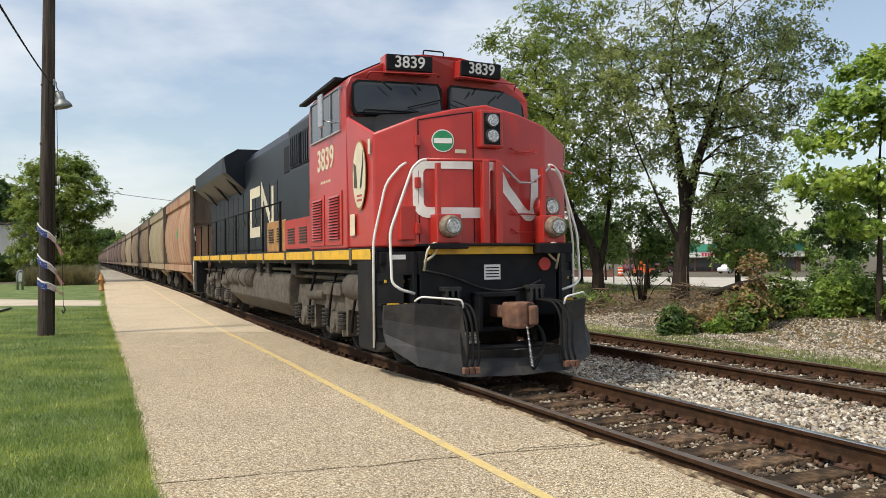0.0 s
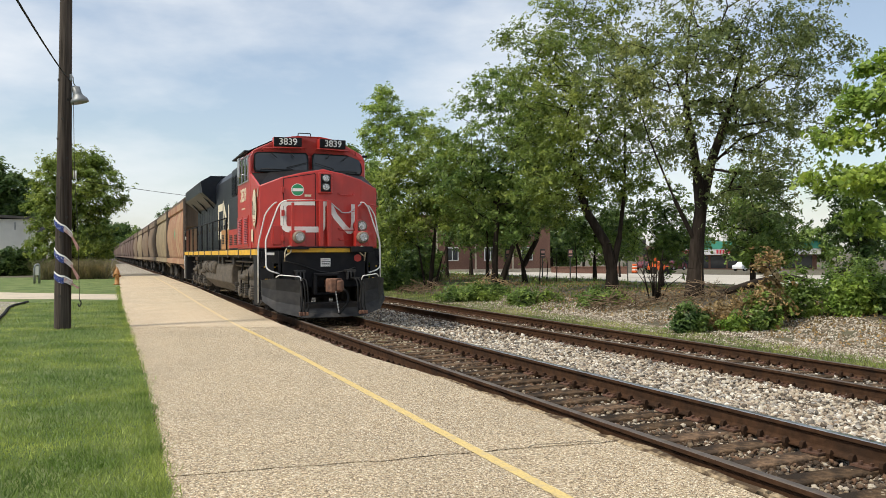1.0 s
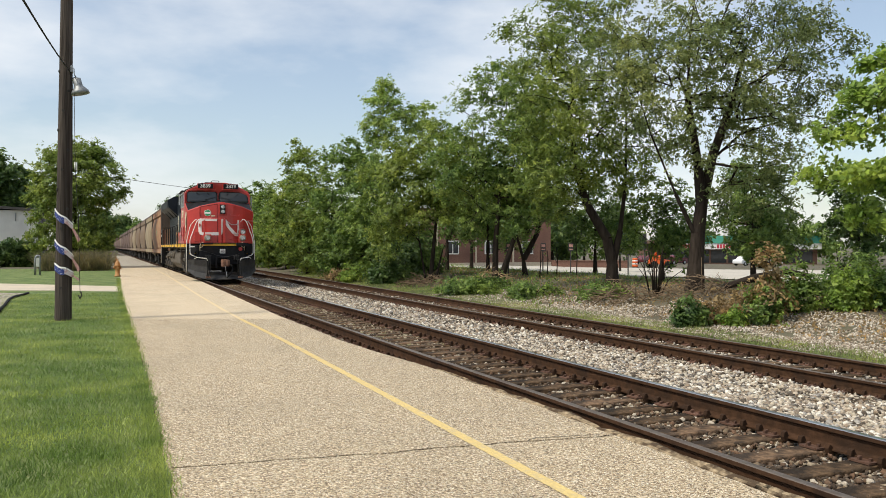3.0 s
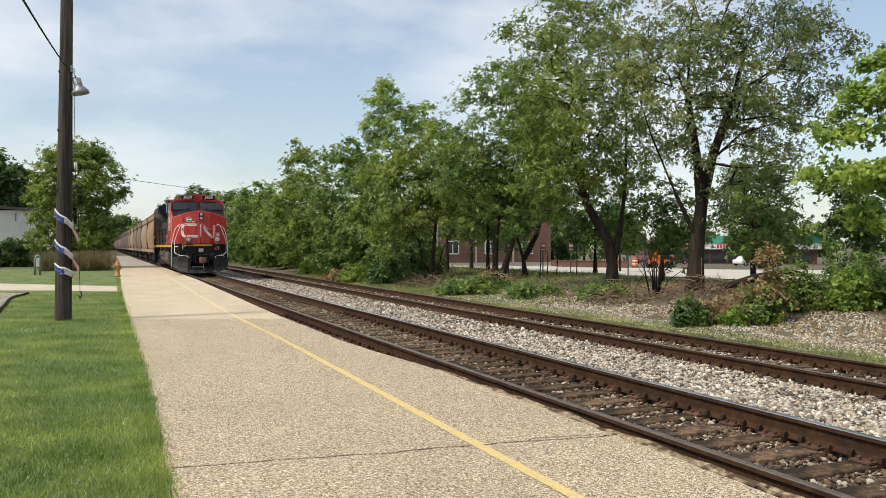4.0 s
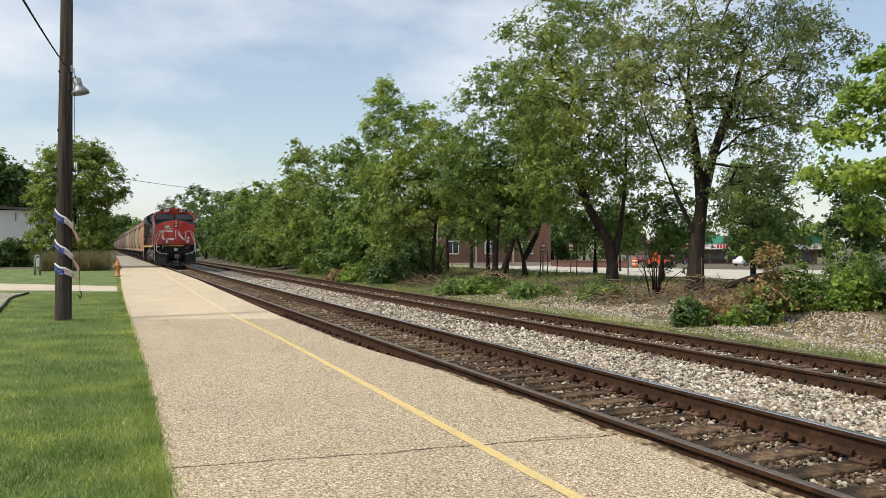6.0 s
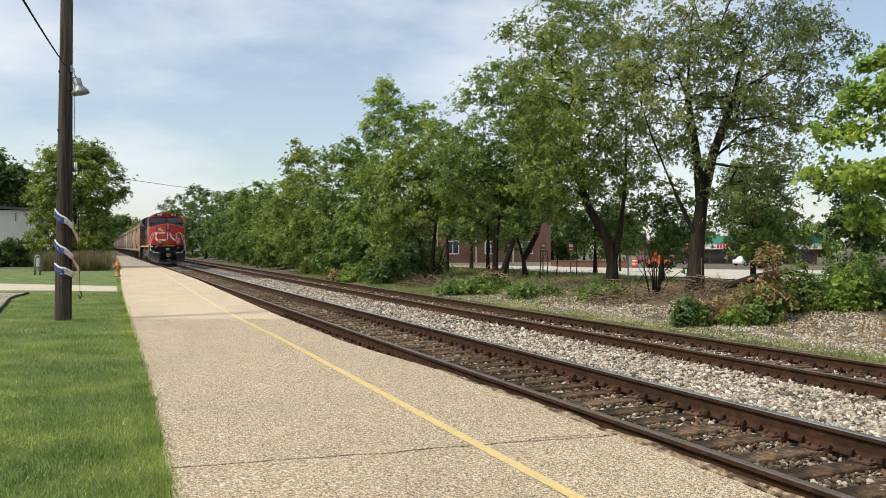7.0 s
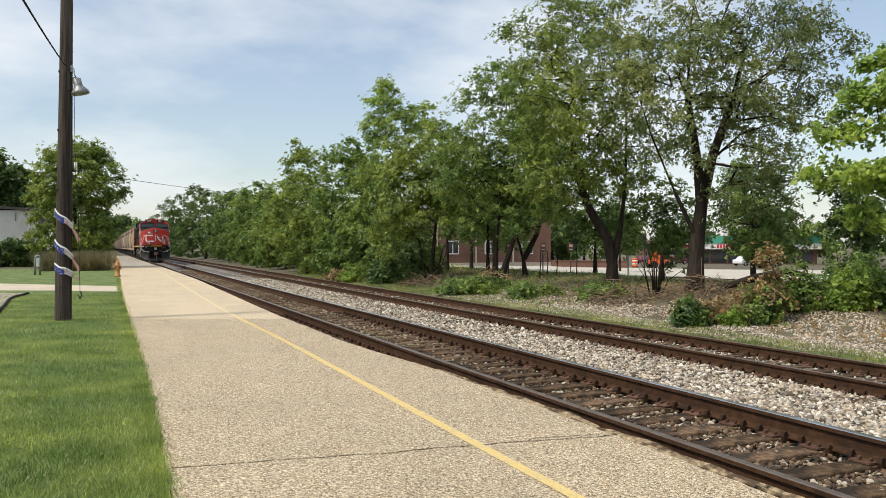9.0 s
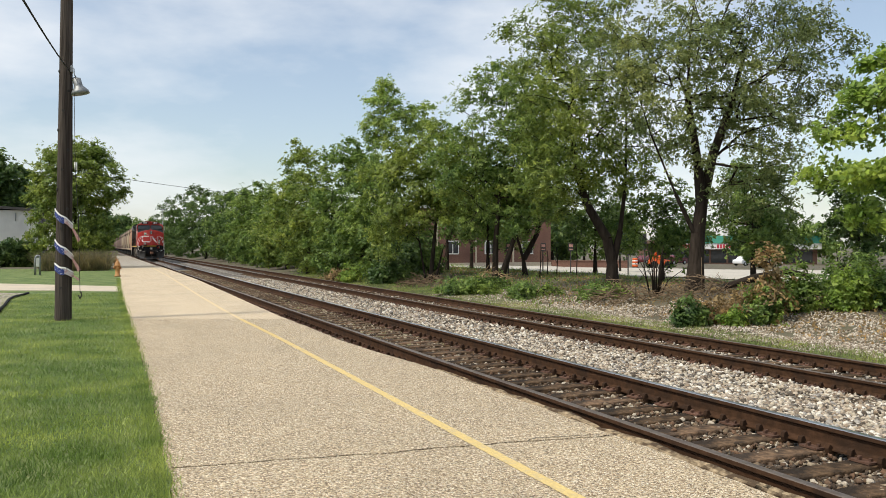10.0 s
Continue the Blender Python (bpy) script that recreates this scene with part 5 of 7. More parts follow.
    for z in (3.34, 3.13):
        bm = bmesh.new()
        tube(bm, [(0.03, -0.06, z), (0.03, 0.0, z)], [0.1, 0.105], 20)
        part("bezel", bm, "plow", hb)
        bm = bmesh.new()
        tube(bm, [(0.03, -0.072, z), (0.03, -0.058, z)], [0.078, 0.088], 20)
        part("lens", bm, "lens", hb, "clear headlight lens")
    # ditch lights
    for x, y in ((-0.66, -0.2), (0.9, -0.2), (0.92, 0.0)):
        z = 1.92 if y < -0.1 else 2.2
        bm = bmesh.new()
        if y < -0.1:
            box(bm, x - 0.17, x + 0.17, y + 0.06, y + 0.3, 1.7, 2.08, 0.015)
        else:
            tube(bm, [(x, y - 0.04, z), (x, y + 0.35, z)], [0.15, 0.2], 16)
        d = part("ditch_light", bm, "red", L)
        bm = bmesh.new()
        tube(bm, [(x, y + 0.07, z), (x, y - 0.04, z), (x, y - 0.07, z)], [0.15, 0.14, 0.115], 22)
        part("bezel", bm, "lamp_dust", d)
        bm = bmesh.new()
        tube(bm, [(x, y - 0.09, z), (x, y - 0.068, z)], [0.09, 0.105], 20)
        part("lens", bm, "lens", d, "clear lamp lens")
    # notices on the pilot
    bm = bmesh.new()
    box(bm, -0.1, 0.14, -0.012, -0.004, 1.22, 1.42)
    plate = part("notice_plate", bm, "white", L, "small white plate with unreadable lines")
    bm = bmesh.new()
    for k in range(4):
        box(bm, -0.08, 0.12, -0.016, -0.011, 1.25 + 0.04 * k, 1.265 + 0.04 * k)
    part("text_bar", bm, "black", plate)
    bm = bmesh.new()
    tube(bm, [(0.82, -0.03, 1.42), (0.82, 0.02, 1.42)], 0.09, 16)
    part("round_marker", bm, "red", L)
    # cab
    outline = [(-1.5, 1.66), (1.5, 1.66), (1.5, 3.98), (1.42, 4.16), (0.72, 4.5), (0.3, 4.56), (-0.3, 4.56), (-0.72, 4.5), (-1.42, 4.16), (-1.5, 3.98)]

    def cab_front(x):
        return 1.42 + 0.16 * abs(x) / 1.5
    bm = bmesh.new()
    loft(bm, [[(x, cab_front(x) + (0.06 if z > 4 else 0), z) for x, z in outline], [(x, 3.72, z) for x, z in outline]])
    bmesh.ops.bevel(bm, geom=[e for e in bm.edges], offset=0.02, segments=2, affect="EDGES", profile=0.5)
    cab = part("cab", bm, "red", L)
    bm = bmesh.new()
    loft(bm, [[(x * 1.0, y, z + 0.004) for x, z in [(1.46, 4.17), (0.72, 4.515), (-0.72, 4.515), (-1.46, 4.17), (-1.44, 4.2), (-0.7, 4.56), (0.7, 4.56), (1.44, 4.2)]] for y in (2.0, 3.95)])
    part("cab_roof", bm, "black", cab, "black cab roof with overhanging edge")
    # windscreens: dark rubber surround, glass, wipers
    for s in (-1, 1):
        poly = [(0.05, 3.62), (1.38, 3.6), (1.42, 3.7), (1.4, 4.06), (1.32, 4.12), (0.1, 4.12), (0.04, 4.04)]
        for name, grow, off, mat in (("window_seal", 1.0, 0.012, "rubber"), ("windscreen", 0.95, 0.02, "glass")):
            cx, cz = 0.73, 3.86
            ring = [(s * (cx + (x - cx) * grow), cz + (z - cz) * (grow if grow == 1 else 0.87)) for x, z in poly]
            bm = bmesh.new()
            loft(bm, [[(x, cab_front(x) - off + (0.06 if z > 4 else 0), z) for x, z in ring], [(x, cab_front(x) + 0.05, z) for x, z in ring]])
            part(name, bm, mat, cab, "dark reflective windscreen" if mat == "glass" else "")
        bm = bmesh.new()
        tube(bm, [(s * 0.42, 1.42, 3.66), (s * 0.62, 1.4, 3.72), (s * 0.1, 1.36, 3.86)], 0.01, 5)
        tube(bm, [(s * 0.5, 1.42, 4.08), (s * 0.42, 1.38, 3.98)], 0.012, 5)
        tube(bm, [(s * 1.0, 1.45, 4.08), (s * 0.86, 1.4, 3.96)], 0.012, 5)
        tube(bm, [(s * 0.42, 1.42, 3.66), (s * 1.25, 1.5, 3.68), (s * 1.26, 1.5, 3.63)], 0.012, 5)
        part("wiper", bm, "black", cab)
        bm = bmesh.new()
        tube(bm, bent([(s * 1.22, 1.52, 4.12), (s * 1.2, 1.42, 4.2), (s * 0.15, 1.3, 4.22), (s * 0.13, 1.4, 4.2)], 0.04), 0.012, 6)
        part("roof_grab_iron", bm, "red", cab)
        # number boards
        x0, x1 = (0.24, 0.92)
        tilt = pose(s * 0.58, 1.44, 4.37, 4, 0, s * 5.0)
        bm = bmesh.new()
        box(bm, -0.35, 0.35, -0.06, -0.012, -0.11, 0.12, 0.012)
        nb = part("number_board", bm, "black", cab, "black number board with white figures", tilt)
        bm = bmesh.new()
        box(bm, -0.36, 0.36, -0.01, 0.3, -0.16, 0.125, 0.02)
        part("board_housing", bm, "red", nb)
        words("3839", 0.235, "white", nb, pose(0, -0.066, 0.005, 90, 0, 0), "board_lettering", bold=0.003)
        # side windows
        xf = s * 1.5
        bm = bmesh.new()
        for y0, y1 in ((1.86, 2.3), (2.34, 2.86), (2.92, 3.5)):
            box(bm, min(xf - 0.02 * s, xf + 0.012 * s), max(xf - 0.02 * s, xf + 0.012 * s), y0, y1, 3.42, 4.02, 0.004)
        part("side_window", bm, "glass", cab, "dark side window")
        bm = bmesh.new()
        for y in (1.84, 2.32, 2.89, 3.52):
            box(bm, min(xf, xf + 0.03 * s), max(xf, xf + 0.03 * s), y - 0.012, y + 0.012, 3.4, 4.05)
        for z in (3.4, 4.04):
            box(bm, min(xf, xf + 0.03 * s), max(xf, xf + 0.03 * s), 1.82, 3.54, z - 0.012, z + 0.012)
        part("side_window_frame", bm, "steel", cab, "thin grey metal side window frame")
        bm = bmesh.new()
        box(bm, xf + s * 0.18 - 0.02, xf + s * 0.18 + 0.02, 2.2, 2.42, 3.5, 4.0, 0.015)
        tube(bm, [(xf, 2.1, 3.55), (xf + s * 0.18, 2.25, 3.6)], 0.012, 5)
        part("side_mirror", bm, "steel", cab, "grey wing mirror")
        bm = bmesh.new()
        extr(bm, [(1.75, 4.12), (3.9, 4.1), (3.9, 4.13), (1.75, 4.16)], "x", min(xf, xf + 0.12 * s), max(xf, xf + 0.12 * s))
        part("window_awning", bm, "black", cab)
        # louvred doors under the cab
        for y0, y1 in ((1.8, 2.68), (2.76, 3.66)):
            bm = bmesh.new()
            box(bm, min(xf, xf + 0.018 * s), max(xf, xf + 0.018 * s), y0, y1, 1.72, 2.52, 0.006)
            door = part("louvred_door", bm, "red", cab)
            bm = bmesh.new()
            for k in range(15):
                z = 1.82 + 0.044 * k
                extr(bm, [(xf + s * 0.018, z), (xf + s * 0.045, z - 0.006), (xf + s * 0.018, z + 0.03)], "y", y0 + 0.1, y1 - 0.22)
            part("louvre", bm, "red", door)
            # black strips on the door stand in for shade under each louvre
            bm = bmesh.new()
            for k in range(15):
                z = 1.82 + 0.044 * k
                box(bm, min(xf + 0.017 * s, xf + s * 0.022), max(xf + 0.017 * s, xf + s * 0.022), y0 + 0.1, y1 - 0.22, z - 0.016, z - 0.002)
            part("louvre_gap", bm, "black", door)
        face = -90 if s < 0 else 90
        words("3839", 0.48, "cream", cab, pose(xf + s * 0.004, 2.7, 3.06, 90, 0, face), "side_lettering", bold=0.008)
        bm = bmesh.new()
        for k in range(6):
            box(bm, min(xf, xf + 0.005 * s), max(xf, xf + 0.005 * s), 2.42 + 0.1 * k, 2.48 + 0.1 * k, 2.7, 2.74)
        part("text_bar", bm, "cream", cab)
        # oval emblem with a dark plume
        bm = bmesh.new()
        for ra, rb, k, mi in ((0.3, 0.48, 0.006, 1), (0.275, 0.45, 0.009, 0)):
            f = bm.faces.new([bm.verts.new((xf + s * k, 0.98 + ra * math.cos(a), 2.66 + rb * math.sin(a))) for a in np.linspace(0, 2 * math.pi, 41)[:-1]])
            f.material_index = mi
        f = bm.faces.new([bm.verts.new((xf + s * 0.012, y, z)) for y, z in ((0.95, 2.45), (0.84, 2.8), (0.8, 3.0), (0.78, 2.8), (0.86, 2.5))])
        f.material_index = 2
        f = bm.faces.new([bm.verts.new((xf + s * 0.012, y, z)) for y, z in ((1.2, 2.5), (1.05, 2.48), (1.1, 2.8), (1.22, 2.85))])
        f.material_index = 3
        for z in (2.3, 2.36):
            f = bm.faces.new([bm.verts.new((xf + s * 0.012, y, zz)) for y, zz in ((0.85, z), (1.08, z), (1.08, z + 0.03), (0.85, z + 0.03))])
            f.material_index = 4
        part("oval_emblem", bm, ["cream", "hydrant", "blueblack", "grime", "red"], cab, "cream oval emblem with a dark plume")
        bm = bmesh.new()
        box(bm, min(xf, xf + 0.006 * s), max(xf, xf + 0.006 * s), 1.2, 1.42, 1.84, 2.14)
        box(bm, min(xf, xf + 0.006 * s), max(xf, xf + 0.006 * s), 0.52, 0.6, 2.9, 3.1)
        part("side_notice", bm, "cream", cab)
    # roof equipment on the cab
    bm = bmesh.new()
    extr(bm, [(2.0, 4.5), (2.3, 4.62), (3.2, 4.62), (3.4, 4.5)], "x", -0.5, 0.1)
    tube(bm, bent([(-0.28, 1.6, 4.54), (-0.28, 1.6, 4.64), (0.05, 1.6, 4.64), (0.05, 1.6, 4.56)], 0.03), 0.012, 6)
    part("roof_equipment", bm, "black", cab)
    # hood: wide cabinet, then narrow engine doors, then radiator wings
    bm = bmesh.new()
    box(bm, -1.46, 1.46, 3.72, 5.7, 1.66, 3.15, 0.02)
    extr(bm, [(-1.38, 3.15), (1.38, 3.15), (1.38, 4.0), (0.95, 4.36), (-0.95, 4.36), (-1.38, 4.0)], "y", 3.72, 5.7, 0.02)
    part("equipment_cabinet", bm, "blueblack", L)
    bm = bmesh.new()
    extr(bm, [(-1.0, 1.66), (1.0, 1.66), (1.0, 4.1), (0.8, 4.38), (-0.8, 4.38), (-1.0, 4.1)], "y", 5.7, 19.2, 0.02)
    hood = part("engine_hood", bm, "blueblack", L)
    for s in (-1, 1):
        xs_ = s * 1.0
        for k in range(15):
            y = 5.85 + 0.86 * k
            bm = bmesh.new()
            box(bm, min(xs_, xs_ + 0.03 * s), max(xs_, xs_ + 0.03 * s), y, y + 0.8, 1.75, 3.3, 0.012)
            d = part("engine_door", bm, "blueblack", hood)
            bm = bmesh.new()
            box(bm, min(xs_ + 0.03 * s, xs_ + 0.055 * s), max(xs_ + 0.03 * s, xs_ + 0.055 * s), y + 0.68, y + 0.72, 2.4, 2.55)
            part("door_latch", bm, "grime", d)
        # lower cabinet beside the walkway, red turning to black
        bm = bmesh.new()
        box(bm, min(s * 1.0, s * 1.47), max(s * 1.0, s * 1.47), 5.7, 7.4, 1.66, 2.28, 0.02)
        cabinet = part("side_cabinet", bm, "hydrant", L, "faded orange side cabinet")
        for k in range(2):
            for j in range(6):
                bm = bmesh.new()
                box(bm, min(s * 1.466, s * 1.485), max(s * 1.466, s * 1.485), 5.95 + 0.8 * k, 6.4 + 0.8 * k, 1.85 + 0.05 * j, 1.875 + 0.05 * j)
                part("vent_slat", bm, "under", cabinet)
        bm = bmesh.new()
        box(bm, min(s * 1.462, s * 1.48), max(s * 1.462, s * 1.48), 3.74, 5.68, 1.7, 2.24, 0.005)
        panel = part("lower_panel", bm, "red", L, "faded red lower panel")
        for k in range(2):
            for j in range(6):
                bm = bmesh.new()
                box(bm, min(s * 1.474, s * 1.495), max(s * 1.474, s * 1.495), 4.0 + 0.9 * k, 4.5 + 0.9 * k, 1.8 + 0.05 * j, 1.825 + 0.05 * j)
                part("vent_slat", bm, "under", panel)
        for y0, y1 in ((3.85, 4.6), (4.75, 5.55)):
            bm = bmesh.new()
            box(bm, min(s * 1.375, s * 1.4), max(s * 1.375, s * 1.4), y0, y1, 3.22, 3.82, 0.006)
            intake = part("air_intake", bm, "black", L)
            for j in range(5):
                yy = y0 + 0.08 + j * (y1 - y0 - 0.16) / 4
                bm = bmesh.new()
                box(bm, min(s * 1.4, s * 1.42), max(s * 1.4, s * 1.42), yy - 0.03, yy + 0.03, 3.26, 3.78)
                part("intake_slat", bm, "blueblack", intake)
        bm = bmesh.new()
        box(bm, min(s * 1.0, s * 1.06), max(s * 1.0, s * 1.06), 6.4, 7.6, 3.35, 3.9, 0.01)
        part("hood_grille", bm, "black", hood)
        for y in (4.55, 6.9):
            bm = bmesh.new()
            tube(bm, bent([(s * 0.85, y, 4.15), (s * 1.05, y, 4.2), (s * 1.1, y, 4.08), (s * 1.0, y, 4.02)], 0.05), 0.03, 6)
            part("lifting_eye", bm, "black", hood)
        # radiator wing
        bm = bmesh.new()
        loft(bm, [[(s * 0.9, y, 3.42), (s * 1.02, y, 3.42), (s * (1.56 if y > 12.9 else 1.5), y, 3.86), (s * 1.56, y, 4.28), (s * 1.2, y, 4.5), (0.0, y, 4.52), (0.0, y, 3.42)] for y in (12.6, 13.0, 18.9)])
        wing = part("radiator_wing", bm, "blueblack", L, "overhanging black radiator wing")
        for y in (13.2, 15.5, 17.8):
            bm = bmesh.new()
            tube(bm, [(s * 1.0, y, 3.3), (s * 1.4, y, 3.75)], 0.03, 6)
            part("wing_strut", bm, "plow", wing)
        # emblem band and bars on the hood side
        bm = bmesh.new()
        strip(bm, [(10.4, 3.2), (11.6, 3.2), (11.6, 2.2), (10.4, 2.2)], 0.26, lambda u, v: (s * 1.035, u, v))
        strip(bm, [(10.1, 2.2), (10.1, 3.2), (8.9, 2.2), (8.9, 3.2)], 0.22, lambda u, v: (s * 1.037, u, v))
        part("white_ribbon_emblem", bm, "cream", hood, "cream ribbon emblem on the hood side")
        # side handrail with posts
        bm = bmesh.new()
        tube(bm, [(s * 1.5, 5.9, 2.62), (s * 1.5, 19.6, 2.62)], 0.018, 6)
        part("side_handrail", bm, "black", L)
        for y in np.arange(6.0, 19.7, 1.7):
            bm = bmesh.new()
            box(bm, s * 1.5 - 0.02, s * 1.5 + 0.02, y - 0.025, y + 0.025, 1.6, 2.64)
            part("handrail_post", bm, "black", L)
        bm = bmesh.new()
        tube(bm, bent([(s * 1.52, 19.8, 0.45), (s * 1.52, 19.8, 1.5), (s * 1.5, 19.75, 1.6)], 0.05), 0.02, 6)
        tube(bm, bent([(s * 1.5, 19.5, 2.2), (s * 1.5, 19.7, 2.5), (s * 1.5, 19.8, 2.6)], 0.05), 0.02, 6)
        part("rear_handrail", bm, "white", L, "white rear handrail")
        bm = bmesh.new()
        box(bm, min(s * 1.1, s * 1.5), max(s * 1.1, s * 1.5), 19.3, 19.9, 0.4, 1.6, 0.02)
        part("rear_steps", bm, "black", L)
    bm = bmesh.new()
    tube(bm, [(-0.4, 9.0, 4.2), (-0.4, 9.0, 4.42)], [0.3, 0.28], 14)
    box(bm, -0.5, 0.5, 10.2, 11.4, 4.2, 4.4, 0.03)
    part("exhaust_stack", bm, "black", hood)
    bm = bmesh.new()
    box(bm, -0.12, 0.12, 19.8, 20.7, 0.72, 0.9, 0.02)
    part("rear_coupler", bm, "rust_block", L)
    # fuel tank and air reservoirs
    bm = bmesh.new()
    extr(bm, [(-1.3, 1.25), (-1.36, 1.05), (-1.36, 0.65), (-1.0, 0.32), (1.0, 0.32), (1.36, 0.65), (1.36, 1.05), (1.3, 1.25)], "y", 5.95, 12.9, 0.03)
    tank = part("fuel_tank", bm, "grime", L, "dusty grey fuel tank")
    for s in (-1, 1):
        for y0, y1 in ((9.6, 11.2), (11.5, 13.1)):
            bm = bmesh.new()
            tube(bm, [(s * 1.25, y0, 1.08), (s * 1.25, y0 + 0.08, 1.08), (s * 1.25, y1 - 0.08, 1.08), (s * 1.25, y1, 1.08)], [0.16, 0.24, 0.24, 0.16], 18)
            res = part("air_reservoir", bm, "grime", L, "dusty cylindrical air reservoir")
            bm = bmesh.new()
            for y in (y0 + 0.35, y1 - 0.35):
                tube(bm, [(s * 1.25, y - 0.03, 1.08), (s * 1.25, y + 0.03, 1.08)], 0.25, 18)
            part("strap", bm, "under", res)
        # piping and boxes under the sill
        bm = bmesh.new()
        tube(bm, [(s * 1.3, 1.2, 1.32), (s * 1.3, 9.4, 1.32)], 0.03, 6)
        tube(bm, [(s * 1.2, 1.2, 1.2), (s * 1.2, 19.2, 1.2)], 0.04, 6)
        part("air_pipe", bm, "grime", L)
        for y in (5.2, 7.6, 8.6):
            bm = bmesh.new()
            box(bm, s * 1.28 - 0.12, s * 1.28 + 0.12, y, y + 0.35, 1.22, 1.5, 0.02)
            part("valve_box", bm, "under", L)
        bm = bmesh.new()
        tube(bm, [(s * 1.3, 1.0, 1.1), (s * 1.3, 1.9, 1.1)], 0.2, 14)
        part("sand_pipe_tank", bm, "grime", L)
    # bogies
    ws = wheelset_mesh()
    wheels = []
    for yc in (3.2, 16.4):
        bm = bmesh.new()
        box(bm, -0.62, 0.62, yc - 2.3, yc + 2.3, 0.55, 1.0, 0.03)
        part("bogie_bolster", bm, "under", L)
        for s in (-1, 1):
            bm = bmesh.new()
            side = [(-2.62, 0.78), (-2.5, 1.04), (-0.9, 1.08), (-0.5, 1.14), (0.5, 1.14), (0.9, 1.08), (2.5, 1.04), (2.62, 0.78)]
            for dy in (1.95, 0.0, -1.95):
                side += [(dy + 0.66, 0.74), (dy + 0.62, 0.3), (dy + 0.3, 0.26), (dy + 0.26, 0.68), (dy - 0.26, 0.68), (dy - 0.3, 0.26), (dy - 0.62, 0.3), (dy - 0.66, 0.74)]
            extr(bm, [(yc + y, z) for y, z in side], "x", min(s * 1.02, s * 1.2), max(s * 1.02, s * 1.2), 0.02)
            fr = part("bogie_frame", bm, "grime", L, "dusty cast bogie side frame")
            for dy in (-1.95, 0.0, 1.95):
                bm = bmesh.new()
                box(bm, s * 1.14 - 0.1, s * 1.14 + 0.1, yc + dy - 0.21, yc + dy + 0.21, 0.3, 0.66, 0.05)
                tube(bm, [(s * 1.2, yc + dy, 0.48), (s * 1.28, yc + dy, 0.48)], [0.15, 0.12], 12)
                part("axle_box", bm, "grime", fr)
                for off in (-0.46, 0.46):
                    bm = bmesh.new()
                    for k in range(5):
                        z = 0.4 + 0.062 * k
                        tube(bm, [(s * 1.22, yc + dy + off, z), (s * 1.22, yc + dy + off, z + 0.036)], 0.095, 12)
                    part("coil_spring", bm, "under", fr)
            bm = bmesh.new()
            tube(bm, [(s * 1.2, yc - 2.4, 0.88), (s * 1.26, yc - 1.6, 0.86)], 0.09, 10)
            tube(bm, [(s * 1.2, yc + 0.6, 0.9), (s * 1.26, yc + 1.4, 0.88)], 0.09, 10)
            part("brake_cylinder", bm, "grime", fr)
            for k in range(3):
                bm = bmesh.new()
                y = yc - 1.5 + 1.3 * k
                tube(bm, bent([(s * 1.25, y, 1.3), (s * 1.3, y + 0.1, 1.0), (s * 1.27, y + 0.35, 0.72), (s * 1.25, y + 0.5, 0.4)], 0.1), 0.022, 6)
                part("sand_hose", bm, "rubber", fr)
            bm = bmesh.new()
            box(bm, s * 1.24 - 0.05, s * 1.24 + 0.05, yc - 0.5, yc + 0.5, 0.92, 1.12, 0.02)
            part("frame_pad", bm, "grime", fr)
        for dy in (-1.95, 0.0, 1.95):
            wheels.append(part("wheelset", ws, None, L, at=pose(0, yc + dy, WHEEL_R)))
    return L, wheels, ws


CAR_PITCH = 12.4


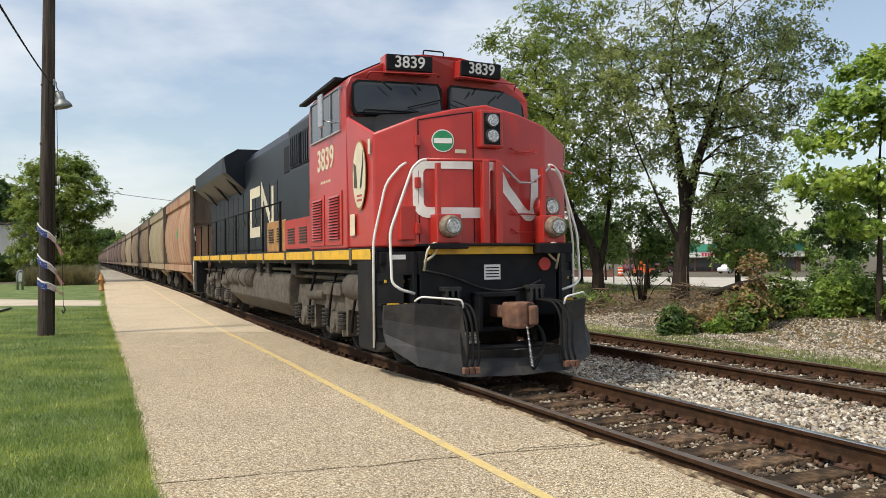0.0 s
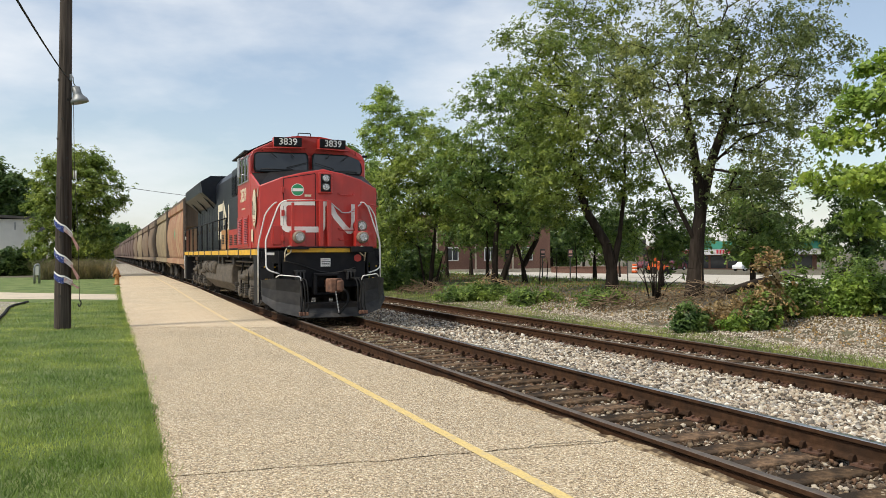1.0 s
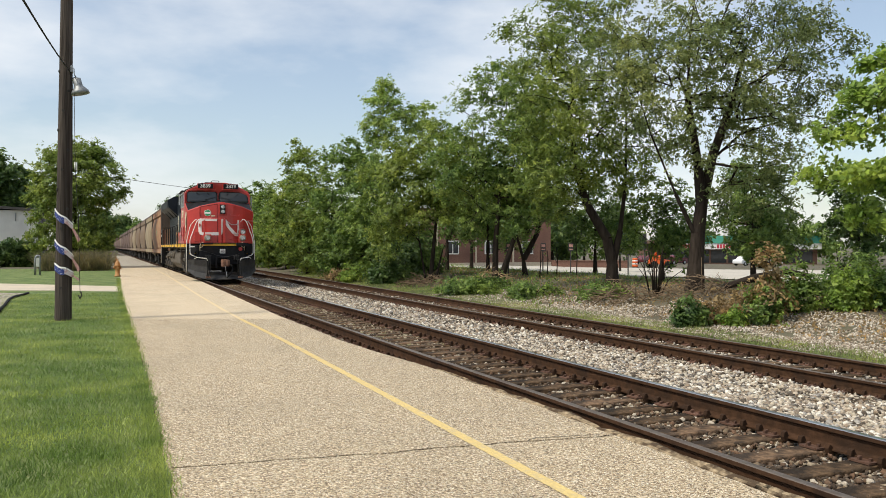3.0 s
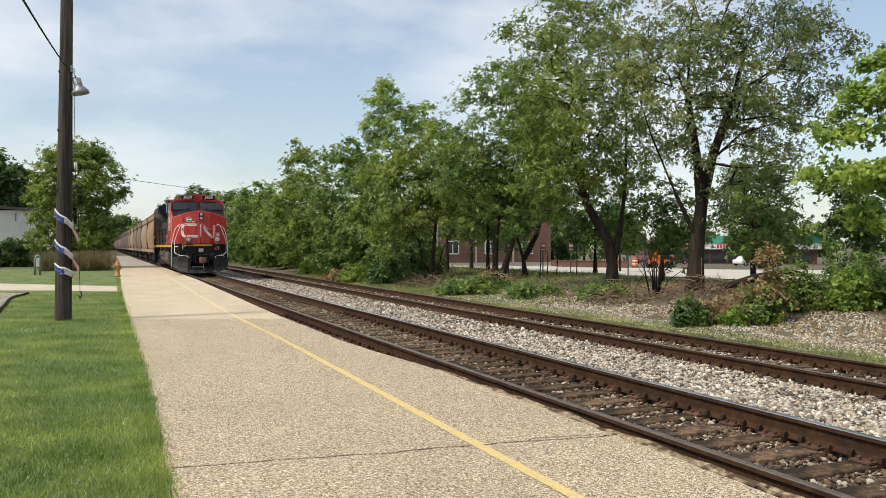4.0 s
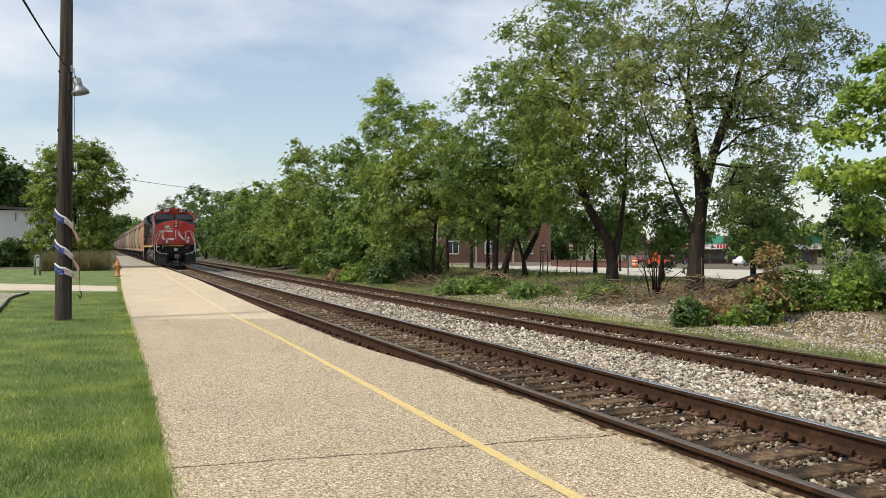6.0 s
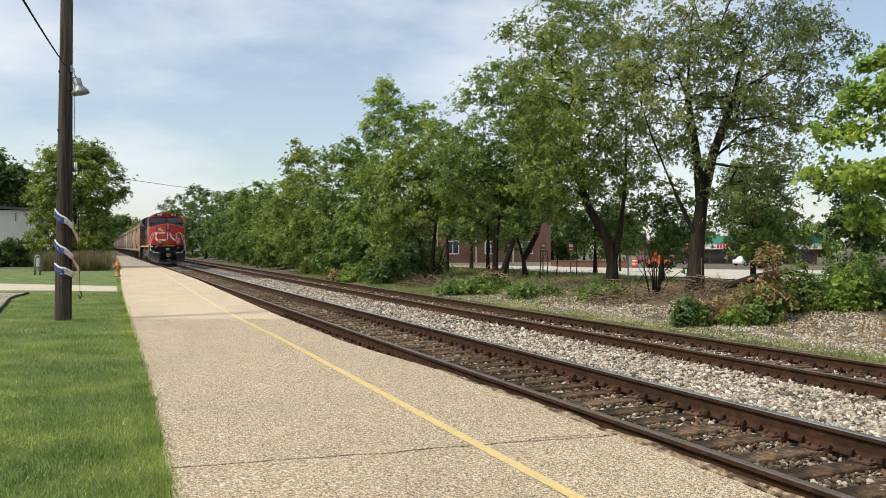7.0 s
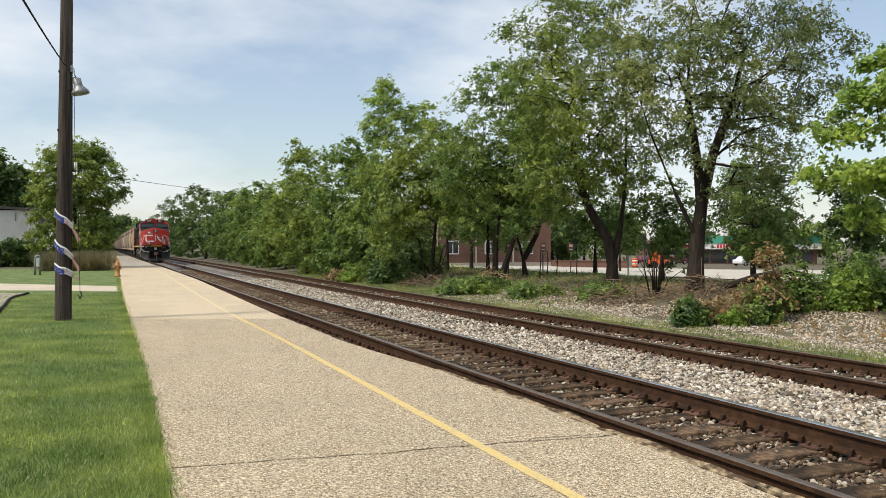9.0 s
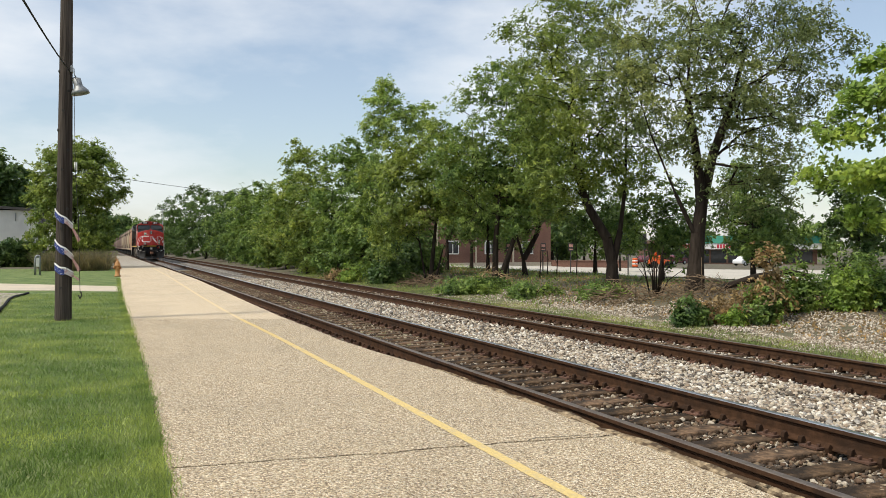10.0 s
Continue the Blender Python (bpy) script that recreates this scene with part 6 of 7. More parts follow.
def build_hopper(mat, ws, streak):
    """A covered hopper wagon; its near end is at y = 0."""
    W = thing("hopper_wagon", {"hopper_rusty": "rust-streaked tan covered hopper wagon with a green mark", "hopper_beige": "dusty beige covered hopper wagon", "hopper_tan": "weathered tan covered hopper wagon",
                               "hopper_brown": "dark brown covered hopper wagon"}[mat], "hopper wagon", pose(4.93, 30.6, 0), "train of hopper wagons")
    n = 12
    def section(y, inset=0.0):
        half = []
        for k in range(n + 1):
            t = k / n
            z = 1.25 + (4.12 - 1.25) * t
            x = 1.33 + 0.2 * math.sin(math.pi * min(1, t * 1.02)) - 0.09 * t ** 3
            half.append((x - inset, z))
        return half
    bm = bmesh.new()
    half = section(0)
    outline = half + [(0.9, 4.3), (-0.9, 4.3)] + [(-x, z) for x, z in half[::-1]]
    rings = []
    for y, wide in ((1.1, 0.84), (1.2, 0.95), (1.34, 1.0), (11.06, 1.0), (11.2, 0.95), (11.3, 0.84)):
        rings.append([(x * wide, y, z) for x, z in outline])
    loft(bm, rings, smooth=False)
    for f in bm.faces:
        if len(f.verts) == 4:
            f.smooth = True
    body = part("body", bm, mat, W)
    bm = bmesh.new()
    for s in (-1, 1):
        box(bm, s * 1.36 - 0.05, s * 1.36 + 0.05, 0.5, 11.9, 4.08, 4.24, 0.01)
    box(bm, -1.36, 1.36, 0.45, 1.6, 4.2, 4.27, 0.01)
    box(bm, -1.36, 1.36, 10.8, 11.95, 4.2, 4.27, 0.01)
    box(bm, -0.35, 0.35, 0.5, 11.9, 4.28, 4.42, 0.03)
    part("roof_walk", bm, "hopper_top", W, "dark roof walkway and hatches")
    for s in (-1, 1):
        bm = bmesh.new()
        box(bm, s * 1.4 - 0.06, s * 1.4 + 0.06, 0.3, 12.1, 1.05, 1.32, 0.015)
        part("side_sill", bm, mat, W)
        bm = bmesh.new()
        extr(bm, [(s * 1.3, 3.72), (s * 1.44, 3.76), (s * 1.43, 4.1), (s * 1.3, 4.12)], "y", 0.9, 11.5)
        part("top_plate", bm, mat, W)
        for k in range(4):
            bm = bmesh.new()
            y = 2.2 + 2.65 * k
            box(bm, s * 1.28 - 0.1, s * 1.28 + 0.1, y - 0.04, y + 0.04, 0.98, 1.3, 0.01)
            part("sill_gusset", bm, "hopper_top", W)
        for y in (0.5, 11.7):
            bm = bmesh.new()
            for d in (-0.2, 0.2):
                box(bm, s * 1.42 - 0.02, s * 1.42 + 0.02, y + d - 0.02, y + d + 0.02, 1.0, 4.2)
            for k in range(8):
                tube(bm, [(s * 1.42, y - 0.2, 1.2 + 0.38 * k), (s * 1.42, y + 0.2, 1.2 + 0.38 * k)], 0.012, 5)
            part("ladder", bm, "hopper_top", W)
            bm = bmesh.new()
            box(bm, s * 1.33 - 0.05, s * 1.33 + 0.05, (0.85 if y < 5 else 11.3), (0.97 if y < 5 else 11.42), 1.2, 4.15, 0.01)
            part("end_post", bm, "hopper_top", W)
    # sloping end sheets and end platforms
    for y0, y1 in ((0.95, 2.6), (11.45, 9.8)):
        bm = bmesh.new()
        loft(bm, [[(x, y0, 4.1), (x, y0 + (y1 - y0) * 0.02, 2.9), (x, y1, 1.3), (x, y1, 1.6), (x, y0 + (y1 - y0) * 0.2, 3.1), (x, y0 + (y1 - y0) * 0.2, 4.1)] for x in (-1.3, 1.3)])
        part("end_sheet", bm, "hopper_end", W, "shaded grimy sloping end sheet")
        bm = bmesh.new()
        e = 0.25 if y0 < 5 else 12.15
        box(bm, -1.4, 1.4, min(e, y0), max(e, y0), 1.08, 1.2, 0.01)
        box(bm, -0.2, 0.2, min(e - 0.5, y1), max(e + 0.5, y1), 0.75, 1.1, 0.02)
        part("end_platform", bm, "hopper_top", W)
    for y in (4.2, 8.2):
        bm = bmesh.new()
        loft(bm, [[(-1.3, y - 1.5, 1.3), (1.3, y - 1.5, 1.3), (1.3, y + 1.5, 1.3), (-1.3, y + 1.5, 1.3)], [(-0.5, y - 0.5, 0.4), (0.5, y - 0.5, 0.4), (0.5, y + 0.5, 0.4), (-0.5, y + 0.5, 0.4)]])
        part("hopper_chute", bm, mat, W)
    if streak:
        for s in (-1, 1):
            bm = bmesh.new()
            def on_side(u, v):
                t = (v - 1.25) / 2.87
                return (s * (1.336 + 0.2 * math.sin(math.pi * min(1, t * 1.02)) - 0.09 * t ** 3), u, v)
            for k, (v0, v1) in enumerate(((2.3, 2.6), (2.6, 2.9))):
                w0, w1 = (0.05, 0.34) if k == 0 else (0.34, 0.05)
                bm.faces.new([bm.verts.new(on_side(u, v)) for u, v in ((5 - w0, v0), (5 + w0, v0), (5 + w1, v1), (5 - w1, v1))])
            part("green_mark", bm, "green", W, "green diamond mark")
    wheels = []
    for yc in (2.0, 10.4):
        for s in (-1, 1):
            bm = bmesh.new()
            extr(bm, [(yc - 1.15, 0.42), (yc - 1.1, 0.66), (yc - 0.5, 0.74), (yc - 0.3, 0.9), (yc + 0.3, 0.9), (yc + 0.5, 0.74), (yc + 1.1, 0.66), (yc + 1.15, 0.42), (yc + 0.7, 0.42), (yc + 0.35, 0.25), (yc - 0.35, 0.25), (yc - 0.7, 0.42)],
                 "x", min(s * 0.95, s * 1.08), max(s * 0.95, s * 1.08), 0.02)
            part("bogie_frame", bm, "under", W)
        for dy in (-0.88, 0.88):
            part("wheelset", ws, None, W, at=pose(0, yc + dy, WHEEL_R))
    return W


# ---- things beside the line ----
M["galv"] = material("galvanised", (0.24, 0.25, 0.25), 0.5, 0.5, vary=0.15, scale=12, bump=0.05)
M["flag_blue"] = material("flag_blue", (0.03, 0.05, 0.2), 0.85, vary=0.15, scale=20, stain=(0.6, 0.6, 0.62), stain_scale=45, stain_at=(0.6, 0.64), bump=0.1)
M["flag_red"] = material("flag_red", (0.6, 0.32, 0.26), 0.85, vary=0.15, scale=20, bump=0.1)
M["car_white"] = material("car_white", (0.75, 0.75, 0.75), 0.25, vary=0.04, scale=2, bump=0.0, coat=0.6)
M["car_red"] = material("car_dark_red", (0.12, 0.02, 0.025), 0.25, vary=0.05, scale=2, bump=0.0, coat=0.6)
M["shop_green"] = material("shop_green", (0.03, 0.2, 0.13), 0.6, vary=0.1, scale=2)
M["sign_red"] = material("sign_red", (0.55, 0.04, 0.06), 0.5, vary=0.05, scale=3)
M["stone_bank"] = stone_material("bank_stone", [(0.4, 0.34, 0.26), (0.5, 0.44, 0.35), (0.27, 0.22, 0.16), (0.34, 0.28, 0.2), (0.6, 0.55, 0.46), (0.18, 0.14, 0.1)])
M["flag_pale"] = material("flag_pale", (0.6, 0.52, 0.5), 0.8, vary=0.1, scale=12, stain=(0.5, 0.3, 0.28), stain_scale=14, stain_at=(0.5, 0.6))
M["hay"] = material("hay", (0.42, 0.3, 0.16), 0.95, vary=0.3, scale=6, island=0.35)


def build_pole():
    P = thing("utility_pole", "weathered brown wooden utility pole with bunting in the lawn", "utility pole", pose(-0.77, 18.7, -0.03))
    bm = bmesh.new()
    rings = []
    for k in range(41):
        z = -0.4 + 10.2 * k / 40
        r = 0.166 - 0.0066 * z
        rings.append([(r * (1 + 0.05 * noise.noise((math.cos(a) * 2, math.sin(a) * 2, z * 0.25))) * math.cos(a) + 0.012 * z, r * (1 + 0.05 * noise.noise((math.cos(a) * 2, math.sin(a) * 2, z * 0.25))) * math.sin(a), z) for a in np.linspace(0, 2 * math.pi, 29)[:-1]])
    loft(bm, rings)
    shaft = part("shaft", bm, "pole_wood", P)
    for k in range(12):
        bm = bmesh.new()
        z, a = 0.7 + 0.41 * k, -1.9 + 0.9 * math.sin(k * 2.1)
        r = 0.175 - 0.007 * z
        tube(bm, [(r * math.cos(a) * 0.9 + 0.012 * z, r * math.sin(a) * 0.9, z), (r * math.cos(a) * 1.06 + 0.012 * z, r * math.sin(a) * 1.06, z)], 0.028, 8)
        part("knot_bolt", bm, "under", shaft)
    # yard lamp on a short arm
    bm = bmesh.new()
    tube(bm, bent([(0.15, -0.03, 4.98), (0.22, -0.06, 5.1), (0.28, -0.08, 5.07), (0.28, -0.08, 5.0)], 0.06), 0.02, 8)
    box(bm, 0.13, 0.2, -0.06, 0.02, 4.86, 5.06, 0.01)
    arm = part("lamp_arm", bm, "galv", P)
    bm = bmesh.new()
    prof = [(0.03, 0.16), (0.08, 0.14), (0.085, -0.0), (0.1, -0.04), (0.17, -0.12), (0.185, -0.19), (0.17, -0.19), (0.08, -0.1), (0.002, -0.08)]
    tip = pose(0.3, -0.08, 4.94, 0, -14, 0)
    loft(bm, [[tip @ Vector((r * math.cos(a), r * math.sin(a), z)) for a in np.linspace(0, 2 * math.pi, 21)[:-1]] for r, z in prof], smooth=True)
    part("lamp_head", bm, "galv", P, "grey dome yard lamp head")
    bm = bmesh.new()
    tube(bm, bent([(0.17, -0.1, 5.3), (0.22, -0.12, 5.28), (0.22, -0.12, 5.16), (0.26, -0.08, 5.1)], 0.04), 0.012, 6)
    box(bm, 0.15, 0.2, -0.12, -0.02, 5.2, 5.34, 0.01)
    part("cable_bracket", bm, "galv", P)
    bm = bmesh.new()
    tube(bm, [(0.22, -0.1, 5.0), (0.24, -0.15, 3.2), (0.3, -0.2, 2.2), (0.33, -0.2, 0.62)], 0.006, 5)
    tube(bm, bent([(0.33, -0.2, 0.62), (0.37, -0.2, 0.56), (0.33, -0.2, 0.46), (0.3, -0.2, 0.54)], 0.03), 0.014, 6)
    part("hanging_wire", bm, "under", P, "thin hanging wire with a hook")
    bm = bmesh.new()
    tube(bm, [(0.25, -0.12, 3.15), (0.25, -0.12, 3.32)], 0.03, 8)
    part("insulator", bm, "white", P, "small white insulator")
    # bunting wound round the shaft: white edge, blue field, red tail
    for z0, tilt, tail in ((2.36, -0.36, 0.3), (1.72, -0.36, 0.28), (1.22, -0.2, 0.0)):
        for name, dz, wide, mat, t0, t1 in (("bunting_edge", 0.0, 0.035, "white", 0.0, 1.0), ("bunting_field", -0.04, 0.12, "flag_blue", 0.0, 0.5), ("bunting_stripes", -0.04, 0.1, "flag_pale", 0.5, 1.0)):
            bm = bmesh.new()
            rings = []
            for t in np.linspace(t0, t1, 14):
                a = math.pi * (1.05 + 0.95 * t)
                r = 0.178 - 0.006 * z0 + 0.006 * math.sin(t * 9)
                z = z0 + tilt * t + 0.012 * math.sin(t * 14) + dz
                w = wide * (1.1 - 0.5 * abs(t - 0.45)) if dz else wide
                c, s_ = math.cos(a), math.sin(a)
                rings.append([(r * c + 0.02, r * s_, z), ((r + 0.008) * c + 0.02, (r + 0.008) * s_, z), ((r + 0.014) * c + 0.02, (r + 0.014) * s_, z - w), ((r + 0.006) * c + 0.02, (r + 0.006) * s_, z - w)])
            loft(bm, rings)
            part(name, bm, mat, P)
        # loose tail hanging from the lower end
        bm = bmesh.new()
        ln, zt = max(tail, 0.12), z0 + tilt - 0.06
        v = [(0.17, -0.12, zt), (0.22, -0.05, zt - 0.02), (0.34, -0.06, zt - ln * 0.8), (0.29, -0.12, zt - ln)]
        loft(bm, [v, [(x, y + 0.01, z) for x, y, z in v]])
        part("bunting_tail", bm, "flag_red", P, "faded striped bunting tail")
    return P


def build_wires():
    for name, a, b, sag, r, label in (("service_cable", (-0.616, 18.600, 5.170), (-0.729, 5.640, 3.549), 0.06, 0.011, "dark service cable rising from the pole"),
                                      ("overhead_line", (-1.2, 60, 6.55), (13, 60, 5.05), 0.12, 0.016, "thin overhead line crossing the track")):
        bm = bmesh.new()
        a, b = Vector(a), Vector(b)
        tube(bm, [a.lerp(b, t) + Vector((0, 0, -sag * 4 * t * (1 - t))) for t in np.linspace(0, 1, 14)], r, 5)
        tagged(part(name, bm, "rubber"), label, "cable")


def build_mast():
    x, y = 10.36, 160.0
    z = ground_z(x, y)
    T = thing("signal_mast", "thin grey mast far along the line", "mast", pose(x, y, z))
    bm = bmesh.new()
    tube(bm, [(0, 0, 0), (0, 0, 8.7 - z)], [0.14, 0.08], 8)
    part("pole", bm, "galv", T)
    bm = bmesh.new()
    box(bm, -0.55, 0.55, -0.06, 0.06, 8.4 - z, 8.6 - z, 0.02)
    part("crossarm", bm, "galv", T)


def build_hydrants():
    H = thing("fire_hydrant", "weathered orange fire hydrant at the platform edge", "fire hydrant", pose(0.7, 45.1, -0.03), "fire hydrants")
    prof = [(0.001, 0.0), (0.2, 0.0), (0.2, 0.06), (0.13, 0.07), (0.13, 0.5), (0.18, 0.52), (0.18, 0.57), (0.15, 0.6), (0.13, 0.7), (0.08, 0.78), (0.04, 0.8), (0.04, 0.86), (0.001, 0.86)]
    bm = bmesh.new()
    loft(bm, [[(0.85 * r * math.cos(a), 0.85 * r * math.sin(a), 1.05 * z) for a in np.linspace(0, 2 * math.pi, 17)[:-1]] for r, z in prof], caps=False, smooth=True)
    part("barrel", bm, "hydrant", H)
    for dx, dy in ((-1, 0), (1, 0), (0, -1)):
        bm = bmesh.new()
        tube(bm, [(0.08 * dx, 0.08 * dy, 0.46), (0.15 * dx, 0.15 * dy, 0.46), (0.15 * dx, 0.15 * dy, 0.46), (0.19 * dx, 0.19 * dy, 0.46)], [0.06, 0.06, 0.075, 0.075], 12)
        part("outlet_cap", bm, "hydrant", H)
    copy_thing(H, pose(0.84, 64.0, -0.03, 0, 0, 40))


def build_marker_post():
    P = thing("utility_marker", "pale grey bent utility marker post in the lawn", "marker post", pose(-3.3, 49.5, -0.03))
    bm = bmesh.new()
    tube(bm, bent([(-0.12, 0, 0), (-0.12, 0, 0.85), (-0.05, 0, 1.05), (0.1, 0, 1.05), (0.12, 0, 0.9), (0.12, 0, 0.0)], 0.12), 0.06, 8)
    part("hoop", bm, "galv", P)
    bm = bmesh.new()
    box(bm, -0.08, 0.1, -0.05, 0.05, 0.45, 0.95, 0.02)
    part("box_cover", bm, "siding", P)


def build_metal_building():
    B = thing("metal_building", "pale ribbed metal building with a dark roof edge", "building", pose(-6.1, 92, -0.1))
    bm = bmesh.new()
    box(bm, -14, 0, 0, 14, 0, 5.3)
    part("wall", bm, "siding", B)
    bm = bmesh.new()
    for k in range(46):
        box(bm, -14 + 0.3 * k, -13.94 + 0.3 * k, -0.035, 0.0, 0, 5.3)
    part("wall_rib", bm, "siding", B)
    bm = bmesh.new()
    extr(bm, [(-14.4, 6.0), (0.25, 5.25), (0.25, 5.5), (-14.4, 6.3)], "y", -0.4, 14.2)
    part("roof", bm, "roof_dark", B)
    bm = bmesh.new()
    box(bm, 0.0, 0.05, 0.0, 14, 0, 5.25)
    part("end_wall", bm, "roof_dark", B)
    bm = bmesh.new()
    tube(bm, [(-2.0, -0.1, 4.2), (-2.0, -0.1, 5.0)], 0.05, 6)
    part("downpipe", bm, "galv", B)


def build_brick_building():
    x0, x1 = 24.2, 41.1
    B = thing("brick_building", "long low red-brick building with white window frames behind the trees", "building", pose(x0, 70, -0.5))
    w = x1 - x0
    bm = bmesh.new()
    box(bm, 0, w, 0, 10, 0, 5.6)
    part("wall", bm, "brick", B)
    bm = bmesh.new()
    box(bm, -0.2, w + 0.2, -0.2, 10.2, 5.6, 5.9, 0.02)
    part("roof_edge", bm, "siding", B)
    bm = bmesh.new()
    box(bm, 0, w, -0.06, 0, 0, 0.5)
    part("plinth", bm, "concrete", B)
    for k in range(4):
        x = 1.6 + 4.0 * k
        for z in (1.3, 3.7):
            bm = bmesh.new()
            box(bm, x, x + 1.3, -0.05, 0.03, z, z + 1.3, 0.01)
            f = part("window_frame", bm, "white", B)
            for a in (0.1, 0.7):
                bm = bmesh.new()
                box(bm, x + a, x + a + 0.5, -0.065, -0.04, z + 0.1, z + 1.2)
                part("pane", bm, "glass", f)
        bm = bmesh.new()
        box(bm, x - 1.0, x - 0.85, -0.1, 0.0, 0, 5.6)
        part("pilaster", bm, "concrete", B)
    bm = bmesh.new()
    box(bm, 0, 7.0, -0.2, 0.2, -0.3, 0.62)
    box(bm, -0.05, 7.05, -0.25, 0.25, 0.62, 0.7)
    wall = tagged(part("brick_wall", bm, "brick"), "low red-brick garden wall beside the road", "garden wall")
    wall.matrix_basis = pose(38.4, 65.2, -0.45, 0, 0, -22)


def build_shop():
    B = thing("shop", "low shop with green fascia and red lettering bars", "building", pose(94.6, 123, -1.85, 0, 0, -23))
    bm = bmesh.new()
    box(bm, 0, 30, 0, 14, 0, 4.6)
    part("wall", bm, "brick", B)
    for k in range(9):
        bm = bmesh.new()
        box(bm, 0.7 + 3.2 * k, 3.5 + 3.2 * k, -0.06, 0.02, 0.4, 2.7)
        part("shop_window", bm, "glass", B, "dark shop window")
    bm = bmesh.new()
    box(bm, -0.3, 30.3, -1.2, 0.2, 2.9, 4.0, 0.03)
    part("fascia", bm, "white", B)
    bm = bmesh.new()
    extr(bm, [(-1.3, 4.0), (0.2, 4.0), (0.2, 5.4), (-0.4, 5.4)], "x", 5.5, 30.4)
    part("green_roof", bm, "shop_green", B, "green metal mansard roof")
    for a, b in ((4.6, 7.4), (11.0, 15.0)):
        x = a
        while x < b:
            bm = bmesh.new()
            box(bm, x, x + 0.36, -1.25, -1.19, 3.1, 3.8)
            part("sign_bar", bm, "sign_red", B, "red sign bar")
            x += 0.55
    T = thing("brick_block", "taller red-brick block with white trim far behind the shop", "building", pose(127.4, 133, -1.9, 0, 0, -25))
    bm = bmesh.new()
    box(bm, 0, 4.6, 0, 8, 0, 9.0)
    part("wall", bm, "brick", T)
    for a, b, h in ((-3.6, -0.01, 8.0), (4.61, 8.0, 7.4)):
        bm = bmesh.new()
        box(bm, a, b, 0.2, 8, 0, h)
        part("side_wing", bm, "siding", T)
    for k in range(2):
        bm = bmesh.new()
        box(bm, -3.0 + k * 1.4, -2.2 + k * 1.4, 0.12, 0.22, 5.8, 7.2)
        part("window", bm, "glass", T)


def build_road():
    """Pale paving draped over the falling ground beyond the wood."""
    near = [(19.5, 66), (20.1, 58.3), (24.0, 39.2), (30.0, 31.0), (32.8, 22.6), (38, 10), (48, -20)]
    ys = np.linspace(-20, 66, 44)
    verts, cols = [], 30
    for y in ys:
        x0 = float(np.interp(y, [p[1] for p in near[::-1]], [p[0] for p in near[::-1]]))
        for k in range(cols):
            x = x0 + (150 - x0) * (k / (cols - 1)) ** 1.8
            verts.append((x, y, ground_z(x, y) + 0.05))
    faces = [(j * cols + i, j * cols + i + 1, (j + 1) * cols + i + 1, (j + 1) * cols + i) for j in range(len(ys) - 1) for i in range(cols - 1)]
    tagged(new("road", quick_mesh("road", verts, faces, "road")), "pale concrete street and car park behind the trees", "road", kind="structure")


def build_car(x, y, turn, paint, label):
    C = thing("parked_car", label, "car", pose(x, y, ground_z(x, y), 0, 0, turn), "parked cars")
    side = [(-2.2, 0.35), (-2.25, 0.7), (-2.15, 0.95), (-1.3, 1.02), (-0.75, 1.5), (0.9, 1.52), (1.75, 1.05), (2.2, 0.98), (2.25, 0.45), (2.1, 0.32)]
    bm = bmesh.new()
    extr(bm, side, "y", -0.88, 0.88, 0.06)
    part("body", bm, paint, C)
    for s in (-1, 1):
        bm = bmesh.new()
        extr(bm, [(-1.1, 1.05), (-0.68, 1.42), (0.82, 1.44), (1.5, 1.07)], "y", min(s * 0.86, s * 0.895), max(s * 0.86, s * 0.895))
        part("side_window", bm, "glass", C)
        for wx in (-1.4, 1.4):
            bm = bmesh.new()
            tube(bm, [(wx, s * 0.72, 0.33), (wx, s * 0.92, 0.33)], 0.33, 18)
            wheel = part("wheel", bm, "rubber", C)
            bm = bmesh.new()
            tube(bm, [(wx, s * 0.9, 0.33), (wx, s * 0.935, 0.33)], 0.2, 14)
            part("rim", bm, "steel", wheel)
    return C


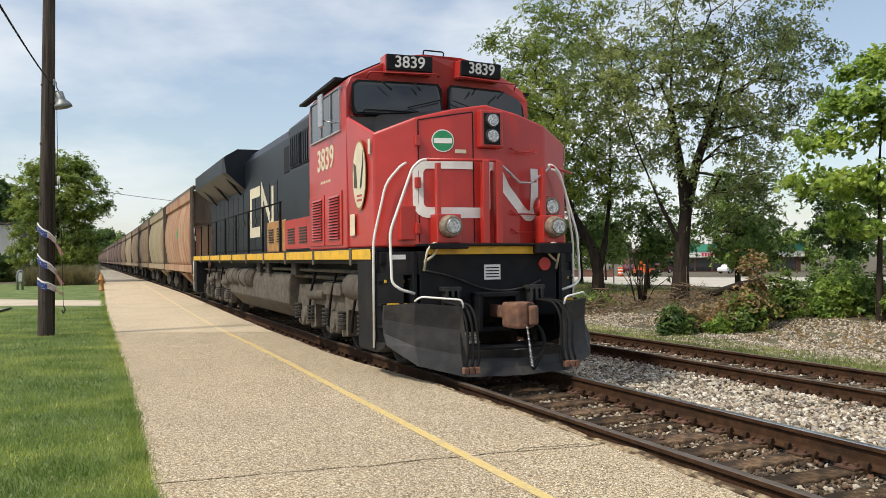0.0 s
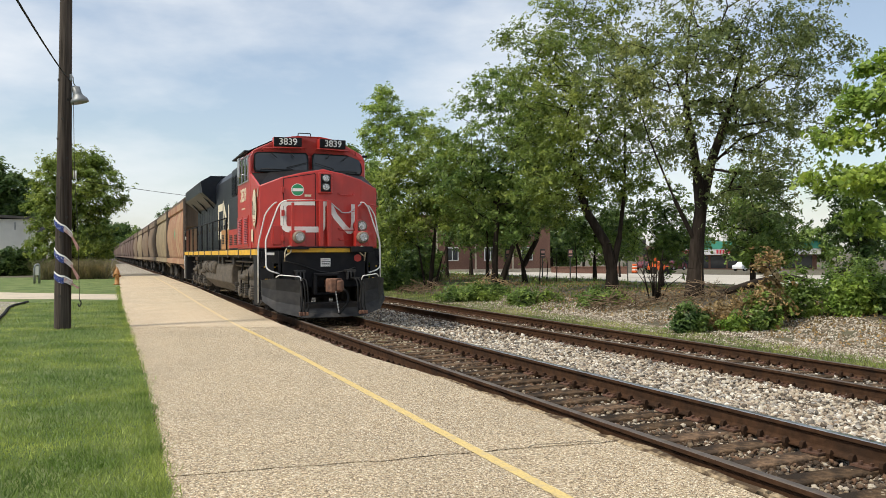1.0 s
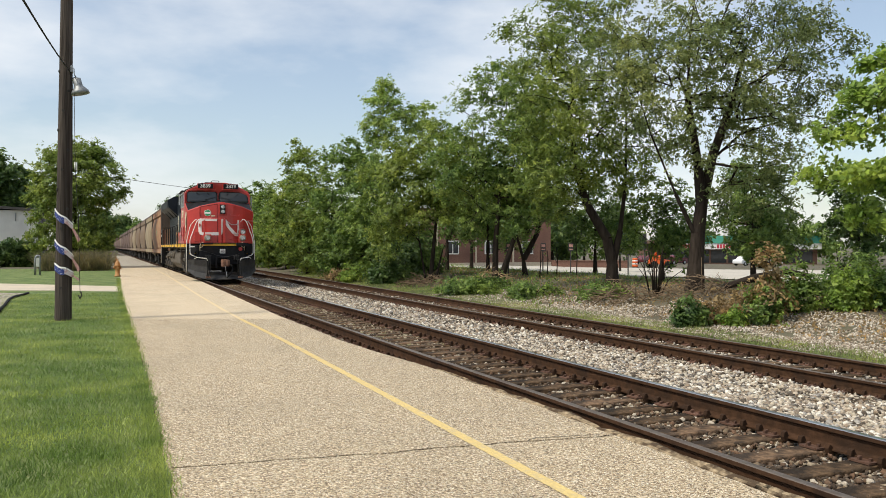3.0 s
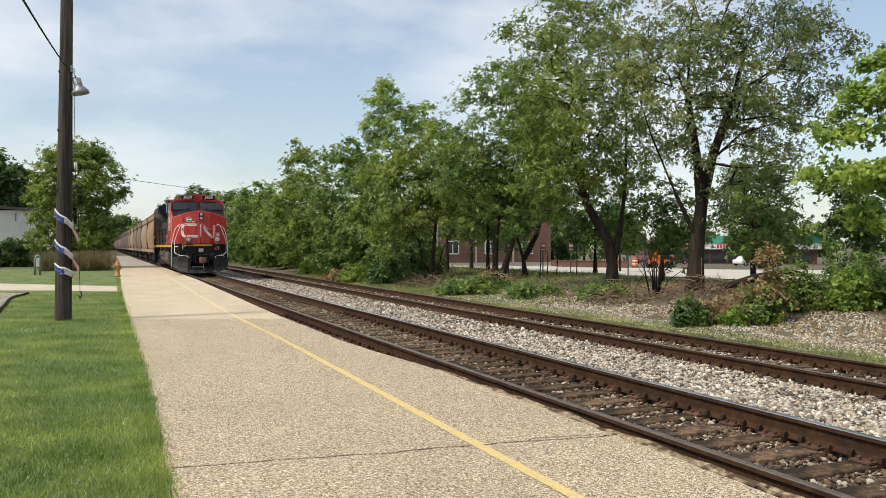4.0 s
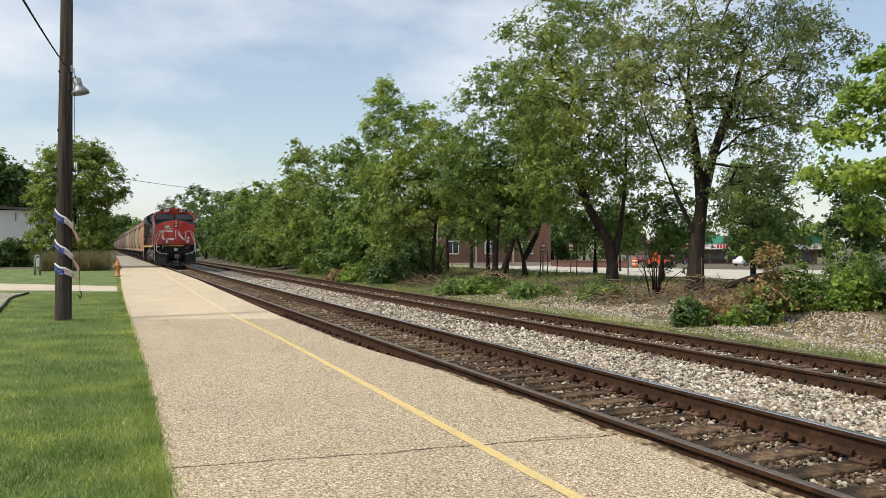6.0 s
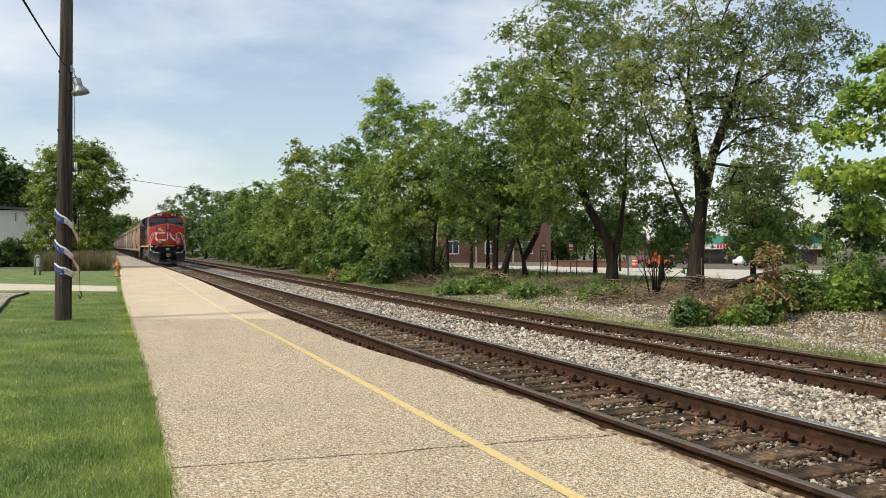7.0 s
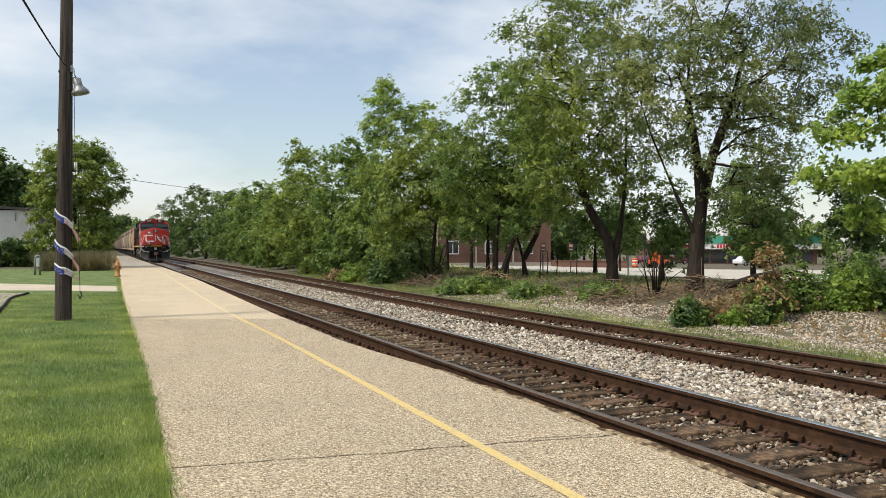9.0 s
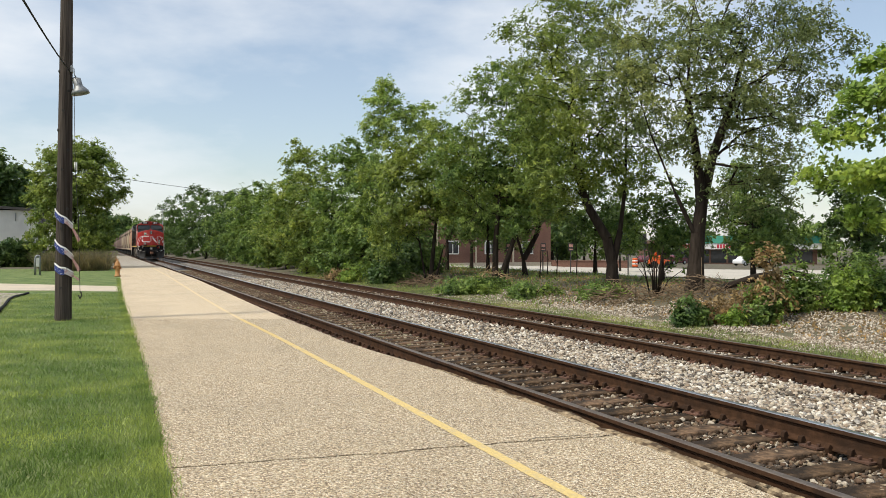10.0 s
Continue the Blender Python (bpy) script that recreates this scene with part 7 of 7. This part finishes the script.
def build_roadworks():
    B = thing("traffic_drum", "orange and white traffic drum on the street", "traffic drum", pose(51.0, 69.7, -0.66), "traffic drums")
    for k, (r0, r1, z0, z1, m) in enumerate(((0.34, 0.34, 0, 0.08, "rubber"), (0.3, 0.29, 0.08, 0.32, "orange"), (0.285, 0.28, 0.32, 0.46, "white"), (0.275, 0.27, 0.46, 0.66, "orange"), (0.265, 0.26, 0.66, 0.8, "white"), (0.255, 0.24, 0.8, 1.0, "orange"))):
        bm = bmesh.new()
        tube(bm, [(0, 0, z0), (0, 0, z1)], [r0, r1], 16)
        part("band" if 0 < k else "base", bm, m, B)
    Lf = thing("boom_lift", "orange boom lift parked on the street", "boom lift", pose(53.2, 68.6, -0.7, 0, 0, -20))
    bm = bmesh.new()
    box(bm, -1.0, 1.0, -0.7, 0.7, 0.4, 0.8, 0.05)
    box(bm, -0.9, 0.5, -0.6, 0.6, 0.8, 1.3, 0.08)
    part("chassis", bm, "orange", Lf)
    for wx in (-0.75, 0.75):
        for wy in (-0.75, 0.75):
            bm = bmesh.new()
            tube(bm, [(wx, wy - 0.12, 0.38), (wx, wy + 0.12, 0.38)], 0.38, 16)
            part("wheel", bm, "rubber", Lf)
    bm = bmesh.new()
    tube(bm, [(-0.4, 0, 1.3), (0.2, 0, 2.6)], 0.12, 8)
    tube(bm, [(0.2, 0, 2.6), (-0.1, 0, 3.2)], 0.09, 8)
    part("boom", bm, "orange", Lf)
    P = thing("dark_sign", "dark hoarding panel on posts beside the street", "sign", pose(52.8, 72.0, -0.7))
    bm = bmesh.new()
    box(bm, -1.3, 1.4, 0, 0.15, 1.9, 3.7, 0.02)
    part("panel", bm, "roof_dark", P)
    for x in (-1.1, 1.2):
        bm = bmesh.new()
        box(bm, x - 0.06, x + 0.06, 0.02, 0.13, -0.2, 1.9)
        part("post", bm, "roof_dark", P)


def build_signs():
    S = thing("parking_sign", "small white and red sign on a thin dark post", "sign", pose(18.5, 35.6, 0.0), "street signs")
    bm = bmesh.new()
    box(bm, -0.025, 0.025, -0.025, 0.025, -0.2, 1.75)
    part("post", bm, "roof_dark", S)
    bm = bmesh.new()
    box(bm, -0.17, 0.17, -0.04, -0.026, 1.25, 1.75, 0.01)
    pl = part("plate", bm, "roof_dark", S)
    bm = bmesh.new()
    box(bm, -0.12, 0.12, -0.046, -0.04, 1.5, 1.66)
    box(bm, -0.12, 0.12, -0.046, -0.04, 1.34, 1.4)
    part("text_bar", bm, "flag_red", pl)
    for x, y in ((23.9, 41.6), (25.3, 40.8), (28.2, 39.2)):
        copy_thing(S, pose(x, y, 0.0))


def bush(x, y, seed, rx, rz, mat, label, n=40, leaves=85, leaf=0.052, name="shrub"):
    return tree(x, y, seed, [(0, 0, rz * 0.95, rx, rx, rz * 0.9), (rx * 0.5, -rx * 0.3, rz * 0.6, rx * 0.7, rx * 0.7, rz * 0.6), (-rx * 0.5, rx * 0.2, rz * 0.55, rx * 0.7, rx * 0.7, rz * 0.55)],
                label, mat, 0.04, [[(0, 0, 0), (0.02, 0, rz * 0.4)], [(0.1, 0, 0), (0.25 * rx, 0.1, rz * 0.5)]], n, leaves, leaf, 0.16 + 0.1 * rx, name=name, category="shrub")


def build_shrubs():
    bush(13.55, 16.3, 61, 0.3, 0.38, "leaf_dark", "small dark green shrub on the gravel bank", 40)
    bush(15.1, 15.4, 62, 0.33, 0.66, "leaf_mid", "tall green shrub on the gravel bank", 50)
    bush(15.2, 15.4, 63, 0.42, 1.05, "leaf_brown", "withered brown shrub rising from the green one on the bank", 40, 60)
    bush(14.6, 15.8, 76, 0.2, 0.24, "leaf_bright", "light green shrub on the gravel bank", 16)
    bush(14.3, 16.5, 89, 0.4, 0.34, "leaf_brown", "dry brown shrub on the gravel bank", 30, 60)
    bush(16.6, 15.8, 86, 0.42, 0.9, "leaf_mid", "tall green shrub on the gravel bank", 50)
    bush(17.4, 14.8, 87, 0.48, 0.62, "leaf_bright", "broad light green shrub on the gravel bank", 56)
    bush(18.2, 14.1, 88, 0.45, 0.5, "leaf_mid", "leafy green shrub below the catalpa", 46)
    bush(18.0, 15.0, 64, 0.7, 0.65, "leaf_mid", "broad green shrub below the catalpa", 46)
    bush(19.4, 16.4, 65, 0.9, 0.9, "leaf_mid", "tall green shrub behind the catalpa", 50)
    bush(17.8, 13.0, 66, 0.6, 0.6, "leaf_bright", "bright green shrub below the catalpa", 30)
    bush(19.6, 13.6, 79, 0.9, 0.75, "leaf_bright", "broad green shrub below the catalpa", 50)
    bush(14.9, 16.6, 67, 0.6, 0.3, "leaf_brown", "low withered brown brush", 40, 70)
    bush(16.4, 17.4, 68, 0.8, 0.3, "leaf_brown", "low withered brown brush", 40, 70)
    bush(16.0, 23.6, 69, 0.8, 0.3, "leaf_mid", "low green weeds below the trees", 40, 80)
    bush(15.0, 27.0, 70, 1.0, 0.35, "leaf_mid", "low green weeds below the trees", 46, 80)
    bush(14.0, 30.6, 71, 1.1, 0.4, "leaf_mid", "leafy green shrub beside the track", 60, 110)
    bush(15.2, 31.5, 72, 0.9, 0.35, "leaf_dark", "leafy green shrub beside the track", 46, 110)
    bush(12.6, 46.0, 73, 0.6, 0.4, "leaf_brown", "withered brown shrub beside the track", 30, 90)
    bush(13.2, 44.5, 74, 0.7, 0.6, "leaf_bright", "light green shrub beside the track", 36, 100)
    bush(14.6, 41.5, 75, 1.2, 0.8, "leaf_dark", "dark undergrowth beside the track", 50, 110, 0.09)
    bush(16.5, 44, 77, 1.6, 1.3, "leaf_dark", "dark undergrowth beside the track", 60, 120, 0.1)
    bush(18.0, 48, 78, 2.0, 1.6, "leaf_dark", "dark undergrowth beside the track", 60, 120, 0.11)
    # clipped hedge by the pale building
    for k, x in enumerate((-11.6, -10.0, -8.4, -6.9, -5.8)):
        bush(x, 70 + 0.4 * k, 80 + k, 1.0, 1.25, "leaf_dark", "dense dark green clipped hedge bush", 70, 130, 0.1, "hedge_bush")
    # trees far behind the street
    for k, (x, y, h, w) in enumerate(((47, 92, 7, 3.5), (56, 95, 8, 4), (90, 140, 11, 7), (108, 130, 9, 6), (122, 112, 8, 5), (132, 100, 9, 7), (150, 95, 9, 8), (44, 84, 8, 3.5), (60, 140, 12, 8), (165, 80, 9, 8), (76, 78, 5, 3))):
        tree(x, y, 90 + k, [(0, 0, h * 0.6, w, w, h * 0.4), (w * 0.4, 0, h * 0.4, w * 0.7, w * 0.7, h * 0.35)], "green tree far behind the street", "leaf_dark" if k % 2 else "leaf_mid", 0.25, None, 70, 70, 0.3, 0.7, group="far trees")
    for k, (x, y) in enumerate(((26.5, 27.5), (27.5, 23.0), (33.5, 47.5))):
        tree(x, y, 120 + k, [(0, 0, 3.4, 1.5, 1.5, 1.6), (0.3, 0, 2.2, 1.2, 1.2, 1.0)], "slim young green tree beside the street", "leaf_dark", 0.08, None, 50, 100, 0.1, 0.4)


def build_brush():
    # tall dry grasses by the marker post
    n = 9000
    x, y = RNG.uniform(-3.6, 0.3, n), RNG.uniform(56.5, 61, n)
    blades("tall_grass", x, y, np.full(n, -0.1), 0.6, 1.5, 0.02, "dry_grass", "tall brown-green ornamental grass clump", "tall grass")
    n = 60000
    y = 4 + 56 * RNG.random(n) ** 1.5
    x = 11.9 + RNG.random(n) * (1.2 + 0.03 * y) + RNG.normal(0, 0.15, n)
    blades("verge_grass", x, y, np.array([ground_z(a, b) for a, b in zip(x, y)]), 0.03, 0.1, 0.008, "verge_blade", "thin green grass strip beside the second track")
    n = 9000
    y = 4 + 50 * RNG.random(n) ** 1.4
    x = 11.9 + RNG.random(n) * (1.5 + 0.03 * y) + RNG.normal(0, 0.2, n)
    blades("verge_straw", x, y, np.array([ground_z(a, b) for a, b in zip(x, y)]), 0.03, 0.12, 0.01, "dry_grass", "dry straw-coloured grass beside the second track")
    n = 9000
    y = 24 + 40 * RNG.random(n)
    x = RNG.uniform(13.6, 24, n)
    blades("wood_grass", x, y, np.array([ground_z(a, b) for a, b in zip(x, y)]), 0.08, 0.28, 0.016, "leaf_mid", "rough green grass under the trees")
    n = 42000
    y = 6 + 26 * RNG.random(n) ** 1.1
    x = 12.9 + (5.2 - 0.06 * y) * RNG.random(n) ** 1.1 + 0.3 * noise_row(y)
    keep = np.array([noise.noise((a * 0.55, b * 0.45, 7.0)) + 0.5 * noise.noise((a * 1.7, b * 1.5, 2.0)) for a, b in zip(x, y)]) > -0.34 - 0.5 * (x < 14.2)
    x, y = x[keep], y[keep]
    n = len(x)
    pos = np.stack([x, y, np.array([ground_z(a, b) for a, b in zip(x, y)]) + 0.01], 1)
    tagged(new("bank_stones", stone_mesh("bank_stones", pos, 0.026 * RNG.uniform(0.5, 1.7, n), "stone_bank", 0)), "pale loose stones on the bank beside the track", "gravel", kind="stuff")
    # fallen leaves and twigs
    n = 13000
    y = 8 + 44 * RNG.random(n) ** 1.2
    x = 14.5 + 8 * RNG.random(n)
    z = np.array([ground_z(a, b) for a, b in zip(x, y)]) + 0.03
    blades("leaf_litter", x, y, z, 0.02, 0.08, 0.035, "leaf_brown", "brown fallen leaves under the trees", "leaf litter")
    # piles of cut branches
    for k, (px_, py_, r, h) in enumerate(((15.9, 22.3, 1.1, 0.75), (17.5, 20.9, 1.3, 0.6), (16.4, 33.6, 1.3, 0.7), (14.9, 38.0, 1.4, 0.5))):
        rnd = random.Random(300 + k)
        bm = bmesh.new()
        for i in range(110):
            a, q = rnd.uniform(0, 6.28), r * rnd.random() ** 0.5
            cx, cy = px_ + q * math.cos(a), py_ + q * math.sin(a)
            z0 = ground_z(cx, cy) + h * (1 - (q / r) ** 2) * rnd.random()
            d = Vector((rnd.uniform(-1, 1), rnd.uniform(-1, 1), rnd.uniform(-0.15, 0.5))).normalized() * rnd.uniform(0.25, 0.75)
            p = Vector((cx, cy, z0))
            tube(bm, [p - d, p + Vector((0, 0, 0.05)), p + d], [0.018, 0.013, 0.004], 4)
        tagged(part("brush_pile", bm, "brush" if k != 2 else "hay"), "tangled pile of cut branches under the trees" if k != 2 else "straw-coloured pile of cut brush under the trees", "brush pile", kind="stuff")
    bm = bmesh.new()
    tube(bm, [(18.2, 20.2, 0.25), (18.9, 19.6, 0.55), (19.7, 19.1, 0.75), (20.3, 18.7, 0.6)], [0.1, 0.12, 0.1, 0.07], 8)
    tagged(part("fallen_branch", bm, "bark"), "thick fallen bare branch on the bank", "branch")
    # bare stems beside the street, and a leafless shrub by the old tree
    for k, (x, y, h) in enumerate(((19.05, 33.46, 1.6), (20.10, 34.59, 1.3), (20.53, 34.40, 1.5), (21.43, 34.03, 2.2))):
        rnd = random.Random(500 + k)
        z = ground_z(x, y) - 0.05
        bm = bmesh.new()
        tube(bm, [(x, y, z), (x + 0.05, y, z + h * 0.5), (x + rnd.uniform(-0.1, 0.1), y, z + h)], [0.03, 0.024, 0.012], 6)
        tube(bm, [(x + 0.04, y, z + h * 0.45), (x + rnd.uniform(-0.4, 0.4), y, z + h * 0.8)], [0.015, 0.006], 5)
        tagged(part("sapling", bm, "bark"), "thin bare sapling stem beside the street", "sapling", "bare saplings")
    rnd = random.Random(520)
    bm = bmesh.new()
    for k in range(16):
        a, r = rnd.uniform(0, 6.28), rnd.uniform(0.1, 0.9)
        x, y = 17.07 + 0.15 * math.cos(a), 22.20 + 0.15 * math.sin(a)
        z = ground_z(x, y) - 0.05
        h = rnd.uniform(0.9, 1.9)
        tip = (x + r * math.cos(a), y + r * math.sin(a), z + h)
        mid = (x + 0.3 * r * math.cos(a), y + 0.3 * r * math.sin(a), z + h * 0.55)
        tube(bm, [(x, y, z), mid, tip], [0.025, 0.018, 0.005], 5)
        tube(bm, [mid, (mid[0] + rnd.uniform(-0.4, 0.4), mid[1] + rnd.uniform(-0.3, 0.3), mid[2] + h * 0.4)], [0.012, 0.004], 4)
    tagged(part("bare_shrub", bm, "bark"), "leafless dark-stemmed shrub beside the old tree", "shrub")
    # gravel bed with a dark edging at the lawn's corner
    ring = [(-2.2, 20.5), (-2.29, 22.1), (-2.37, 24.2), (-2.5, 27.3), (-2.26, 29.7), (-3.4, 30.6), (-9, 33.0), (-9, 20.5)]
    sheet("gravel_bed", ring, -0.008, 0.1, "ballast_bed_light", "pale gravel planting bed in the lawn", "gravel bed")
    bm = bmesh.new()
    tube(bm, [(x, y, 0.0) for x, y in [(-2.2, 20.5), (-2.29, 22.1), (-2.37, 24.2), (-2.5, 26.4), (-2.46, 27.8), (-2.3, 28.9), (-2.26, 29.7)]], 0.045, 6)
    tagged(part("bed_edging", bm, "rubber"), "black edging round the gravel bed", "edging")
    bush(-4.5, 30.6, 140, 0.7, 0.6, "leaf_mid", "low green shrub in the gravel bed", 40)


def noise_row(y):
    return np.array([noise.noise((float(v) * 0.8, 3.3, 1.0)) for v in y])


build_ground()
build_platform()
build_lawn()
build_trees()
build_pole()
build_wires()
build_hydrants()
build_mast()
build_marker_post()
build_metal_building()
build_brick_building()
build_shop()
build_road()
build_car(94.0, 99.5, 12, 'car_white', 'white parked car beside the street')
build_car(98.5, 99.0, 12, 'car_white', 'white parked car beside the street')
build_car(80.0, 106, 15, 'car_red', 'dark red parked car beside the street')
build_car(84.5, 105, 15, 'car_red', 'dark red parked car beside the street')
build_roadworks()
build_signs()
build_shrubs()
build_brush()
loco, loco_wheels, wheel_mesh = build_locomotive()
wagons = [build_hopper("hopper_rusty", wheel_mesh, True), build_hopper("hopper_beige", wheel_mesh, False), build_hopper("hopper_tan", wheel_mesh, False), build_hopper("hopper_brown", wheel_mesh, False)]
for k, kind in enumerate([2, 1, 2, 3, 3, 3, 3, 2, 3, 3, 3, 3, 3, 2, 3, 3, 3, 3]):
    wagons.append(copy_thing(wagons[kind], pose(4.93, 30.6, 0)))
order = [0, 1, 2] + list(range(4, 10)) + [3] + list(range(10, len(wagons)))
wagons = [wagons[k] for k in order]
build_track(4.93, 0.0, "worn railway track on dark timber sleepers beside the platform", "rail_top", 60, 3)
build_track(10.07, -0.25, "rusty second railway track on timber sleepers", "rail_top_dull", 60, 4)
build_ballast()
SPEED, START = 9.43, 9.6


def travelled(t):
    """Metres rolled since the start: a steady pace that slackens very slightly."""
    return SPEED * t - 0.035 * max(0.0, t - 2.5) ** 2


def on_track(y, length):
    """The pose of a vehicle whose near end is at y."""
    a, b = bend(y), bend(y + length)
    return pose(4.93 + a, y, 0, 0, 0, -math.degrees(math.atan((b - a) / length)))


def motions():
    """The train rolls away from the platform at a steady pace, wheels turning."""
    times = [k * 0.5 for k in range(21)]
    walk(loco, [(t, on_track(START + travelled(t), 20.0)) for t in times])
    for k, wagon in enumerate(wagons):
        walk(wagon, [(t, on_track(START + 20.9 + CAR_PITCH * k + travelled(t), 12.0)) for t in times])
    turning = [(w, w.location.copy()) for w in loco_wheels]
    for wagon in wagons[:4]:
        turning += [(w, w.location.copy()) for w in wagon.children if w.name.startswith("wheelset")]
    fine = [k / 15 for k in range(151)]
    for w, p in turning:
        walk(w, [(t, pose(p.x, p.y, p.z, -math.degrees(travelled(t) / WHEEL_R))) for t in fine])


motions()
